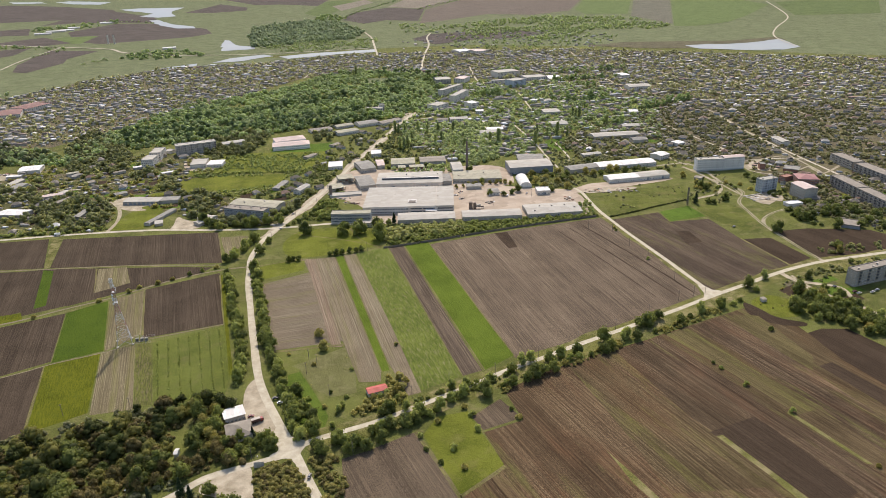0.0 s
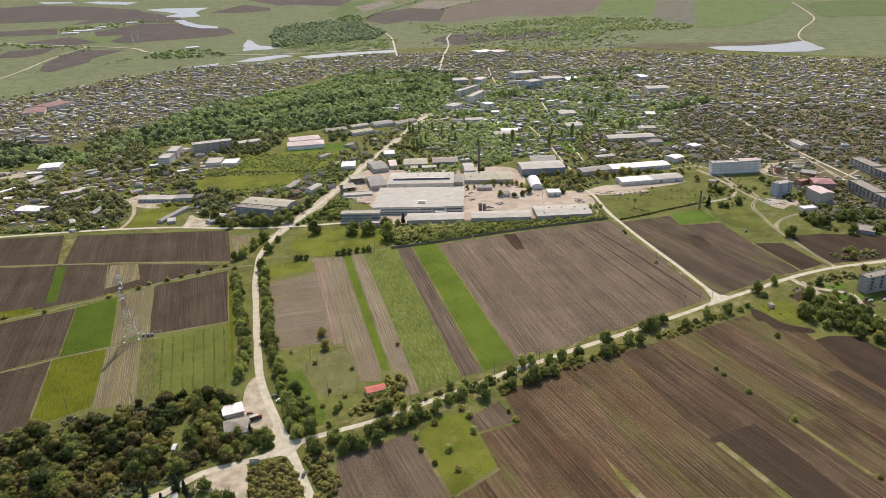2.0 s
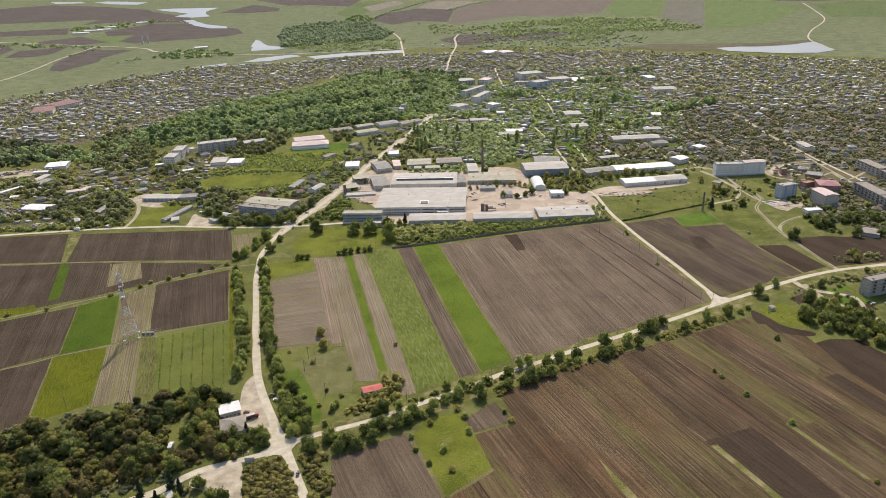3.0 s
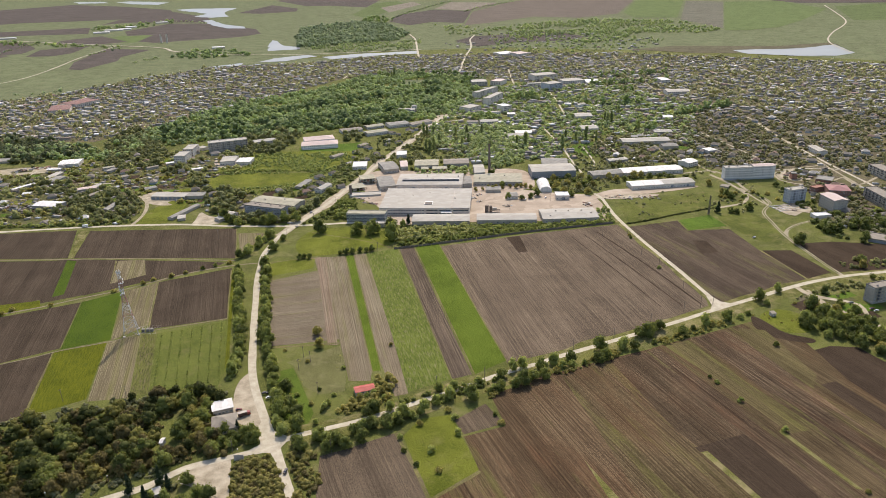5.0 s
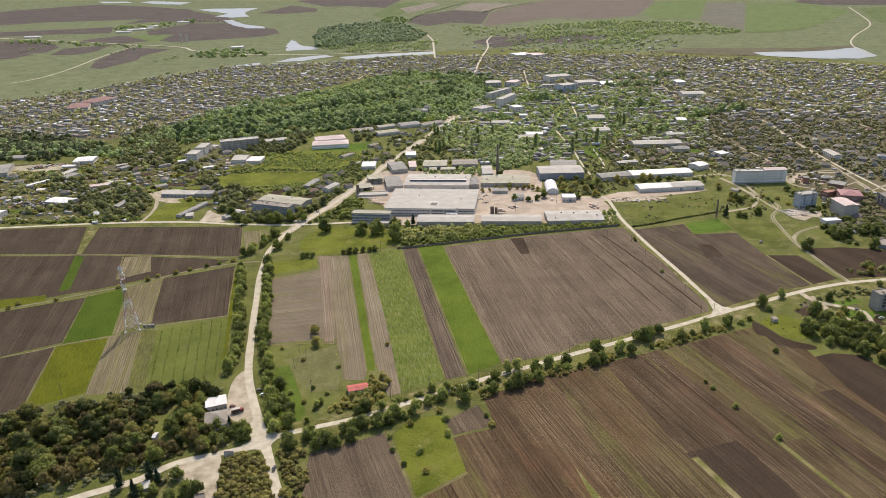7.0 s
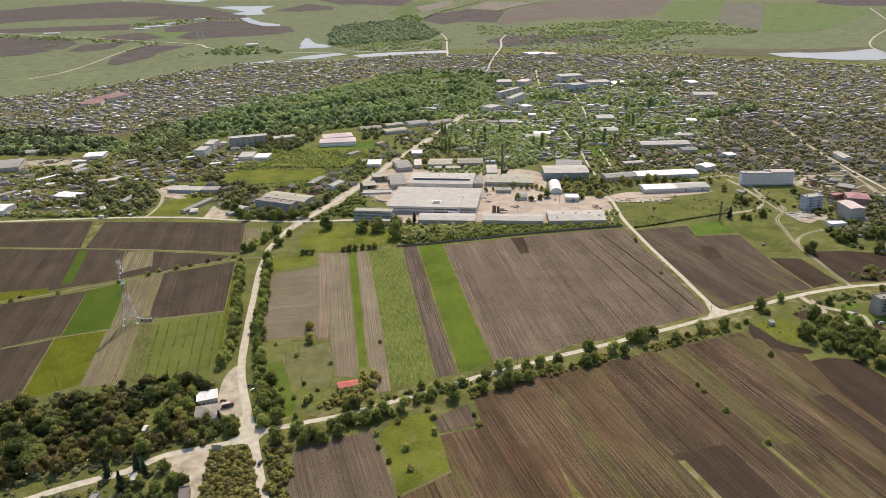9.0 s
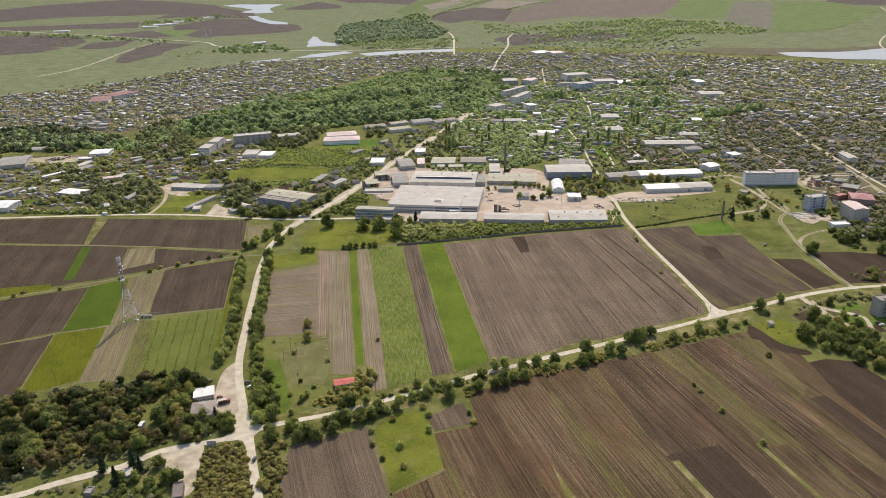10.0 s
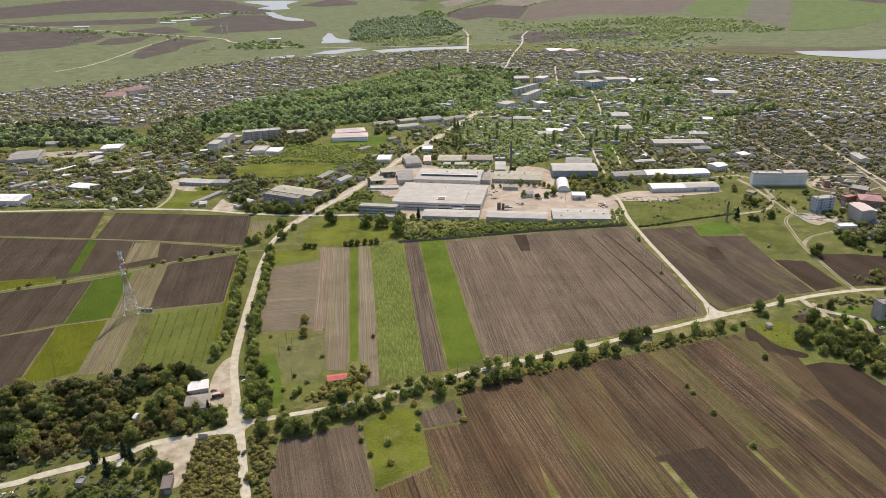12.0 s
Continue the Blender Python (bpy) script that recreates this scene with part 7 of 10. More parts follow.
def vehicle(kind, at, turn, material, label, length=4.3, width=1.7, tall=1.45, box=False):
    base = tagged(new(kind), label, kind.replace("_", " "))
    base.matrix_basis = Matrix.Translation((at[0], at[1], 0.62)) @ Matrix.Rotation(radians(turn), 4, "Z")
    l, w = length / 2, width / 2
    bm = bmesh.new()
    add_box(bm, -l, -w, 0.3, l, w, tall * 0.62)
    bmesh.ops.bevel(bm, geom=bm.edges[:], offset=0.16, segments=2, affect="EDGES")
    part("body", bm, material, base)
    bm = bmesh.new()
    if box:
        add_box(bm, -l + 0.1, -w, tall * 0.6, l - 0.2, w, tall)
    else:
        add_box(bm, -l * 0.75, -w * 0.9, tall * 0.6, l * 0.4, w * 0.9, tall)
        for v in bm.verts:
            if v.co.z > tall * 0.9:
                v.co.x *= 0.72
                v.co.y *= 0.85
    part("cabin", bm, GLASS if not box else material, base)
    if not box:
        part("car_roof", box_bm(-l * 0.5, -w * 0.74, tall, l * 0.26, w * 0.74, tall + 0.05), material, base)
    else:
        part("windscreen", box_bm(l - 0.19, -w * 0.9, tall * 0.62, l - 0.12, w * 0.9, tall * 0.92), GLASS, base)
    for sx in (-0.62, 0.62):
        for sy in (-1, 1):
            bm = bmesh.new()
            add_bar(bm, (sx * l, sy * (w - 0.2), 0.34), (sx * l, sy * (w + 0.02), 0.34), 0.34, 12)
            part("wheel", bm, RUBBER, base)


vehicle("car", (-137.0, 376.6), 20, paint("dark_red_paint", (0.18, 0.03, 0.02)), "dark red parked saloon car")


def box_truck(at, turn, label):
    base = tagged(new("truck"), label, "truck")
    base.matrix_basis = Matrix.Translation((at[0], at[1], 0.2)) @ Matrix.Rotation(radians(turn), 4, "Z")
    dark, red = paint("dark_maroon_paint", (0.07, 0.03, 0.028)), paint("truck_red_paint", (0.30, 0.045, 0.035))
    part("chassis", box_bm(-3.9, -0.55, 0.55, 3.6, 0.55, 0.85), RUBBER, base)
    part("cargo_box", box_bm(-4.0, -1.2, 0.86, 1.5, 1.2, 2.8), dark, base, "dark maroon cargo box")
    part("cargo_roof", box_bm(-4.05, -1.25, 2.81, 1.55, 1.25, 2.92), WALL_GREY, base, "pale grey roof of the cargo box")
    bm = box_bm(1.7, -1.1, 0.5, 3.8, 1.1, 2.5)
    for v in bm.verts:
        if v.co.z > 2 and v.co.x > 3:
            v.co.x -= 0.45
    bmesh.ops.bevel(bm, geom=bm.edges[:], offset=0.1, segments=2, affect="EDGES")
    cab_part = part("cab", bm, red, base, "red driver's cab")
    part("windscreen", box_bm(3.52, -0.9, 1.5, 3.72, 0.9, 2.1), GLASS, cab_part)
    for x in (-2.9, -1.9, 2.8):
        for y in (-1, 1):
            bm = bmesh.new()
            add_bar(bm, (x, y * 0.85, 0.45), (x, y * 1.12, 0.45), 0.45, 12)
            part("wheel", bm, RUBBER, base)


box_truck((-132.1, 371.5), 24, "maroon box truck with a pale grey cargo roof")
vehicle("car", (-124.0, 394.5), 10, paint("black_paint", (0.02, 0.02, 0.022)), "black car parked at the roadside")
vehicle("car", (-120.1, 389.1), 10, paint("white_paint", (0.75, 0.75, 0.74)), "white car parked at the roadside")
vehicle("car", (-95.9, 315.9), 80, paint("black_paint", (0.02, 0.02, 0.022)), "black car on the gravel road")
for spot, tone, what in (((336.4, 481.3), (0.10, 0.02, 0.02), "dark red"), ((338.0, 477.9), (0.6, 0.6, 0.6), "pale silver"), ((326.5, 492.6), (0.03, 0.035, 0.04), "dark"), ((349.9, 478.1), (0.7, 0.7, 0.69), "white"), ((356.2, 481.4), (0.5, 0.5, 0.5), "grey")):
    vehicle("car", spot, 15, paint(what.replace(" ", "_") + "_car_paint", tone), what + " car parked beside the flats")
vehicle("van", (-396.0, 737.0), 2, paint("white_paint", (0.75, 0.75, 0.74)), "white van on the cross road", 6.0, 2.1, 2.4, True)
for x, y in [(102.8, 780.5), (126.9, 784.7), (-156.5, 713.5), (-147.8, 759.2), (311.9, 638.1), (-79.6, 946.6), (-96.0, 864.9), (-109.8, 823.4)]:
    vehicle("car", (x, y), 10 + (x * 7) % 60, paint("grey_paint", (0.3, 0.3, 0.31)) if int(x) % 2 else paint("white_paint", (0.75, 0.75, 0.74)), "parked car on pale ground")

# batching machine and trailer in the factory yard
plant = tagged(new("batching_plant"), "small steel concrete batching plant with hoppers", "machine")
plant.matrix_basis = Matrix.Translation((*(53.3, 742.4), 0.4))
part("tower", box_bm(-2, -1.6, -0.1, 2, 1.6, 8), RUSTY, plant)
part("hopper", box_bm(6.5, -1.5, 2.61, 11.5, 1.5, 5.0), WALL_GREY, plant)
bm = bmesh.new()
add_bar(bm, (4.5, 0, -0.1), (4.5, 0, 7), 1.6, 12)
part("silo", bm, RUSTY, plant)
part("conveyor", box_bm(5.5, -0.8, 1.6, 15, 0.8, 2.6), RUSTY, plant)
for i in range(4):
    part("leg", box_bm(7 + 2.4 * i, -0.7, -0.1, 7.3 + 2.4 * i, 0.7, 1.7), STEEL, plant)

# concrete fence along the scrub below the factory
fence = tagged(new("concrete_fence"), "long weathered concrete panel fence below the factory", "fence")
bm = box_bm(-1.95, -0.08, -0.2, 1.95, 0.08, 2.1)
PANEL = bpy.data.meshes.new("panel")
bm.to_mesh(PANEL)
bm.free()
PANEL.materials.append(TIMBER)
run = smooth_line([(-46.0, 642.1), (-8.2, 649.9), (38.2, 661.8), (98.1, 676.6), (153.4, 687.3), (186.0, 693.3)], 4.0)
for p, q in zip(run, run[1:]):
    piece("panel", PANEL, fence, Matrix.Translation((p.x, p.y, 0)) @ Matrix.Rotation(math.atan2(q.y - p.y, q.x - p.x), 4, "Z"))


# ---- heaps and stacks on worn ground ----
SCRAP_MATS = (WALL_GREY, TIMBER, RUSTY, ROOF_WHITE, METAL_BLUE, WALL_BRICK, RUSTY, ROOF_TAN)


def heap(at, seed, label, count=14, spread=4.0, size=1.0):
    rnd = random.Random(seed)
    base = tagged(new("scrap_heap"), label, "heap", "scrap heaps")
    base.matrix_basis = Matrix.Translation((*at, 0.1))
    for k in range(count):
        w, d, h = (rnd.uniform(0.4, 1.6) * size for _ in range(3))
        bm = box_bm(-w, -d / 2, -0.1, w, d / 2, h * 0.7)
        for v in bm.verts:
            v.co += Vector((rnd.uniform(-0.15, 0.15), rnd.uniform(-0.15, 0.15), 0)) * size
        part("block", bm, rnd.choice(SCRAP_MATS), base, "", Matrix.Translation((rnd.gauss(0, spread), rnd.gauss(0, spread * 0.7), 0)) @ Matrix.Rotation(rnd.uniform(0, 3), 4, "Z"))


for k, spot in enumerate([(202.4, 780.2), (213.2, 783.5), (218.9, 774.5), (230.4, 777.7), (242.1, 776.6), (253.2, 771.4), (383.3, 724.3), (390.0, 716.1), (404.9, 726.2), (394.6, 734.9)]):
    heap(spot, k, "scattered scrap blocks and pallets on worn ground", 9, 4.5, 1.0)
for k, spot in enumerate([(42.8, 794.3), (47.4, 781.1), (46.9, 807.1), (169.9, 762.2), (172.1, 753.9), (-85.7, 788.5), (-76.6, 783.5), (-92.1, 806.2), (80.2, 761.8), (92.3, 794.2), (-66.1, 854.7)]):
    heap(spot, 40 + k, "stacked materials and rubble in the factory yard", 9, 3.0, 1.1)
for k, spot in enumerate([(-542.4, 823.8), (-537.6, 827.8), (-526.4, 820.3), (-520.1, 824.1), (-509.1, 816.6), (-503.0, 818.2), (-492.1, 810.9), (-512.6, 804.2), (-499.2, 800.9), (-523.2, 807.2), (-569.1, 996.7), (-582.3, 998.1), (-593.0, 990.1), (-602.7, 982.1)]):
    heap(spot, 60 + k, "rusty machines and scrap in a village yard", 7, 5.0, 1.9)
for k, spot in enumerate([(-216.6, 275.3), (-214.0, 277.1), (-164.5, 290.0)]):
    heap(spot, 80 + k, "pale rubble heap on rough grass", 7, 2.5, 0.8)


building("shed", "small weathered garden shed among bushes", "shed", (343.2, 803.6), (349.9, 797.4), 7.8, 2.4, "mono", WALL_GREY, ROOF_TAN, rise=0.3)

# the bare foundations beside the flats
def foundation(at, turn):
    base = tagged(new("foundation"), "pale low concrete foundation walls of an unbuilt house", "foundation")
    base.matrix_basis = Matrix.Translation((*at, height(at[1]) + 0.1)) @ Matrix.Rotation(radians(turn), 4, "Z")
    rnd = random.Random(6)
    for y in (0.0, 5.5, 11.0, 16.5):
        part("wall", box_bm(0, y, -0.2, rnd.uniform(20, 30), y + 0.7, rnd.uniform(0.5, 0.9)), WALL_PALE, base)
    for x in (2.0, 8.0, 14.0, 19.0):
        for y in (0.72, 6.22, 11.72):
            if rnd.random() < 0.8:
                part("wall", box_bm(x, y, -0.2, x + 0.6, y + 4.76, rnd.uniform(0.4, 0.8)), WALL_PALE, base)


foundation((372.6, 712.0), 12)

# ---- keeping roads, buildings and clearings open ----
GLADES = [
    [(-79.9, 1661.1), (-63.3, 1726.3), (-8.1, 1716.4), (-5.4, 1664.7), (-60.5, 1633.5)],
    [(-315.8, 919.6), (-266.2, 931.2), (-170.8, 921.8), (-175.4, 879.9), (-242.7, 866.3), (-294.0, 866.1)], [(-343.0, 785.6), (-335.8, 814.5), (-302.2, 811.6), (-308.1, 740.0), (-343.7, 742.9)],
    [(-214.0, 1071.3), (-152.3, 1090.0), (-125.7, 1094.4), (-127.4, 1040.5), (-201.0, 1031.6)], [(-369.8, 830.8), (-376.0, 854.4), (-352.8, 866.7), (-313.3, 846.4), (-317.4, 826.2), (-336.0, 818.9), (-318.5, 804.4), (-345.4, 806.7)],
    [(-276.5, 741.2), (-280.9, 780.4), (-269.1, 763.4), (-251.5, 754.2), (-241.8, 731.0), (-280.0, 732.3)], [(-698.5, 997.7), (-649.3, 998.8), (-603.3, 1006.4), (-555.4, 1007.6), (-539.7, 975.7), (-583.1, 968.3), (-624.1, 955.2), (-664.1, 942.5)],
]

def clear(points, margin=4.0):
    """The points that stand neither on a road nor in a building."""
    if not len(points):
        return points
    p = np.array(points, dtype=float)
    ok = np.ones(len(p), bool)
    for line, width in ROADS:
        lo, hi = line.min(0) - 15, line.max(0) + 15
        near = np.where(ok & (p > lo).all(1) & (p < hi).all(1))[0]
        if len(near):
            d = np.sqrt(((p[near][:, None, :] - line[None, ::2, :]) ** 2).sum(2)).min(1)
            ok[near[d < width / 2 + margin]] = False
    for glade in GLADES:
        lo, hi = np.min(glade, 0), np.max(glade, 0)
        for i in np.where(ok & (p > lo).all(1) & (p < hi).all(1))[0]:
            if inside(p[i], glade):
                ok[i] = False
    for ax, ay, ux, uy, w, d in FOOTPRINTS:
        rx, ry = p[:, 0] - ax, p[:, 1] - ay
        u, v = rx * ux + ry * uy, -rx * uy + ry * ux
        ok &= ~((u > -margin * 0.6) & (u < w + margin * 0.6) & (v > -margin * 0.6) & (v < d + margin * 0.6))
    return [tuple(q) for q in p[ok]]


# ---- trees, hedges and woods ----
ICO_V, ICO_F = [], []


def ico():
    if not ICO_V:
        bm = bmesh.new()
        bmesh.ops.create_icosphere(bm, subdivisions=1, radius=1)
        ICO_V.append(np.array([v.co[:] for v in bm.verts]))
        ICO_F.append(np.array([[v.index for v in f.verts] for f in bm.faces]))
        bm.free()
    return ICO_V[0], ICO_F[0]


def crown_arrays(seed, radius, tall, lobes, leaves, leaf, low=0.25, shape="round", fill=0.76):
    """Vertices and triangles of a crown: solid clumps inside, loose leaf sprays outside."""
    r = np.random.RandomState(seed)
    iv, fi = ico()
    vs, fs, n = [], [], 0
    cs, rs = [], []
    for k in range(lobes):
        u = (k + 0.5) / lobes
        if shape == "cone":
            z = tall * (low + (0.98 - low) * u)
            rr = radius * (1.0 - u) ** 0.8 + 0.25
            a = r.uniform(0, 6.28)
            cs.append((math.cos(a) * rr * 0.25, math.sin(a) * rr * 0.25, z))
            rs.append((rr * 0.85, rr * 0.85, tall / lobes * 0.9))
        elif shape == "column":
            z = tall * (low + (0.95 - low) * u)
            rr = radius * (0.55 + 0.5 * math.sin(math.pi * min(0.95, u * 0.8 + 0.15)))
            a = r.uniform(0, 6.28)
            cs.append((math.cos(a) * rr * 0.2, math.sin(a) * rr * 0.2, z))
            rs.append((rr * 0.8, rr * 0.8, tall / lobes * 1.1))
        else:
            a = k * 2.4 + r.uniform(-0.5, 0.5)
            d = radius * 0.68 * math.sqrt(u) * r.uniform(0.75, 1.15)
            z = tall * (low + (1 - low) * (0.12 + 0.56 * (1 - (d / radius) ** 1.5) * r.uniform(0.5, 1.1)))
            if k % 3 == 2:
                z = tall * (low + r.uniform(0.10, 0.2))
            s = radius * r.uniform(0.36, 0.58)
            cs.append((math.cos(a) * d, math.sin(a) * d, z))
            rs.append((s, s, s * r.uniform(0.75, 1.05)))
    for c, s in zip(cs, rs):
        vs.append(iv * np.array(s) * fill * r.uniform(0.82, 1.12, (len(iv), 1)) + np.array(c))
        fs.append(fi + n)
        n += len(iv)
    if leaves:
        k = r.randint(0, lobes, leaves)
        d = r.normal(size=(leaves, 3))
        d[:, 2] = d[:, 2] * 0.8 + 0.25
        d /= np.linalg.norm(d, axis=1)[:, None]
        p = np.array(cs)[k] + d * np.array(rs)[k] * r.uniform(0.8, 1.15, (leaves, 1))
        nrm = d + r.normal(size=(leaves, 3)) * 0.55
        nrm /= np.linalg.norm(nrm, axis=1)[:, None]
        t = np.cross(nrm, r.normal(size=(leaves, 3)))
        t /= np.linalg.norm(t, axis=1)[:, None] + 1e-9
        b = np.cross(nrm, t)
        s = leaf * r.uniform(0.55, 1.35, (leaves, 1))
        q = np.stack([p + t * s, p + b * s * 0.7, p - t * s * r.uniform(0.6, 1.1, (leaves, 1)), p - b * s * 0.75], 1).reshape(-1, 3)
        o = np.arange(leaves)[:, None] * 4 + n
        vs.append(q)
        fs.append(np.concatenate([o + [0, 1, 2], o + [0, 2, 3]]))
    return np.concatenate(vs), np.concatenate(fs)


def fast_mesh(name, v, f, mats, index=None, smooth=False):
    me = bpy.data.meshes.new(name)
    me.vertices.add(len(v))
    me.vertices.foreach_set("co", np.ascontiguousarray(v, dtype=np.float32).ravel())
    me.loops.add(f.size)
    me.loops.foreach_set("vertex_index", np.ascontiguousarray(f, dtype=np.int32).ravel())
    me.polygons.add(len(f))
    me.polygons.foreach_set("loop_start", np.arange(0, f.size, f.shape[1], dtype=np.int32))
    for m in mats:
        me.materials.append(m)
    if index is not None:
        me.polygons.foreach_set("material_index", np.asarray(index, dtype=np.int32))
    if smooth:
        me.polygons.foreach_set("use_smooth", np.ones(len(f), dtype=bool))
    me.update(calc_edges=True)
    return me


def trunk_bm(h, r, seed, limbs=5):
    rnd = random.Random(seed)
    bm = bmesh.new()
    add_bar(bm, (0, 0, -0.3), (0, 0, h * 0.45), r, 7, r * 0.75)
    add_bar(bm, (0, 0, h * 0.43), (rnd.uniform(-0.3, 0.3), rnd.uniform(-0.3, 0.3), h * 0.85), r * 0.75, 6, r * 0.25)
    for k in range(limbs):
        a = k * 2.4 + rnd.uniform(-0.4, 0.4)
        z = h * rnd.uniform(0.3, 0.55)
        d = h * rnd.uniform(0.16, 0.28)
        add_bar(bm, (0, 0, z), (math.cos(a) * d, math.sin(a) * d, z + h * rnd.uniform(0.14, 0.28)), r * 0.42, 5, r * 0.14)
    return bm


def tree_model(name, label, seed, radius, tall, lobes, leaves, leaf, material, low=0.25, shape="round", trunk_r=0.25, limbs=5):
    base = tagged(new(name), label, name.replace("_", " "))
    v, f = crown_arrays(seed, radius, tall, lobes, leaves, leaf, low, shape)
    crown = new("crown", fast_mesh("crown", v, f, [material], smooth=True))
    crown.parent = base
    if trunk_r:
        part("trunk", trunk_bm(tall, trunk_r, seed, limbs), BARK, base)
    return base


MODELS = {
    "broad": [tree_model("broadleaf_tree", "rounded green broadleaf tree with dense foliage", 11 + i, 4.4 + 0.5 * i, 9.0 + i, 14, 520, 0.58, LEAF, 0.06) for i in range(4)],
    "dark": [tree_model("broadleaf_tree", "dark green dense broadleaf tree", 21 + i, 4.0 + 0.6 * i, 9.5 + i, 12, 480, 0.58, LEAF_SHADE, 0.06) for i in range(2)],
    "light": [tree_model("broadleaf_tree", "light green broadleaf tree in young leaf", 31 + i, 3.8 + 0.5 * i, 8.0 + i, 12, 540, 0.52, LEAF_LIGHT, 0.06) for i in range(3)],
    "tan": [tree_model("broadleaf_tree", "half-leafed brownish tree just budding", 41 + i, 3.6 + 0.6 * i, 7.5 + i, 10, 600, 0.42, LEAF_TAN, 0.08) for i in range(2)],
    "brown": [tree_model("broadleaf_tree", "brownish tree with opening buds", 46 + i, 3.8 + 0.6 * i, 8.5 + i, 11, 520, 0.45, LEAF_BROWN, 0.06) for i in range(2)],
    "spruce": [tree_model("conifer_tree", "dark green pointed spruce", 51 + i, 3.5 + 0.4 * i, 11.5 + 2 * i, 9, 560, 0.5, LEAF_DARK, 0.08, "cone", 0.2, 0) for i in range(2)],
    "poplar": [tree_model("poplar_tree", "tall slender columnar poplar", 61 + i, 3.0 + 1.2 * i, 17.5 + 2 * i, 9, 520, 0.7, LEAF_POPLAR, 0.06, "column", 0.25, 0) for i in range(2)],
    "bush": [tree_model("bush", "low rounded green bush", 71 + i, 1.9 + 0.3 * i, 2.6 + 0.5 * i, 7, 260, 0.4, (LEAF, LEAF_TAN, LEAF_LIGHT)[i], 0.0, "round", 0) for i in range(3)],
}
TREE_RND = random.Random(77)
USED = set()


def plant_tree(kind, x, y, scale=1.0, group=""):
    i = TREE_RND.randrange(len(MODELS[kind]))
    m = MODELS[kind][i]
    s = scale * TREE_RND.uniform(0.88, 1.12)
    q = Matrix.Translation((x, y, height(y))) @ Matrix.Rotation(TREE_RND.uniform(0, 6.28), 4, "Z") @ Matrix.Diagonal((s * 0.92, s * 0.92, s * TREE_RND.uniform(0.95, 1.2), 1))
    if (kind, i) not in USED:
        USED.add((kind, i))
        m.matrix_basis = q
        ob = m
    else:
        ob = copy_thing(m, Matrix.Identity(4))
        ob.matrix_basis = q
    if group:
        ob["group"] = group
    return ob


# the avenue along the country road
for kind, spots in (
    ("broad", [(-90.1, 334.1), (-74.8, 333.9), (-69.6, 340.0), (-64.3, 335.6), (-81.5, 346.9), (-55.0, 342.5), (-49.9, 353.3), (-40.9, 353.4), (-33.8, 357.1), (-49.7, 371.3), (13.1, 380.1), (33.0, 389.5), (43.8, 392.3), (49.4, 395.3), (56.9, 400.4), (63.9, 401.4)]),
    ("broad", [(105.6, 420.1), (109.8, 436.1), (111.3, 424.4), (142.8, 452.3), (149.1, 453.6), (154.7, 458.4), (161.9, 462.3), (86.0, 421.9), (134.9, 434.7), (176.0, 452.9), (217.7, 473.5), (257.2, 503.9), (35.4, 404.3), (63.5, 412.0)]),
    ("light", [(-32.7, 369.9), (-18.2, 368.0), (-10.0, 376.2), (-1.5, 382.1), (-8.2, 391.5), (2.0, 392.3), (43.6, 413.1), (51.0, 416.3), (73.1, 418.9), (278.4, 518.2), (197.7, 466.5), (18.4, 396.9), (124.8, 435.3), (127.6, 438.3)]),
    ("bush", [(-25.2, 362.4), (-20.7, 367.0), (94.6, 417.0), (101.7, 422.6), (113.5, 422.0), (118.5, 426.3), (29.3, 389.7), (26.1, 387.2), (78.4, 414.9), (85.5, 414.5), (186.7, 460.9), (203.6, 466.1), (151.2, 441.9), (-2.8, 368.5), (229.1, 475.6), (237.8, 480.6), (260.0, 495.7), (73.6, 409.4), (67.3, 406.2)]),
):
    for x, y in spots:
        plant_tree(kind, x, y, 0.98 if kind != "bush" else 1.35, "avenue trees")

for x, y in [(-93.8, 340.7), (-82.1, 342.9), (-76.4, 341.5), (-70.4, 339.0), (-56.8, 350.8), (-54.5, 353.2), (-50.3, 370.8), (-49.4, 356.3), (-40.5, 355.0), (-34.8, 358.7), (-39.2, 371.3), (-53.9, 367.0), (-30.2, 363.7), (-60.5, 348.4)]:
    plant_tree(TREE_RND.choice(("broad", "light", "broad")), x, y, 0.92, "avenue trees")

# the hedge trees along the western lane
for line, spacing, kinds in (
    ([(-189.8, 595.6), (-179.4, 549.2), (-168.2, 506.5), (-158.5, 469.0), (-153.6, 436.0), (-152.0, 415.1)], 6.0, ("light", "broad", "light", "broad")),
    ([(-170.4, 612.8), (-160.0, 571.3), (-149.4, 525.7), (-143.2, 486.0), (-133.6, 450.8), (-125.0, 423.2), (-118.7, 398.2), (-111.3, 372.4), (-104.8, 350.1)], 6.5, ("light", "broad", "light", "broad")),
    ([(-197.7, 632.7), (-188.8, 654.1), (-182.4, 676.9), (-176.9, 692.8)], 8.0, ("broad", "light")),
    ([(-111.0, 397.8), (-104.5, 378.2), (-90.4, 356.2), (-102.7, 356.8)], 9.0, ("broad", "light", "bush")),
):
    pts = smooth_line(line, 2.0)
    acc, last = spacing, pts[0]
    for p in pts:
        acc += (p - last).length
        last = p
        if acc >= spacing:
            acc = 0
            plant_tree(TREE_RND.choice(kinds), p.x + TREE_RND.uniform(-2, 2), p.y + TREE_RND.uniform(-1, 1), TREE_RND.uniform(0.85, 1.25), "lane trees")

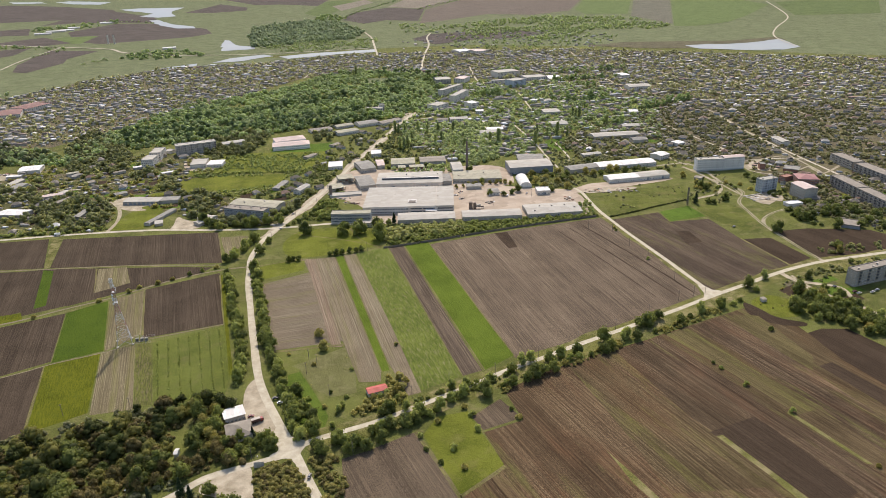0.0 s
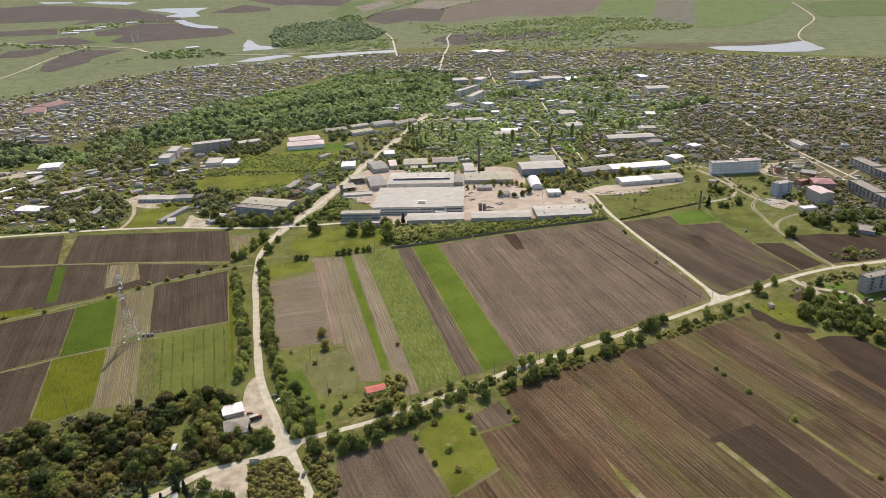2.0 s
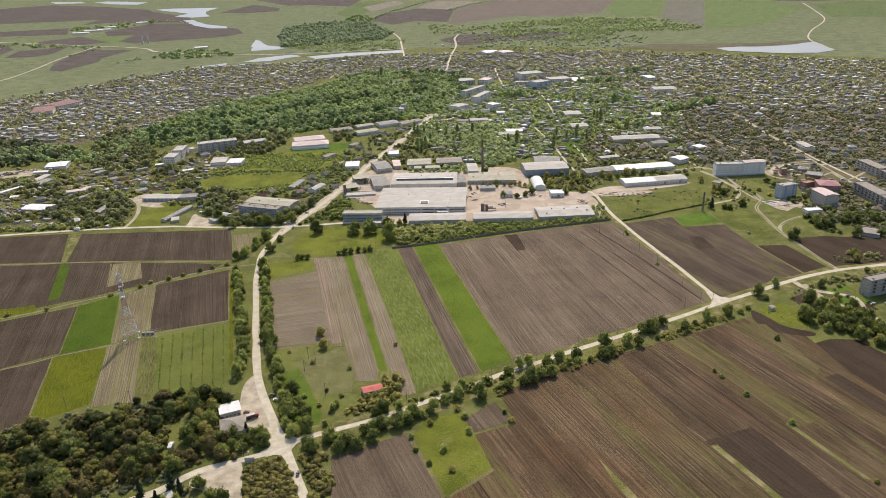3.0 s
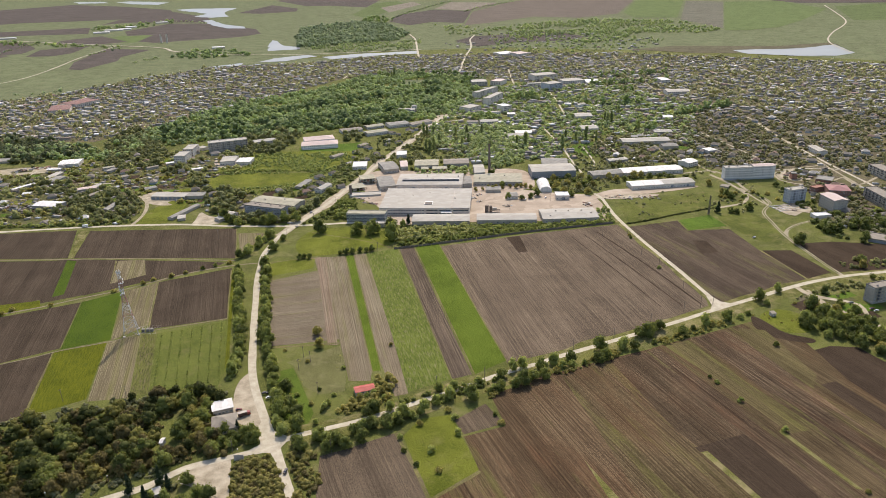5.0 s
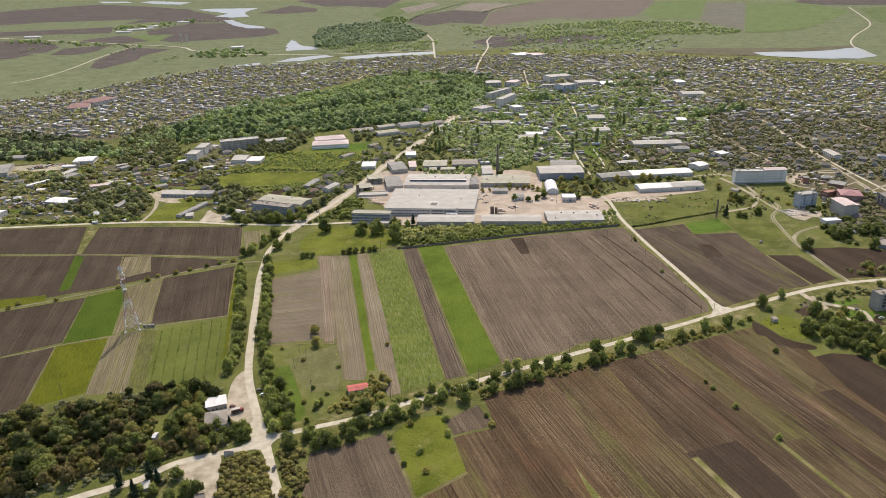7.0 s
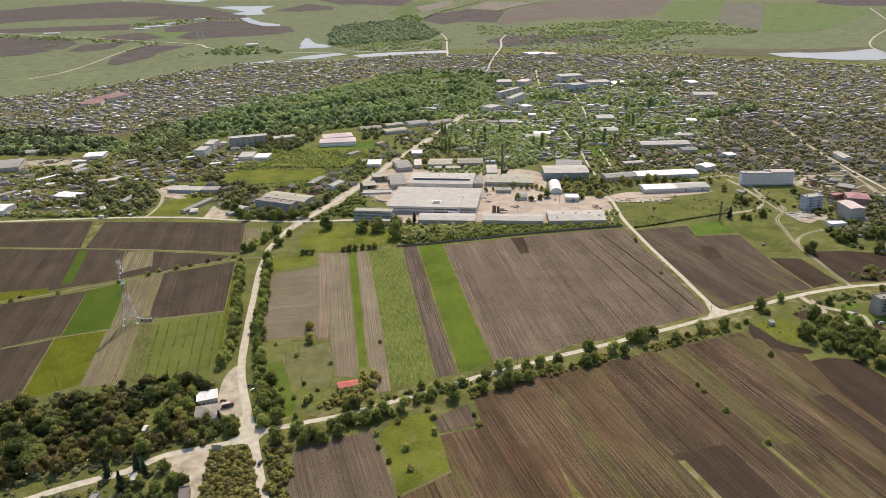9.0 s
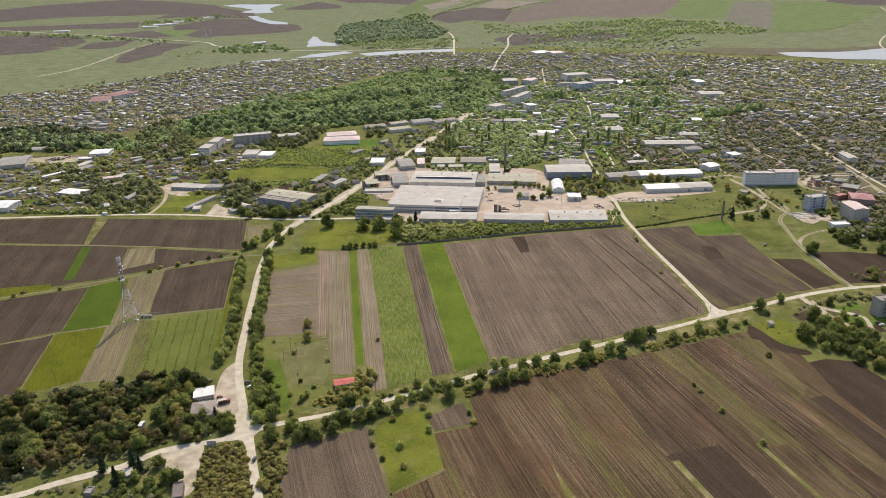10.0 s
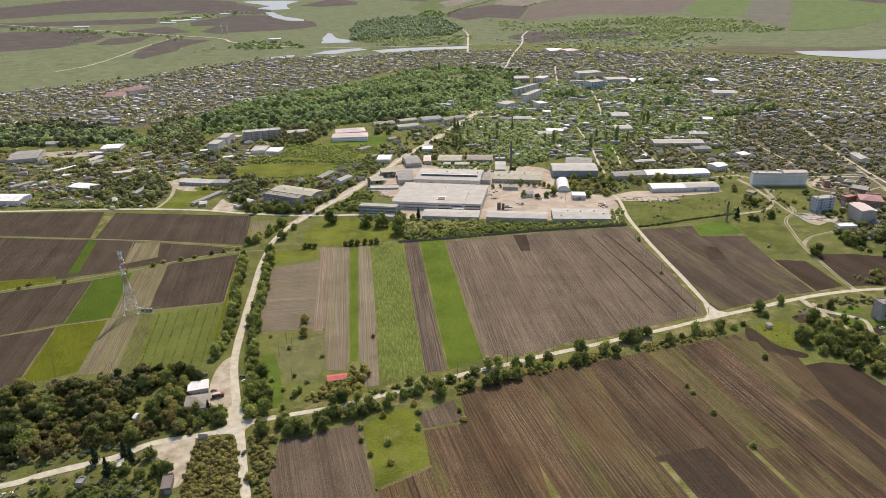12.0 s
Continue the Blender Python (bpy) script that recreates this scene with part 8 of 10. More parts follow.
# trees along the main road and round the factory
DISTANT = []
for line, spacing in (
    ([(-167.6, 739.8), (-150.0, 789.8), (-129.6, 841.4), (-108.8, 921.1), (-93.0, 965.8)], 11),
    ([(-151.5, 720.2), (-133.0, 742.6), (-121.1, 774.9)], 9),
    ([(59.7, 893.6), (77.9, 886.5)], 9),
    ([(144.4, 835.0), (159.9, 863.0), (178.1, 843.9), (183.8, 819.6), (196.5, 830.1)], 9),
    ([(-256.9, 739.6), (-241.8, 731.0), (-223.4, 733.2), (-196.8, 727.4), (-179.1, 733.3)], 10),
    ([(-63.0, 933.4), (-39.2, 925.4), (-15.9, 928.7), (7.4, 926.3), (37.9, 912.0)], 9),
    ([(239.0, 902.9), (257.9, 874.1), (280.9, 877.1), (301.6, 849.4), (336.4, 846.0)], 12),
    ([(413.1, 809.9), (411.1, 776.5), (404.3, 722.5), (416.7, 710.2), (427.1, 684.3), (442.4, 669.5), (448.6, 652.6)], 10),
    ([(461.1, 782.9), (466.9, 756.7), (466.0, 721.1), (472.8, 692.9)], 11),
):
    pts = smooth_line(line, 2.0)
    acc, last = spacing, pts[0]
    for p in pts:
        acc += (p - last).length
        last = p
        if acc >= spacing:
            acc = 0
            DISTANT.append((p.x + TREE_RND.uniform(-3, 3), p.y + TREE_RND.uniform(-3, 3)))

# single trees on the meadows
for kind, spots, s in (
    ("broad", [(-128.4, 694.5), (-88.0, 689.0), (-71.8, 687.0), (-52.3, 695.0), (-51.6, 667.0)], 1.6),
    ("light", [(-92.5, 684.0), (-76.0, 683.0), (-126.0, 701.0), (-40.5, 706.0)], 0.8),
    ("broad", [(-223.2, 725.0), (-238.8, 744.3), (-231.0, 735.0), (-246.0, 752.0), (-206.0, 730.0), (-195.4, 728.0), (-186.0, 726.0), (-172.8, 732.0), (-160.0, 733.0)], 1.25),
    ("tan", [(46.2, 820.7), (55.2, 824.0), (62.0, 829.0), (72.0, 831.0), (80.0, 828.0), (90.0, 832.0), (97.8, 829.0), (104.0, 833.0), (108.7, 829.0), (114.6, 823.4), (68.0, 826.0)], 0.75),
    ("broad", [(83.0, 788.0), (98.7, 783.1), (109.7, 787.0), (118.6, 795.3)], 0.85),
    ("tan", [(145.6, 820.8), (150.6, 797.8), (172.2, 813.8), (185.7, 860.5), (179.4, 795.2), (191.8, 821.2), (161.8, 833.4), (147.5, 854.2), (226.2, 841.8), (219.4, 852.3), (332.7, 812.8), (252.4, 854.1), (262.3, 858.2), (336.4, 781.1)], 1.25),
    ("broad", [(157.8, 788.4), (185.0, 836.0), (144.2, 880.0), (193.6, 849.8), (270.7, 847.4), (284.8, 851.0), (294.5, 845.1), (237.2, 845.6), (336.7, 768.3), (339.2, 759.7), (319.9, 714.6), (324.4, 710.5), (342.1, 720.2), (80.6, 836.2)], 0.85),
    ("broad", [(390.5, 655.0), (391.6, 644.5), (401.9, 646.2), (426.9, 661.2), (430.4, 650.0), (453.2, 653.1), (435.0, 617.3), (451.3, 627.7), (411.5, 618.0), (467.4, 641.9), (380.8, 570.7), (347.9, 619.0)], 1.1),
    ("bush", [(330.1, 768.7), (333.4, 763.6), (338.6, 762.7), (350.5, 776.3), (385.6, 769.9), (374.2, 758.4), (389.3, 751.3), (374.2, 769.7), (373.1, 779.1)], 1.5),
    ("light", [(-100.4, 362.8), (-96.8, 368.0), (-81.8, 375.3), (-79.8, 379.0), (-85.3, 359.9), (-103.0, 358.3)], 0.6),
    ("spruce", [(306.1, 715.7)], 1.1),
    ("broad", [(-164.2, 677.1), (-169.0, 649.6)], 1.0),
    ("broad", [(-99.6, 632.9), (-94.2, 633.9), (-88.1, 634.9), (-81.1, 637.3), (-74.9, 636.9), (-69.5, 639.4)], 0.62),
    ("broad", [(-138.8, 624.3), (-134.8, 626.8), (-129.5, 625.1)], 0.6),
    ("spruce", [(-34.7, 710.9)], 0.9),
    ("tan", [(-100.0, 472.7), (-96.1, 453.7), (374.9, 559.9)], 1.15),
    ("bush", [(-120.8, 450.1), (-101.9, 433.3), (-74.5, 422.8), (-42.8, 452.4), (-88.0, 396.7), (-77.5, 389.6), (-102.1, 390.8), (-91.0, 380.7)], 0.9),
    ("bush", [(-14.1, 329.3), (-29.6, 330.0), (-22.6, 317.8), (-9.8, 312.1), (-32.0, 343.1), (-20.4, 355.3), (26.5, 361.8), (29.3, 353.1), (2.4, 344.3), (236.8, 432.4), (1.0, 360.1)], 1.1),
    ("bush", [(174.5, 395.2), (176.6, 387.7), (183.2, 367.1), (196.9, 336.2), (192.1, 656.5), (191.2, 648.7), (196.3, 574.5), (215.4, 282.4)], 0.9),
    ("bush", [(-370.7, 525.6), (-366.6, 533.6), (-337.1, 539.3), (-293.7, 563.4), (-272.8, 578.6), (-266.6, 585.6), (-252.2, 592.2), (-241.3, 599.1), (-227.3, 607.3), (-217.2, 613.3), (-205.2, 619.3)], 1.3),
    ("broad", [(308.3, 724.9), (344.7, 721.8), (321.3, 718.1), (370.3, 536.6), (315.6, 489.4), (315.2, 512.7)], 0.7),
):
    for x, y in spots:
        plant_tree(kind, x, y, s)

# scrub round the red-roofed hut and the garden by the junction
for x, y in scatter([(-90.4, 366.6), (-79.8, 379.5), (-70.9, 381.6), (-34.7, 394.1), (-32.4, 387.4), (-37.5, 378.1), (-69.1, 367.4)], 12, 5, keep=0.5):
    plant_tree(TREE_RND.choice(("tan", "bush", "light", "bush")), x, y, 0.62)
plant_tree("tan", *(-40.5, 380.2), 1.0)
plant_tree("spruce", *(-132.8, 356.4), 0.6)
plant_tree("tan", *(-125.1, 354.7), 0.75)
for x, y in [(-49.6, 406.8), (-43.8, 397.6), (-42.3, 408.6), (-45.5, 391.1), (-38.0, 401.5), (-51.3, 388.7), (-55.5, 385.6), (-59.7, 383.2)]:
    plant_tree(TREE_RND.choice(("tan", "light")), x, y, 0.7)
BRAMBLES = scatter([(-128.3, 325.2), (-117.0, 329.6), (-107.2, 330.2), (-99.6, 313.4), (-91.4, 295.3), (-80.4, 263.3), (-113.5, 264.5), (-123.4, 305.3)], 2.6, 6, keep=0.9) + scatter([(-96.9, 332.8), (-81.6, 331.2), (-76.0, 312.5), (-72.9, 286.2), (-58.5, 262.5), (-73.9, 263.1), (-86.5, 295.1)], 3.2, 7, keep=0.7)

# the wood in the south-west
WOOD = [(-316.8, 342.2), (-283.8, 367.2), (-265.0, 372.3), (-232.9, 373.2), (-208.4, 384.3), (-200.8, 395.6), (-192.5, 401.8), (-151.6, 393.2), (-146.7, 389.0), (-146.8, 378.9), (-148.1, 356.5), (-132.9, 339.6), (-132.8, 334.4), (-153.1, 329.2), (-176.0, 320.4), (-192.4, 313.5), (-223.6, 300.4), (-275.5, 281.8)]
CANOPY = []
WOOD_GLADE = [(-184.2, 370.9), (-174.9, 375.3), (-167.2, 352.9), (-169.5, 340.1), (-177.7, 345.8)]
for x, y in clear(scatter(WOOD, 8.0, 8, keep=0.97), 3):
    if inside((x, y), WOOD_GLADE):
        continue
    near_track = y < 0.36 * x + 403
    if x < -176 and not near_track:
        CANOPY.append((x, y))
        continue
    kinds = ("brown", "brown", "tan", "dark", "brown", "broad") if near_track else ("dark", "broad", "tan", "brown", "broad", "dark", "broad", "tan")
    plant_tree(TREE_RND.choice(kinds), x, y, TREE_RND.uniform(0.75, 1.3), "wood trees")
for x, y in [(-243.3, 370.1), (-261.6, 369.2), (-270.5, 367.8), (-231.6, 379.8), (-185.0, 400.1), (-171.8, 400.8), (-211.1, 392.8)]:
    plant_tree("dark", x, y, 0.75, "wood trees")
for x, y in [(-157.8, 305.7), (-163.4, 309.1), (-149.2, 309.9), (-178.2, 303.9), (-133.3, 296.9), (-140.2, 299.3), (-147.2, 293.2), (-165.7, 293.9)]:
    plant_tree("spruce" if x < -150 else "broad", x, y, 0.85)
for x, y in scatter([(-196.5, 295.1), (-178.5, 303.0), (-153.4, 302.0), (-135.0, 292.7), (-126.2, 265.0), (-197.8, 267.6)], 11, 9, keep=0.8):
    plant_tree(TREE_RND.choice(("broad", "bush", "light")), x, y, 0.75)
for x, y in [(-139.7, 355.0), (-134.2, 349.3), (-129.5, 346.9), (-126.2, 350.0), (-122.7, 352.6), (-122.4, 343.3), (-132.5, 340.6), (-118.8, 345.3), (-142.9, 350.7), (-138.5, 342.4), (-147.0, 348.2)]:
    plant_tree("broad", x, y, 0.75, "wood trees")
# the grove by the eastern flats
for x, y in scatter([(271.0, 475.9), (299.6, 493.3), (313.9, 478.0), (327.3, 450.4), (324.0, 410.9), (301.2, 412.1), (290.4, 427.9), (272.9, 440.9)], 8.6, 10, keep=0.9):
    plant_tree(TREE_RND.choice(("broad", "tan", "light", "broad", "broad")), x, y, 1.0)


for x, y in scatter([(355.4, 803.8), (372.7, 780.0), (353.5, 750.3), (319.6, 729.6), (328.4, 769.0)], 12, 11, keep=0.6):
    plant_tree("bush", x, y, 1.0)

DISTANT += scatter([(417.0, 761.2), (425.8, 740.1), (440.2, 708.2), (465.8, 681.2), (487.9, 649.6), (459.8, 606.6), (429.3, 620.4), (386.0, 629.5), (379.7, 661.2), (400.2, 690.0)], 11, 12, keep=0.7)

# ---- woods and gardens, where no tree can be told from the next ----
def thicket(name, label, groups, seed, leaf_mat=None):
    """Many small crowns in one mesh. groups: (points, radius, height, leaves, leaf size, shape)."""
    r = np.random.RandomState(seed)
    allv, allf, n = [], [], 0
    for pts, radius, tall, leaves, leaf, shape, lobes in groups:
        if not len(pts):
            continue
        pts = clear(pts, min(radius, 4.5) * 0.8)
        base = [crown_arrays(seed * 50 + k, radius, tall, lobes, leaves, leaf, 0.02, shape, 0.9) for k in range(6)]
        for x, y in pts:
            v, f = base[r.randint(6)]
            a, s = r.uniform(0, 6.28), 0.5 + 1.0 * r.beta(1.6, 2.2)
            c, sn = math.cos(a) * s, math.sin(a) * s
            w = np.empty_like(v)
            w[:, 0] = v[:, 0] * c - v[:, 1] * sn + x
            w[:, 1] = v[:, 0] * sn + v[:, 1] * c + y
            w[:, 2] = v[:, 2] * s * r.uniform(0.85, 1.15) + height(y) - 0.2
            allv.append(w)
            allf.append(f + n)
            n += len(v)
    me = fast_mesh(name, np.concatenate(allv), np.concatenate(allf), [leaf_mat or WOODS], smooth=True)
    return tagged(new(name, me), label, "trees", kind="stuff")


thicket("wood_canopy", "dark green crowns packed in the wood", [(CANOPY[::4], 5.2, 10.5, 420, 0.55, "round", 13)], 114, LEAF_SHADE)
thicket("wood_canopy", "olive green crowns packed in the wood", [(CANOPY[2::4], 5.2, 10.5, 420, 0.55, "round", 13)], 120, LEAF_OLIVE)
thicket("wood_canopy", "mid green crowns packed in the wood", [(CANOPY[1::4], 5.0, 10.0, 420, 0.55, "round", 13)], 115, LEAF)
thicket("wood_canopy", "brownish budding crowns packed in the wood", [(CANOPY[3::4], 4.6, 9.0, 420, 0.5, "round", 12)], 116, LEAF_BROWN)
thicket("undergrowth", "brown and olive undergrowth in the wood", [([q for q in scatter(WOOD, 5.0, 61, keep=0.85) if not inside(q, WOOD_GLADE)], 2.4, 2.6, 26, 0.6, "round", 3)], 14, LEAF_BROWN)
thicket("verge_scrub", "low olive scrub on the road verge", [(scatter([(24.0, 378.3), (64.5, 400.0), (106.8, 418.6), (133.2, 428.6), (161.2, 440.5), (221.2, 466.9), (219.8, 474.3), (159.3, 448.0), (135.7, 437.9), (104.6, 427.0), (62.0, 410.0), (21.8, 390.0)], 3.0, 62, keep=0.75, clump=40, gap=-0.2), 1.7, 3.0, 34, 0.4, "round", 4), (scatter([(227.7, 483.1), (288.8, 498.9), (270.9, 453.6), (235.0, 468.8)], 12, 63, keep=0.5), 1.5, 1.5, 22, 0.4, "round", 3), (scatter([(-126.7, 434.6), (-80.4, 456.2), (-70.5, 409.6), (-95.7, 397.1), (-115.3, 419.0)], 12, 64, keep=0.35), 0.9, 0.9, 20, 0.3, "round", 3)], 15, LEAF_TAN)
thicket("brambles", "dense olive scrub beside the crossroads", [(BRAMBLES[::3], 2.9, 3.6, 110, 0.34, "round", 5)], 18, LEAF_TAN)
thicket("brambles", "brown budding scrub beside the crossroads", [(BRAMBLES[2::3], 2.6, 3.0, 110, 0.34, "round", 5)], 37, LEAF_BROWN)
thicket("brambles", "light olive scrub beside the crossroads", [(BRAMBLES[1::3], 2.8, 3.0, 110, 0.34, "round", 5)], 24, LEAF_TAN)
thicket("track_hedge", "brownish budding hedge along the dirt road", [([(p.x + TREE_RND.uniform(-2.5, 2.5), p.y + TREE_RND.uniform(-2.5, 2.5)) for p in smooth_line([(-271.0, 295.3), (-238.8, 307.5), (-222.7, 314.8), (-202.2, 321.4), (-180.4, 326.6)], 1.9)], 3.0, 5.0, 60, 0.5, "round", 5)], 30, LEAF_BROWN)
thicket("garden_hedge", "dense dark green hedge beside the gravel yard", [(scatter([(-180.0, 280.5), (-172.0, 286.1), (-151.8, 290.6), (-138.1, 292.2), (-132.1, 282.8), (-154.2, 276.6), (-170.7, 272.5)], 4.2, 85, keep=0.85), 2.6, 3.8, 60, 0.5, "round", 5), (scatter([(-166.9, 288.6), (-166.2, 296.4), (-157.0, 297.7), (-146.4, 301.0), (-141.3, 294.3), (-159.9, 287.6)], 5.0, 86, keep=0.7), 3.0, 5.0, 60, 0.5, "round", 5)], 31, LEAF)
thicket("avenue_hedge", "mixed green hedge beside the country road", [([(p.x + TREE_RND.uniform(-2, 2), p.y + TREE_RND.uniform(-2, 2)) for line in ([(-34.3, 377.2), (-16.7, 384.3), (1.6, 389.7), (20.1, 395.8), (38.9, 405.5)], [(-19.0, 374.0), (-8.6, 379.5), (13.0, 389.5)]) for p in smooth_line(line, 2.6)], 2.6, 4.2, 50, 0.5, "round", 5)], 32, LEAF)
thicket("flats_bushes", "olive bushes and small trees round the flats", [(scatter([(411.0, 713.0), (461.4, 739.6), (467.8, 716.9), (470.6, 627.7), (484.3, 588.2), (468.8, 568.6), (449.6, 598.9), (425.1, 622.4), (401.5, 633.3), (383.9, 655.3)], 7.5, 87, keep=0.6, clump=30, gap=-0.15), 3.6, 5.2, 40, 0.7, "round", 5), (scatter([(432.7, 829.9), (450.4, 781.0), (421.1, 736.4), (397.2, 763.1)], 9, 88, keep=0.35), 2.4, 3.0, 30, 0.6, "round", 4)], 33, LEAF_GARDEN)
thicket("hut_scrub", "brown and olive budding scrub round the hut", [(scatter([(-73.6, 369.4), (-70.5, 379.1), (-56.3, 383.4), (-46.2, 386.8), (-44.1, 379.1), (-55.4, 374.6), (-67.7, 368.0)], 3.4, 69, keep=0.8), 2.6, 4.0, 60, 0.45, "round", 5), (scatter([(-50.0, 388.3), (-49.1, 404.3), (-41.7, 409.5), (-37.2, 398.3), (-37.9, 385.1)], 4.6, 90, keep=0.85), 3.2, 6.0, 60, 0.5, "round", 5)], 35, LEAF_TAN)
thicket("factory_scrub", "olive trees and scrub round the sheds", [(scatter([(149.1, 864.1), (169.9, 921.1), (206.4, 940.6), (244.1, 907.9), (229.2, 836.6), (191.0, 798.5), (156.7, 797.2)], 6.5, 93, keep=0.62), 3.2, 5.2, 40, 0.7, "round", 5), (scatter([(188.1, 1025.9), (238.0, 1020.3), (249.6, 930.2), (360.5, 912.9), (382.7, 872.2), (344.7, 845.2), (298.5, 839.8), (238.3, 855.5), (203.7, 935.0)], 8.5, 94, keep=0.55), 3.0, 4.4, 36, 0.7, "round", 4), (scatter([(-72.6, 963.7), (-66.9, 1007.0), (-33.5, 1016.6), (16.5, 985.2), (15.3, 931.2), (-31.7, 936.0)], 7.5, 95, keep=0.5), 3.0, 4.6, 36, 0.7, "round", 4)], 36, LEAF_GARDEN)
LANES = [[(-189.8, 595.6), (-179.4, 549.2), (-168.2, 506.5), (-158.5, 469.0), (-153.6, 436.0), (-152.0, 415.1)], [(-170.4, 612.8), (-160.0, 571.3), (-149.4, 525.7), (-143.2, 486.0), (-133.6, 450.8), (-125.0, 423.2), (-118.7, 398.2), (-111.3, 372.4), (-104.8, 350.1)]]
LANE_LOW = [(p.x + TREE_RND.uniform(-2.5, 2.5), p.y + TREE_RND.uniform(-1.5, 1.5)) for line in LANES for p in smooth_line(line, 2.0)]
thicket("lane_hedge", "olive hedge shrubs under the lane trees", [(LANE_LOW, 2.5, 3.4, 44, 0.5, "round", 4)], 22, LEAF_LIGHT)
DITCH = [(p.x + TREE_RND.uniform(-0.6, 0.6), p.y + TREE_RND.uniform(-0.4, 0.4)) for p in smooth_line([(197.0, 689.0), (222.1, 697.3), (257.3, 712.4), (306.2, 730.8)], 1.3)]
thicket("ditch_scrub", "low dark scrub along the pasture ditch", [(DITCH, 1.6, 1.6, 16, 0.4, "round", 3)], 23, LEAF_SHADE)
thicket("wood_edge", "low mixed scrub along the wood and track", [(scatter([(-276.9, 283.8), (-225.0, 303.1), (-193.2, 315.4), (-161.3, 324.6), (-153.1, 329.2), (-158.6, 316.8), (-190.3, 308.8), (-223.0, 293.6), (-267.5, 270.1)], 4.4, 66, keep=0.6) + scatter([(-222.1, 291.9), (-188.7, 305.2), (-156.6, 311.1), (-135.0, 292.7), (-124.0, 257.7), (-262.4, 262.6)], 5.5, 67, keep=0.5, clump=16) + scatter([(-286.2, 371.5), (-240.6, 389.7), (-202.9, 399.0), (-149.7, 399.7), (-148.9, 391.7), (-201.4, 385.3), (-234.0, 375.6), (-281.1, 362.5)], 5.0, 68, keep=0.6), 2.4, 2.8, 50, 0.5, "round", 5)], 19, LEAF_GARDEN)
thicket("track_bushes", "bushes along the winding track", [(scatter([(316.9, 770.0), (340.4, 782.9), (375.3, 801.9), (374.6, 769.1), (345.3, 716.1), (310.4, 706.2), (300.4, 725.5)], 7, 70, keep=0.6, clump=18) + scatter([(371.0, 842.7), (390.7, 855.9), (385.1, 801.0), (369.5, 780.3)], 6, 71, keep=0.6) + scatter([(222.5, 793.5), (316.8, 791.6), (302.5, 731.1), (256.7, 710.6), (203.9, 697.1)], 7, 72, keep=0.3, clump=20), 1.9, 2.1, 30, 0.5, "round", 4)], 20, LEAF_GARDEN)
thicket("roadside_bushes", "dark olive bushes along the road by the flats", [(scatter([(285.2, 504.7), (327.8, 529.5), (362.2, 534.0), (406.3, 545.0), (390.1, 522.3), (339.9, 515.7), (308.5, 497.9)], 4.5, 141, keep=0.6, clump=16) + scatter([(364.6, 576.1), (429.2, 577.1), (414.8, 557.0), (377.7, 557.5), (352.7, 561.5)], 4.5, 142, keep=0.6, clump=16), 2.4, 3.2, 40, 0.6, "round", 4)], 119, LEAF_VILLAGE)
thicket("distant_trees", "mixed green trees round factory and flats", [(DISTANT, 3.9, 7.0, 130, 0.62, "round", 8)], 16, LEAF)
PARK = [(-886.2, 1147.2), (-748.8, 1170.7), (-650.9, 1167.4), (-538.7, 1108.0), (-490.6, 1256.7), (-430.8, 1497.8), (-274.2, 1577.1), (-177.1, 1764.6), (-82.1, 1859.7), (101.5, 1714.5), (101.9, 1516.9), (55.8, 1309.1), (2.1, 1255.0), (-128.4, 1224.4), (-211.1, 1176.9), (-266.2, 1162.6), (-355.7, 1140.7), (-439.3, 1111.6), (-493.3, 1023.4), (-582.7, 1049.3), (-670.5, 1035.5), (-806.8, 1033.6)]
PARK_ROWS = [[(-423.2, 1175.4), (-346.6, 1171.0), (-287.5, 1208.0), (-204.2, 1201.8), (-118.3, 1229.4), (-42.2, 1243.6)], [(-442.6, 1230.9), (-371.1, 1255.2), (-258.5, 1267.6), (-135.4, 1289.7)], [(-453.2, 1124.7), (-425.3, 1181.9), (-375.0, 1210.3), (-305.5, 1167.4), (-253.6, 1213.0)], [(-473.8, 1209.3), (-437.1, 1250.0), (-403.6, 1293.9), (-356.5, 1339.3), (-280.1, 1355.9), (-224.4, 1405.2), (-158.1, 1425.6)], [(-255.3, 1222.2), (-179.3, 1231.0), (-100.3, 1254.0), (-39.2, 1270.5)], [(-228.3, 1285.7), (-146.8, 1310.7), (-63.1, 1353.2), (14.6, 1400.1)], [(-228.8, 1436.0), (-162.4, 1470.3), (-68.4, 1495.5), (28.8, 1528.6)], [(-73.4, 1627.8), (18.0, 1628.2)], [(-50.7, 1778.6), (34.5, 1781.7), (115.1, 1712.1)]]
ROW_TREES = [(p.x + TREE_RND.uniform(-5, 5), p.y + TREE_RND.uniform(-9, 9)) for line in PARK_ROWS for p in smooth_line(line, 6.5)]
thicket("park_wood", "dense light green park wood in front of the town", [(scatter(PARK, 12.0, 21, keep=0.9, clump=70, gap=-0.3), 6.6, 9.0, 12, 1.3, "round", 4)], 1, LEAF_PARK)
thicket("park_wood", "taller olive-green trees in the park wood", [(scatter(PARK, 19.0, 121, keep=0.7, clump=90, gap=-0.1), 6.8, 13.0, 24, 1.3, "round", 6)], 101, LEAF_FAR_HAZED)
# The darker leaf tone of these rows paints the shaded fronts of the belts.
thicket("park_rows", "tall park tree rows in darker green for their shaded fronts", [(ROW_TREES, 6.0, 18.0, 40, 1.5, "round", 6), (scatter(PARK, 14, 76, keep=0.35), 3.2, 4.0, 14, 1.0, "round", 3)], 34)
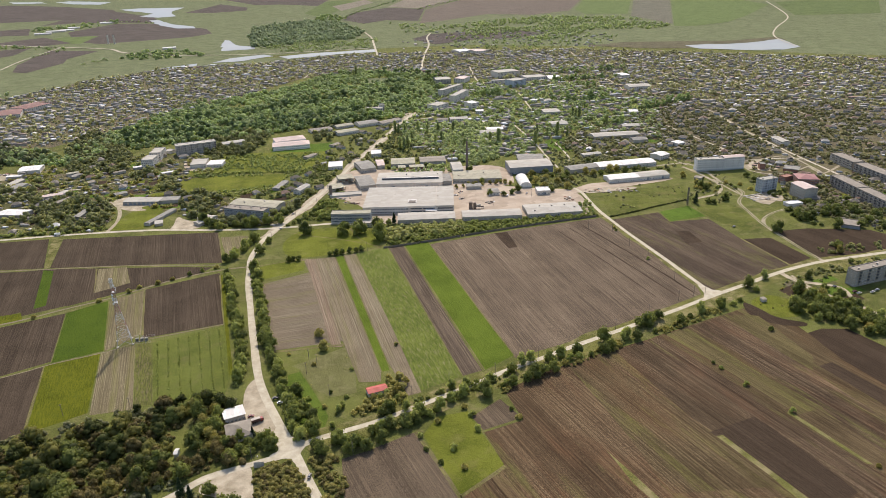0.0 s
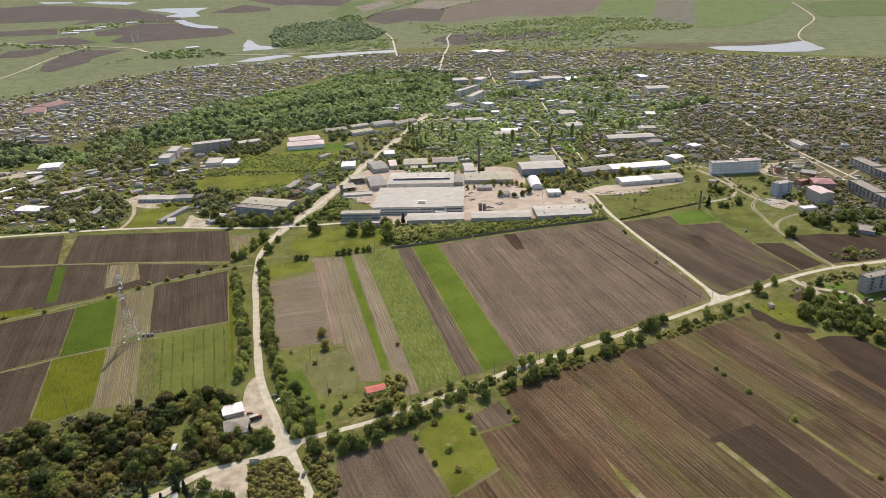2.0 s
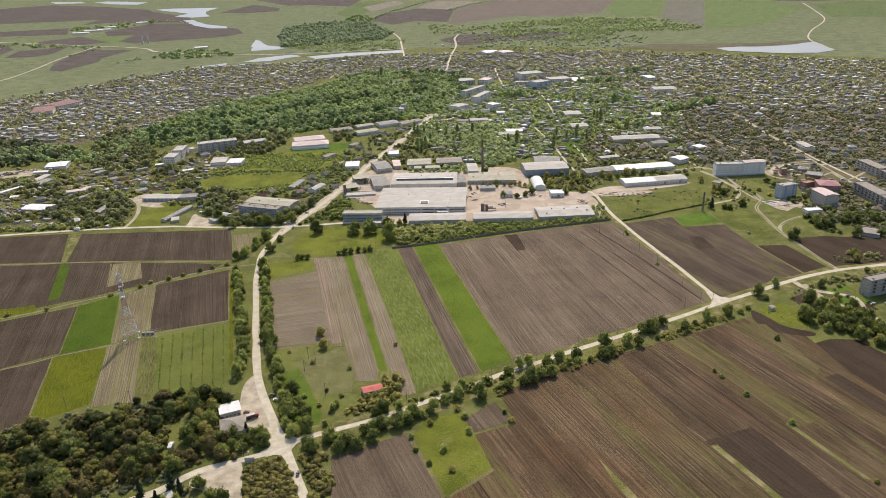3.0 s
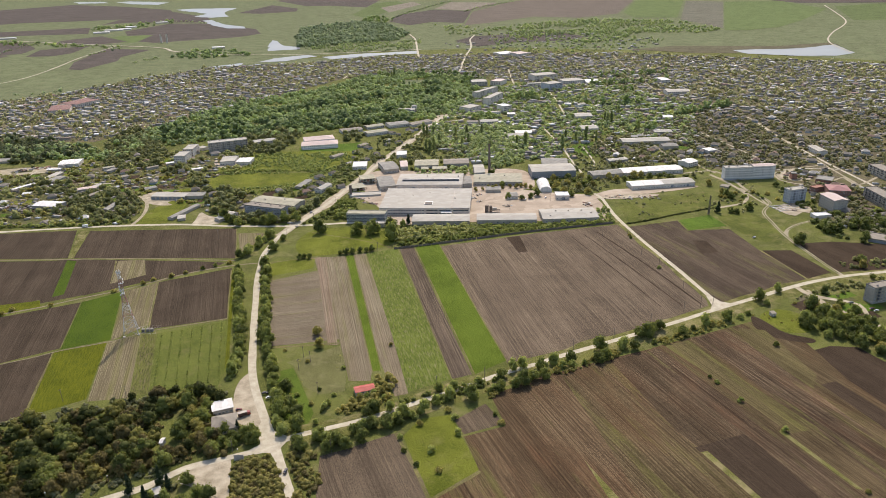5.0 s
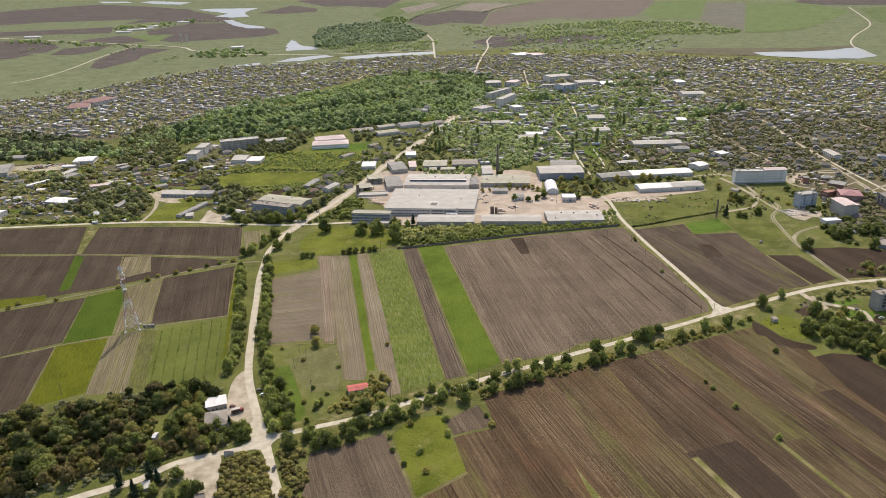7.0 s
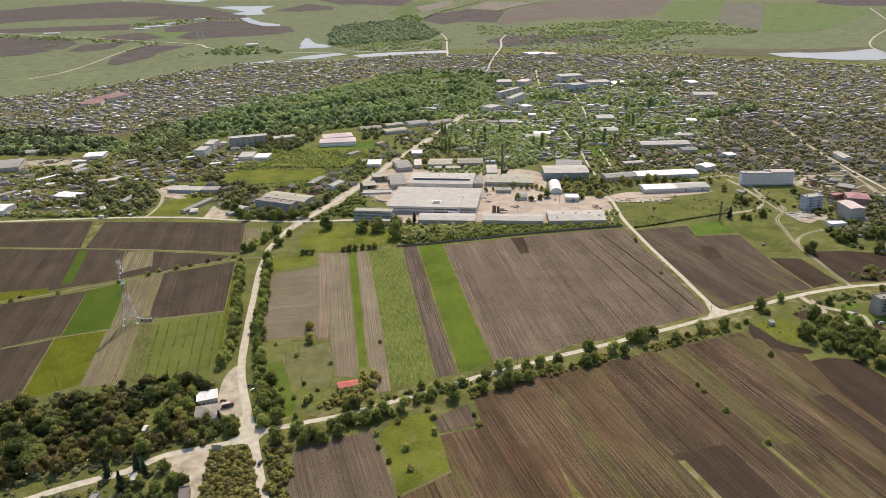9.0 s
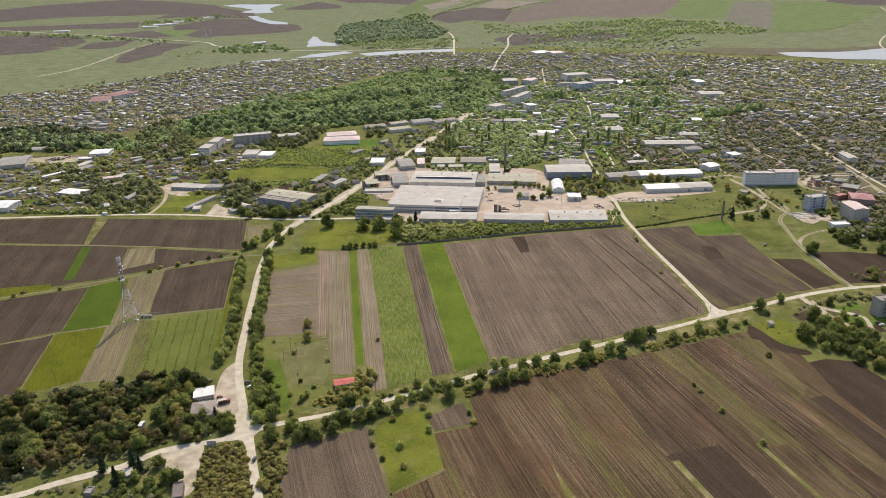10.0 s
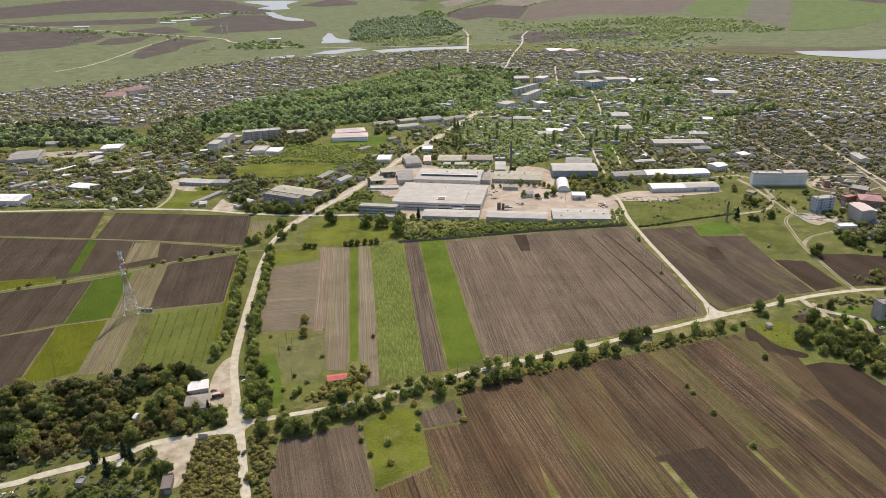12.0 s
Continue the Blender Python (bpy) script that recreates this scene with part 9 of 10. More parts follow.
thicket("dark_grove", "dark green tree belt below the town", [(scatter([(-850.0, 1095.3), (-766.7, 1201.7), (-708.4, 1203.2), (-557.9, 1110.1), (-538.9, 1058.1), (-593.5, 1070.9), (-590.5, 1030.4), (-664.6, 1025.3), (-806.8, 1033.6)], 9.5, 81, keep=0.9), 5.4, 11.0, 36, 1.1, "round", 5)], 25, LEAF_GROVE)
VILLAGE_GROVES = [[(-470.4, 809.0), (-461.4, 848.1), (-433.6, 884.0), (-379.4, 840.8), (-351.6, 790.5), (-348.9, 754.6), (-375.0, 747.2), (-413.0, 759.8), (-450.4, 782.5)], [(-476.7, 975.3), (-541.3, 1146.6), (-538.8, 1248.8), (-450.7, 1143.9), (-409.7, 1047.5), (-407.1, 974.1), (-431.3, 953.2)], [(-312.6, 1082.4), (-315.5, 1176.9), (-277.0, 1215.9), (-223.7, 1165.8), (-222.7, 1105.7), (-250.0, 1040.3), (-286.0, 1011.1)], [(-345.6, 947.6), (-322.6, 936.8), (-294.6, 888.6), (-318.2, 873.3)], [(-305.7, 863.1), (-258.7, 866.1), (-233.0, 800.0), (-236.0, 780.0), (-262.0, 768.0), (-282.0, 800.0)], [(-252.6, 770.0), (-238.7, 793.3), (-224.6, 763.7), (-169.8, 751.3), (-171.2, 725.4), (-242.8, 734.8)], [(-153.5, 811.7), (-134.7, 881.1), (-134.6, 825.7), (-146.7, 769.0), (-154.1, 753.9), (-158.3, 790.6)], [(-159.6, 1166.3), (-138.5, 1225.7), (-118.0, 1195.8), (-118.3, 1112.7), (-145.4, 1108.1)], [(-573.4, 950.3), (-531.2, 929.6), (-480.0, 903.6), (-464.8, 855.4), (-516.9, 872.0)], [(-388.0, 966.3), (-362.6, 987.7), (-350.4, 962.5), (-367.4, 930.1)]]
thicket("village_groves", "tall rounded trees massed between village houses", [(sum([scatter(g, 8.6, 82 + k, keep=0.8) for k, g in enumerate(VILLAGE_GROVES)], []), 5.0, 10.0, 50, 1.05, "round", 6)], 26, LEAF_VILLAGE)
HEDGE_LINES = [[(-314.5, 936.0), (-261.6, 944.9), (-205.1, 939.2), (-141.6, 935.7), (-110.5, 938.2)], [(-250.0, 843.0), (-203.4, 852.9), (-153.5, 858.0)], [(-298.5, 861.7), (-246.5, 852.1), (-220.7, 833.4)], [(-504.3, 748.3), (-450.6, 744.0), (-404.8, 742.2), (-353.5, 741.8)], [(-426.7, 747.7), (-399.5, 758.7), (-349.2, 747.0)]]
thicket("garden_hedges", "green hedge rows between village gardens", [([(p.x + TREE_RND.uniform(-2, 2), p.y + TREE_RND.uniform(-3, 3)) for line in HEDGE_LINES for p in smooth_line(line, 3.2)], 2.8, 4.6, 36, 0.7, "round", 4)], 27, LEAF_LIGHT)
thicket("young_wood", "bright green young wood behind the factory", [(scatter([(-8.1, 1190.9), (68.7, 1168.0), (155.3, 1170.1), (151.8, 1073.3), (119.3, 937.9), (76.4, 913.7), (65.0, 949.4), (59.7, 1019.8), (0.5, 1040.1)], 7.6, 83, keep=0.85), 4.2, 8.5, 44, 0.9, "round", 5), (scatter([(-27.6, 927.0), (49.8, 919.2), (48.3, 892.1), (-27.0, 896.8)], 6.0, 84, keep=0.8), 3.6, 6.5, 40, 0.8, "round", 4)], 28, LEAF_FAR_HAZED)
CENTRE = [(2.1, 1255.0), (104.3, 1552.5), (236.9, 1606.7), (415.5, 1501.5), (490.2, 1301.7), (387.3, 1010.3), (290.5, 1095.2), (238.0, 1020.3), (168.0, 910.1), (136.1, 957.0), (54.7, 935.8), (-17.0, 1063.4)]
CENTRE_LAWN = [(205.7, 1038.0), (258.4, 1053.5), (262.1, 997.3), (265.5, 961.7), (226.2, 965.9), (196.8, 981.7)]
CENTRE_TREES = [q for q in scatter(CENTRE, 11.0, 22, keep=0.8, clump=60, gap=-0.3) if not inside(q, CENTRE_LAWN)]
CENTRE_ROWS = [[(-27.7, 1337.1), (0.5, 1327.7), (28.8, 1334.7)], [(-27.7, 1347.1), (0.5, 1340.7), (28.8, 1346.7)], [(-15.0, 1726.6), (33.1, 1718.0), (67.5, 1720.6)], [(68.0, 1635.8), (96.5, 1630.9), (126.8, 1650.1)], [(68.0, 1648.0), (96.5, 1646.0), (120.0, 1662.0)], [(73.0, 1240.7), (93.5, 1242.9), (110.2, 1260.4)], [(345.8, 1552.5), (426.1, 1575.1), (482.5, 1564.7), (533.8, 1587.3)], [(392.3, 1505.3), (418.1, 1466.2)], [(318.0, 1118.0), (352.0, 1112.0)], [(150.0, 1415.0), (215.0, 1430.0), (240.0, 1420.0)], [(300.0, 1345.0), (360.0, 1330.0), (410.0, 1345.0)], [(440.0, 1230.0), (500.0, 1260.0), (560.0, 1300.0)], [(370.0, 1690.0), (470.0, 1680.0), (560.0, 1700.0)], [(240.0, 1715.0), (300.0, 1730.0)]]
thicket("street_trees", "tall rounded dark green tree rows in the town centre", [([(p.x + TREE_RND.uniform(-4, 4), p.y + TREE_RND.uniform(-5, 5)) for row in CENTRE_ROWS for p in smooth_line(row, 6.0)], 6.2, 17.0, 40, 1.4, "round", 6)], 117, WOODS)
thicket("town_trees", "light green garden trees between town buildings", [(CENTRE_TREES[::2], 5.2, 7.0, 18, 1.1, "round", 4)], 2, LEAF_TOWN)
thicket("town_trees", "darker green garden trees between town buildings", [(CENTRE_TREES[1::2], 5.0, 8.5, 22, 1.1, "round", 4)], 118, LEAF_FAR_HAZED)
thicket("hedge", "tall olive-green thicket at the western end of the hedge", [(scatter([(-47.0, 655.5), (-43.5, 686.1), (-30.2, 694.6), (40.4, 698.9), (41.9, 678.0), (1.0, 668.0), (-36.0, 660.0)], 5.4, 124, keep=0.9), 3.4, 7.6, 62, 0.7, "round", 6)], 103, LEAF_HEDGE)
thicket("hedge", "light green scrub hedge below the factory", [(scatter([(-44.7, 649.5), (-41.5, 684.1), (-14.2, 688.6), (40.4, 697.9), (131.6, 699.4), (170.1, 703.3), (188.5, 703.6), (188.8, 694.8), (128.9, 684.1), (38.4, 665.0), (-2.4, 655.5)], 4.2, 24, keep=0.95), 2.5, 4.4, 50, 0.7, "round", 5), (scatter([(-137.9, 737.4), (-122.7, 787.5), (-97.6, 806.7), (-93.5, 764.5), (-100.1, 734.3)], 6.5, 25, keep=0.95), 3.6, 6.5, 60, 0.8, "round", 5)], 3, LEAF_LIGHT)
thicket("scrub", "bright green shrubs on rough meadow", [(scatter([(-304.8, 957.9), (-300.7, 1035.7), (-190.7, 1047.5), (-110.4, 1025.0), (-94.6, 936.6), (-133.7, 873.4), (-174.4, 852.7), (-248.4, 859.5)], 4.6, 26, keep=0.85, clump=22, gap=-0.2), 2.2, 2.4, 11, 0.75, "round", 3), (scatter([(179.4, 745.4), (193.0, 754.1), (183.1, 698.7), (172.3, 704.9)], 6, 27), 2.6, 4.0, 40, 0.7, "round", 4)], 4, LEAF_SCRUB)
VILLAGE = [(-788.0, 1006.7), (-653.0, 1005.3), (-530.2, 1011.3), (-425.9, 1073.6), (-316.0, 1061.4), (-271.9, 954.5), (-281.8, 874.8), (-203.8, 820.6), (-146.7, 769.0), (-164.8, 724.9), (-223.4, 733.2), (-253.7, 762.2), (-311.4, 808.1), (-371.0, 846.9), (-352.4, 780.3), (-354.3, 743.7), (-499.9, 740.7), (-600.0, 737.7)]
thicket("village_trees", "garden trees and bushes round the village", [(scatter(VILLAGE, 9.0, 28, keep=0.45, clump=38, gap=0.05), 4.4, 7.0, 56, 0.85, "round", 6), (scatter(VILLAGE, 8, 29, keep=0.4, clump=25), 2.2, 2.8, 20, 0.7, "round", 3)], 5, LEAF_VILLAGE)
thicket("orchard_trees", "olive fruit trees in village gardens", [(scatter(VILLAGE, 13, 65, keep=0.45), 3.4, 4.4, 44, 0.7, "round", 5)], 17, LEAF_TAN)
ROADSIDE = [(-202.4, 848.1), (-164.9, 884.0), (-142.4, 941.4), (-113.6, 1060.0), (-73.8, 1139.3), (-17.9, 1196.6), (-8.1, 1152.0), (-67.6, 1020.3), (-105.6, 888.6), (-127.5, 825.0), (-157.4, 754.2), (-173.6, 771.3)]
ROADSIDE_E = [(-94.6, 936.6), (-67.0, 1010.3), (-12.9, 1152.5), (20.5, 1161.1), (61.0, 1040.3), (55.2, 944.5), (7.6, 937.7), (-31.6, 930.2), (-70.9, 934.2)]
thicket("roadside_scrub", "mixed green trees along the main road", [(scatter(ROADSIDE, 10, 47, keep=0.6) + scatter(ROADSIDE_E, 10, 48, keep=0.65), 4.2, 6.5, 40, 0.95, "round", 4)], 13, LEAF_VILLAGE)
EAST = [(221.4, 1022.2), (316.8, 1092.0), (472.4, 1251.2), (559.3, 1239.1), (781.8, 1208.1), (838.6, 1028.9), (492.8, 564.3), (429.3, 620.4), (408.7, 672.1), (409.0, 707.2), (436.6, 774.2), (432.6, 836.8), (367.2, 889.9), (308.4, 918.3), (235.3, 903.2)]
thicket("garden_trees", "garden trees among the eastern houses", [(scatter(EAST, 9.0, 30, keep=0.8, clump=60, gap=-0.32), 4.6, 5.6, 12, 1.1, "round", 3), (scatter([(237.5, 1101.6), (344.8, 1195.3), (462.6, 1252.5), (383.8, 977.3), (342.9, 906.2), (281.2, 904.1), (234.4, 931.8)], 9, 46, keep=0.62), 3.0, 3.6, 26, 0.9, "round", 4)], 6, LEAF_EAST)
TOWN_E = [(230.6, 1607.8), (315.5, 2133.8), (539.9, 2101.2), (808.0, 1939.9), (1112.8, 1759.7), (1409.8, 1560.4), (893.7, 952.8), (768.4, 1185.6), (521.0, 1219.4), (467.5, 1362.6)]
TOWN_W = [(-1093.5, 1240.6), (-1113.1, 1471.8), (-986.4, 1581.4), (-864.7, 1671.8), (-781.6, 1870.2), (-611.5, 2061.8), (-353.2, 2078.9), (-127.9, 2172.7), (313.9, 2146.1), (262.0, 1602.4), (101.5, 1714.5), (-82.1, 1859.7), (-220.2, 1772.3), (-342.4, 1538.1), (-480.5, 1319.3), (-569.9, 1157.9), (-753.8, 1179.4), (-886.2, 1147.2)]
thicket("garden_trees", "small trees among the far town houses", [(scatter(TOWN_E, 12.6, 31, keep=0.88, clump=120, gap=-0.4) + scatter(TOWN_W, 13.0, 32, keep=0.82, clump=120, gap=-0.35), 5.2, 5.6, 2, 2.2, "round", 1), (scatter(TOWN_E, 27, 131, keep=0.75, clump=80, gap=-0.25) + scatter(TOWN_W, 29, 132, keep=0.75, clump=80, gap=-0.25), 7.0, 10.0, 14, 1.8, "round", 3)], 7, LEAF_FARTOWN_HAZED)
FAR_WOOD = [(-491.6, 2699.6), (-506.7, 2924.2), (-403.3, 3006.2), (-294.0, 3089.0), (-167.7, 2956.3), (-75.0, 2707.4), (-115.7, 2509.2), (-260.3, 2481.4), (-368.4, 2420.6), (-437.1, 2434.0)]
thicket("far_wood", "dark wood on the far valley side", [(scatter(FAR_WOOD, 17, 33, keep=0.95), 10.5, 15.0, 10, 2.4, "round", 4)], 8, LEAF_FARWOOD_HAZED)
thicket("far_scrub_wood", "light green scrub below the far wood", [(scatter([(-432.5, 2406.6), (-340.1, 2497.5), (-144.0, 2486.2), (-27.5, 2548.3), (-35.0, 2304.5), (-151.2, 2277.2), (-313.3, 2283.5)], 13, 92, keep=0.75, clump=50, gap=-0.25), 6.0, 6.0, 8, 2.0, "round", 2)], 108, LEAF_FAR_HAZED)
thicket("far_pines", "dark pine clump on the far hilltop", [(scatter([(-273.9, 3049.0), (-269.1, 3235.3), (-200.8, 3220.2), (-145.8, 3094.1), (-193.0, 2997.2)], 20, 93, keep=0.7), 9.0, 18.0, 10, 2.4, "round", 3)], 109, WOODS)
thicket("valley_copses", "dark copses and avenues in the far valley", [(scatter([(-815.3, 2280.8), (-794.9, 2449.8), (-627.1, 2391.9), (-545.7, 2278.6), (-693.9, 2233.3)], 20, 35, keep=0.7), 8.0, 10.0, 14, 3.0, "round", 5), (scatter([(-1443.2, 3146.5), (-1141.0, 3342.1), (-1102.1, 3221.4), (-1354.5, 2995.3)], 30, 36, keep=0.6), 9.0, 10.0, 12, 3.0, "round", 3), (scatter([(-1983.4, 2925.3), (-1281.3, 2677.0), (-1077.6, 2583.4), (-1055.4, 2526.5), (-1262.7, 2590.7), (-1918.7, 2824.3)], 26, 37, keep=0.7), 8.0, 10.0, 12, 3.0, "round", 3)], 110, WOODS)
thicket("hillside_scrub", "pale green scrub wood on the far hillside", [(scatter([(230.1, 2772.5), (420.9, 2900.0), (625.4, 2963.5), (800.6, 2887.6), (977.7, 2813.0), (1048.6, 2548.0), (902.3, 2471.6), (746.3, 2536.4), (600.8, 2347.8), (499.0, 2301.9), (429.6, 2425.0), (303.1, 2480.5)], 16, 34, keep=0.72, clump=110, gap=-0.2), 8.0, 8.0, 7, 2.4, "round", 2), (scatter([(219.7, 2646.0), (419.7, 2604.4), (538.8, 2402.2), (703.9, 2454.3), (786.1, 2350.6), (641.5, 2166.6), (460.2, 2117.1), (268.6, 2192.3), (187.8, 2260.4)], 21, 39, keep=0.55), 6.0, 5.5, 7, 2.0, "round", 2), (scatter([(15.7, 2934.6), (232.7, 2804.2), (246.0, 2492.5), (54.5, 2649.4)], 20, 40, keep=0.6, clump=70), 6.5, 6.0, 7, 2.2, "round", 2)], 9, LEAF_FAR_HAZED)
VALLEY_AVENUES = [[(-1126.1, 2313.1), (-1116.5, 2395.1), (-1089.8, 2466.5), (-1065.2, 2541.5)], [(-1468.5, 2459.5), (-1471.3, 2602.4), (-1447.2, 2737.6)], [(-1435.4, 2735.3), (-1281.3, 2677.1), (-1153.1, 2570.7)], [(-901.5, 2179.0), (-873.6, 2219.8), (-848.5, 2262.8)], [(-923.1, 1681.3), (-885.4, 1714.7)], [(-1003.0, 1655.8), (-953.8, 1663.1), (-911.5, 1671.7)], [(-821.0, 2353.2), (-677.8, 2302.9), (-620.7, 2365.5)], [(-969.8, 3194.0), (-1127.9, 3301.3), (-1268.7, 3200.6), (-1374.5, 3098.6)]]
thicket("valley_avenue", "rows of dark trees along far valley roads", [([(p.x + TREE_RND.uniform(-6, 6), p.y + TREE_RND.uniform(-14, 14)) for line in VALLEY_AVENUES for p in smooth_line(line, 11.0) if TREE_RND.random() < 0.75], 5.5, 7.5, 8, 1.8, "round", 2)], 113, LEAF_FARWOOD_HAZED)
FAR_HEDGES = [[(-174.9, 3100.3), (-84.1, 3354.8), (49.9, 3635.9), (124.3, 3766.5)], [(168.7, 3339.7), (292.8, 3531.5), (430.6, 3665.9)]]
thicket("far_hedge", "dark dotted hedge between far hillside fields", [([(p.x + TREE_RND.uniform(-5, 5), p.y + TREE_RND.uniform(-9, 9)) for line in FAR_HEDGES for p in smooth_line(line, 22.0)], 7.0, 8.0, 6, 2.0, "round", 2)], 111, WOODS)
for x, y in [(-14.1, 1028.0), (-9.0, 1020.6), (-3.0, 1026.7), (-17.5, 1132.5), (-12.8, 1131.9), (-2.5, 1130.7), (33.0, 1106.5), (40.3, 1042.6), (51.9, 1066.4), (81.6, 1017.4), (76.9, 1121.1), (123.2, 1033.3), (135.9, 1031.9), (189.6, 1015.5), (205.4, 1074.6), (216.8, 1051.0), (232.1, 1049.3), (298.2, 1201.5), (294.7, 1170.0), (332.8, 1245.1), (330.7, 1122.6), (330.9, 1110.3), (-96.1, 1750.1), (-91.3, 1767.5), (6.1, 1071.7), (19.9, 1136.1), (52.1, 1124.1), (303.3, 1177.9), (249.0, 1054.6)]:
    plant_tree("poplar", x, y, TREE_RND.uniform(0.8, 1.1), "poplars")

# ---- houses of the town ----
ROOFS = varied_material("house_roofs", [(0.0, (0.25, 0.228, 0.198)), (0.16, (0.31, 0.286, 0.252)), (0.38, (0.38, 0.352, 0.312)), (0.60, (0.47, 0.44, 0.395)), (0.74, (0.33, 0.26, 0.21)), (0.80, (0.60, 0.575, 0.53)), (0.89, (0.37, 0.25, 0.205)), (0.92, (0.76, 0.75, 0.72)), (0.98, (0.36, 0.375, 0.38))], 0.75)
HWALLS = varied_material("house_walls", [(0.0, (0.46, 0.41, 0.34)), (0.35, (0.56, 0.51, 0.43)), (0.6, (0.36, 0.32, 0.26)), (0.75, (0.48, 0.41, 0.31)), (0.88, (0.62, 0.60, 0.55))], 0.85)


def house_arrays(w, d, h, rise, hip):
    v = [(-w / 2, -d / 2, -0.5), (w / 2, -d / 2, -0.5), (w / 2, d / 2, -0.5), (-w / 2, d / 2, -0.5), (-w / 2, -d / 2, h), (w / 2, -d / 2, h), (w / 2, d / 2, h), (-w / 2, d / 2, h)]
    f = [(0, 1, 5), (0, 5, 4), (1, 2, 6), (1, 6, 5), (2, 3, 7), (2, 7, 6), (3, 0, 4), (3, 4, 7)]
    mi = [0] * 8
    o = 0.45
    i = (d / 2) * 0.9 if hip else 0.0
    v += [(-w / 2 - o, -d / 2 - o, h - 0.15), (w / 2 + o, -d / 2 - o, h - 0.15), (w / 2 + o, d / 2 + o, h - 0.15), (-w / 2 - o, d / 2 + o, h - 0.15), (-w / 2 - o + i, 0, h + rise), (w / 2 + o - i, 0, h + rise)]
    f += [(8, 9, 13), (8, 13, 12), (9, 10, 13), (10, 11, 12), (10, 12, 13), (11, 8, 12), (8, 10, 9), (8, 11, 10)]
    mi += [1] * 8
    return np.array(v), np.array(f), mi


def house_field(name, label, pts, seed, angle, size=1.0):
    r = np.random.RandomState(seed)
    kinds = [house_arrays(w, d, h, s, hip) for w, d, h, s, hip in ((13, 10, 2.6, 1.5, True), (15, 11, 2.8, 1.6, True), (12, 9, 2.5, 1.2, False), (10, 7, 2.3, 0.6, False), (18, 9, 2.8, 1.3, False))]
    allv, allf, mats, n = [], [], [], 0
    for x, y in clear(pts, 4.0):
        v, f, mi = kinds[r.choice(5, p=(0.3, 0.25, 0.2, 0.15, 0.1))]
        a = radians(angle) + (math.pi / 2 if r.rand() < 0.35 else 0) + r.normal() * 0.13
        s = r.uniform(0.7, 1.05) * size
        c, sn = math.cos(a) * s, math.sin(a) * s
        w = np.empty_like(v)
        w[:, 0] = v[:, 0] * c - v[:, 1] * sn + x
        w[:, 1] = v[:, 0] * sn + v[:, 1] * c + y
        w[:, 2] = v[:, 2] * s + height(y)
        allv.append(w)
        allf.append(f + n)
        mats += mi
        n += len(v)
    me = fast_mesh(name, np.concatenate(allv), np.concatenate(allf), [HWALLS, ROOFS], mats)
    return tagged(new(name, me), label, "houses", kind="stuff")


def streets(poly, spacing, seed, angle, keep):
    """House plots in rows along straight streets."""
    return scatter(poly, spacing, seed, 0.33, keep, angle)


house_field("town_houses", "crowded small grey-roofed houses of the town", streets(TOWN_E, 19.0, 41, -28, 0.74), 51, -28, 1.08)
house_field("town_houses", "crowded small grey-roofed houses below the wood", streets(TOWN_W, 19.0, 42, 12, 0.74), 52, 12, 1.08)
house_field("hillside_houses", "scattered small houses on the far hillside", streets([(29.8, 2395.5), (176.9, 2624.2), (469.2, 2656.1), (751.3, 2357.8), (684.1, 2084.3), (315.6, 2158.0), (43.3, 2163.3)], 36, 60, 5, 0.45), 54, 5)
house_field("town_houses", "small houses among trees in the town centre", [q for q in streets(CENTRE, 17, 43, 10, 0.62) if not inside(q, CENTRE_LAWN)], 53, 10, 1.05)

house_field("garden_sheds", "small dark sheds and outbuildings in gardens", streets(EAST, 15, 73, -28, 0.5) + streets(VILLAGE, 16, 74, 10, 0.5), 55, -28, 0.55)

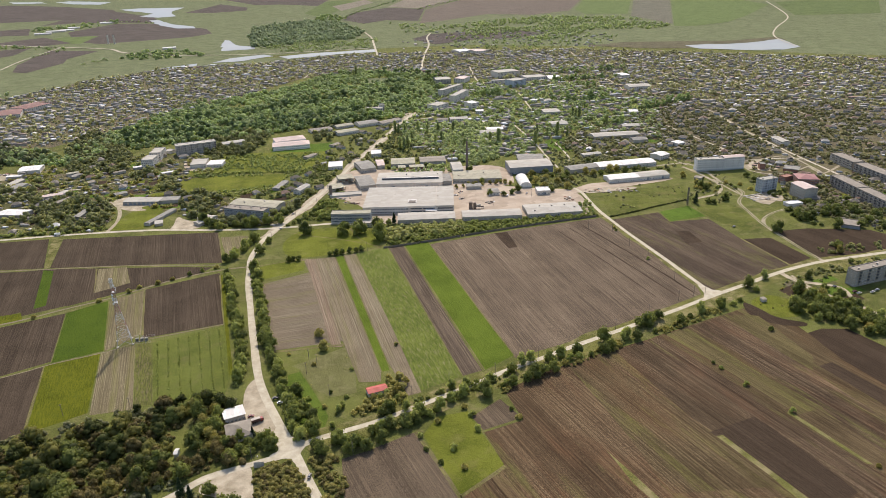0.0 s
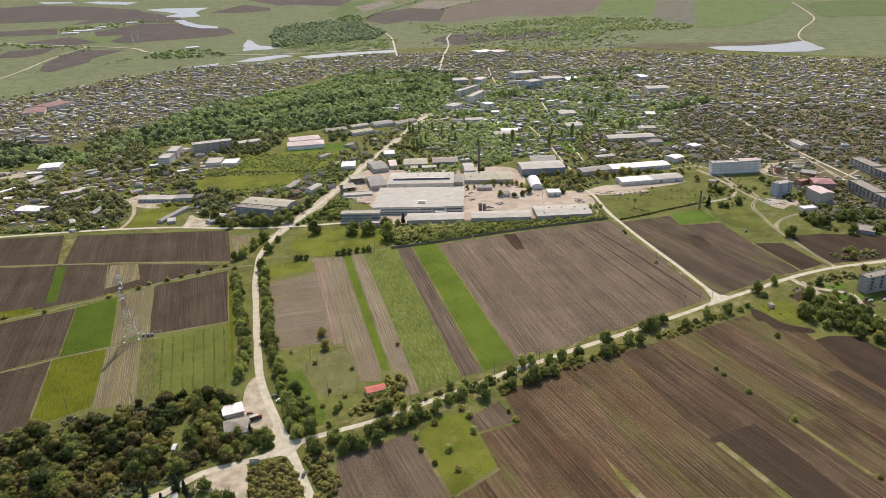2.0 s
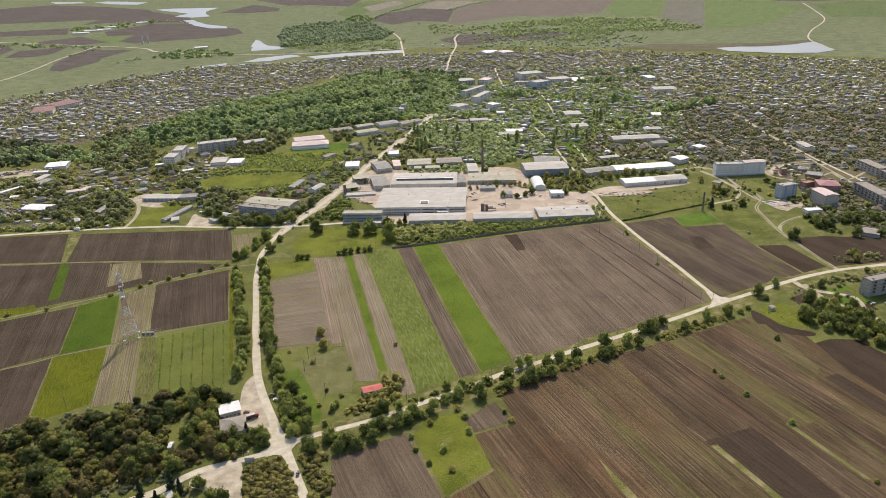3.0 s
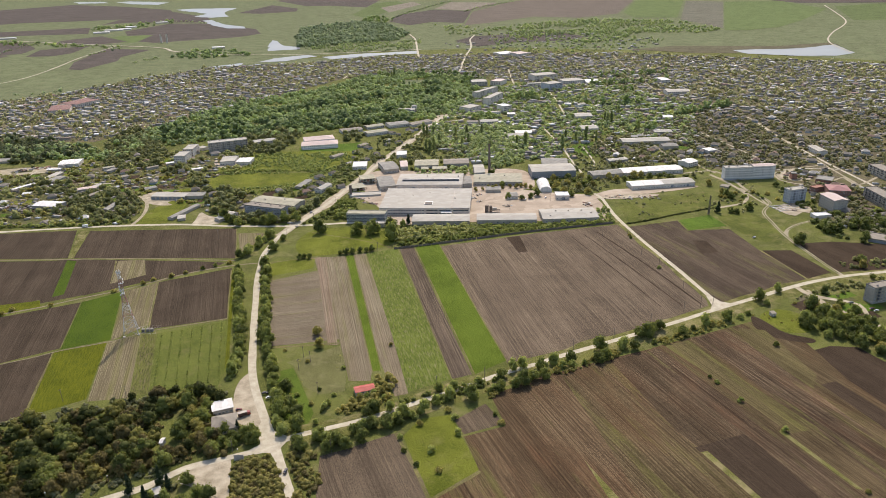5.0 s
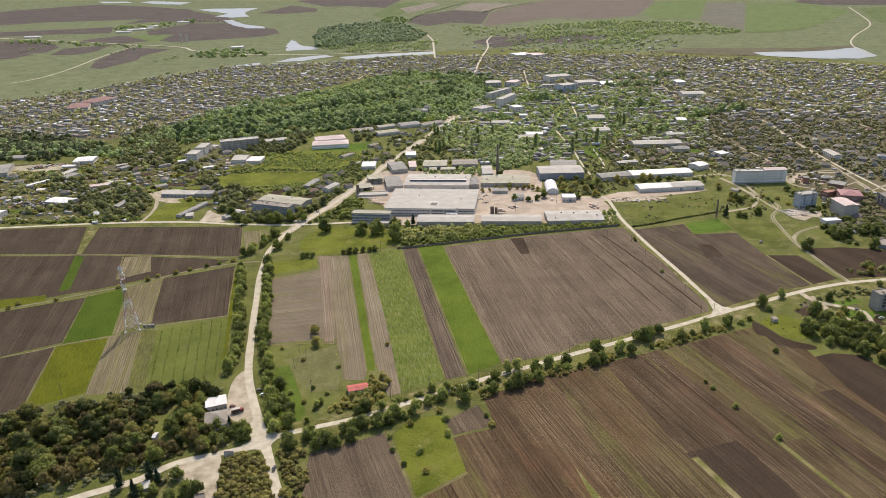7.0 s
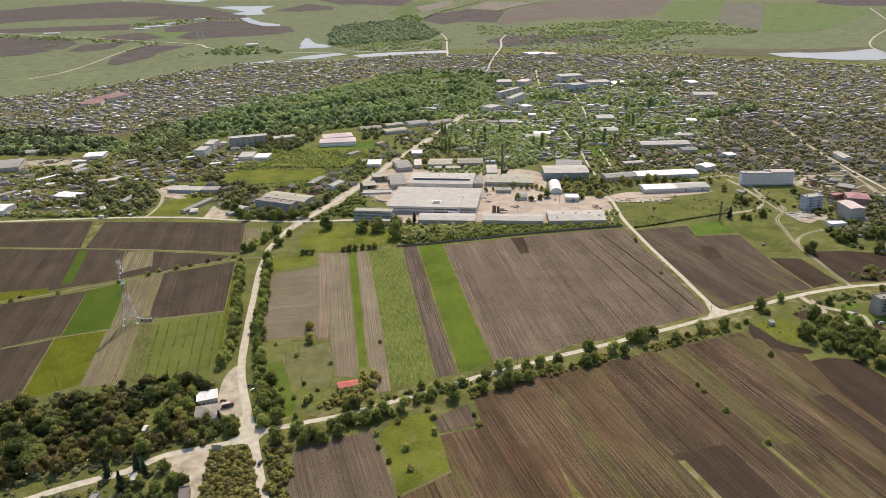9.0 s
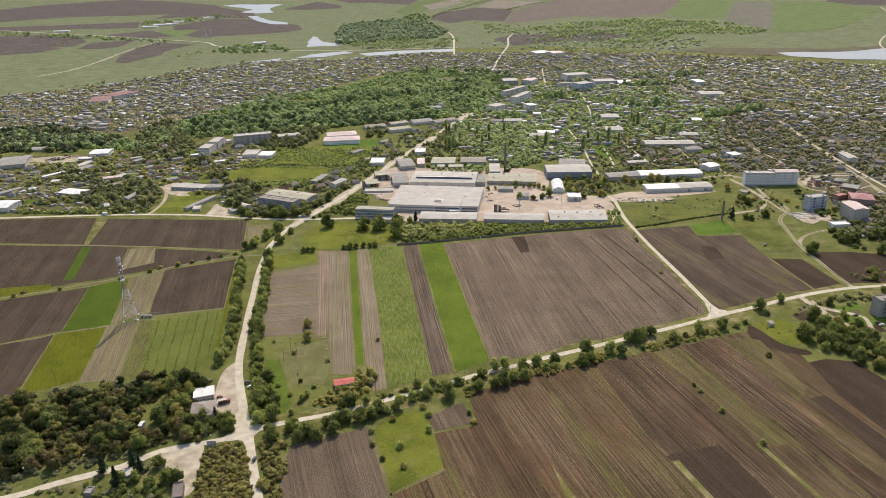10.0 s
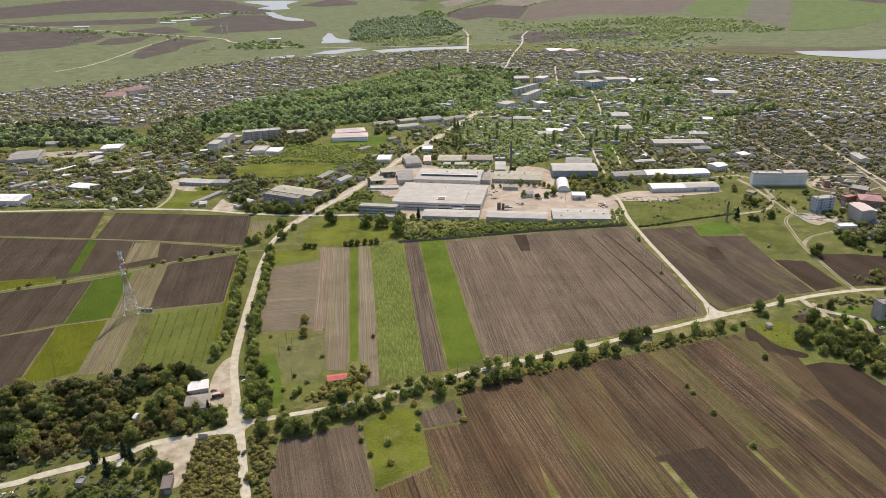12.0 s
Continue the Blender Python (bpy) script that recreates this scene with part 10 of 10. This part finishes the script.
HOUSE_ROOFS = varied_material("near_house_roofs", [(0.0, (0.15, 0.135, 0.11)), (0.35, (0.20, 0.18, 0.15)), (0.66, (0.26, 0.235, 0.20)), (0.82, (0.22, 0.155, 0.12)), (0.92, (0.42, 0.40, 0.355)), (0.97, (0.62, 0.61, 0.58))], 0.75, island=False)
HOUSE_WALLS = varied_material("near_house_walls", [(0.0, (0.48, 0.44, 0.38)), (0.35, (0.58, 0.55, 0.5)), (0.6, (0.36, 0.33, 0.29)), (0.8, (0.42, 0.47, 0.5))], 0.85, island=False)
COTTAGES = []
for k, (w, d, rise, kind) in enumerate(((11, 8, 2.4, "hip"), (13, 8.5, 2.6, "hip"), (10, 7, 2.0, "gable"), (8, 5, 1.2, "gable"))):
    COTTAGES.append(building("house", "small single-storey house with a grey slate roof", "house", (0, -300 - 30 * k), (w, -300 - 30 * k), d, 3.0, kind, HOUSE_WALLS, HOUSE_ROOFS, 1, 2, 0, rise=rise, win=(1.1, 1.2), group="cottages"))
COT_RND = random.Random(9)
first = [True] * len(COTTAGES)
for x, y, ang in [(*p, -28) for p in clear(streets(EAST, 25, 44, -28, 0.76), 6)] + [(*p, 15) for p in clear(streets(VILLAGE, 40, 45, 15, 0.6), 6)] + [(*p, 40) for p in clear(streets(ROADSIDE, 26, 49, 40, 0.8), 6)]:
    k = COT_RND.choice((0, 0, 1, 1, 2, 3))
    m = Matrix.Translation((x, y, height(y))) @ Matrix.Rotation(radians(ang + (90 if COT_RND.random() < 0.35 else 0) + COT_RND.uniform(-9, 9)), 4, "Z") @ Matrix.Diagonal((COT_RND.uniform(0.85, 1.15), COT_RND.uniform(0.9, 1.15), 1.0, 1))
    if first[k]:
        first[k] = False
        COTTAGES[k].matrix_basis = m
    else:
        copy_thing(COTTAGES[k], m)

# rows of saplings in the orchard, too small to tell apart
ORCH_A, ORCH_B = [(-225.2, 481.6), (-203.4, 402.4)], [(-178.3, 499.3), (-157.9, 412.6)]
sap = []
for k in range(7):
    u = (k + 0.3) / 6.6
    p = Vector(ORCH_A[0]).lerp(Vector(ORCH_B[0]), u)
    q = Vector(ORCH_A[1]).lerp(Vector(ORCH_B[1]), u)
    for i in range(70):
        if TREE_RND.random() < 0.7:
            w = p.lerp(q, (i + TREE_RND.random() * 0.7) / 70)
            sap.append((w.x + TREE_RND.uniform(-0.4, 0.4), w.y))
thicket("sapling_rows", "dotted rows of small dark saplings", [(sap, 0.75, 0.9, 12, 0.32, "round", 2)], 12, LEAF_LIGHT)
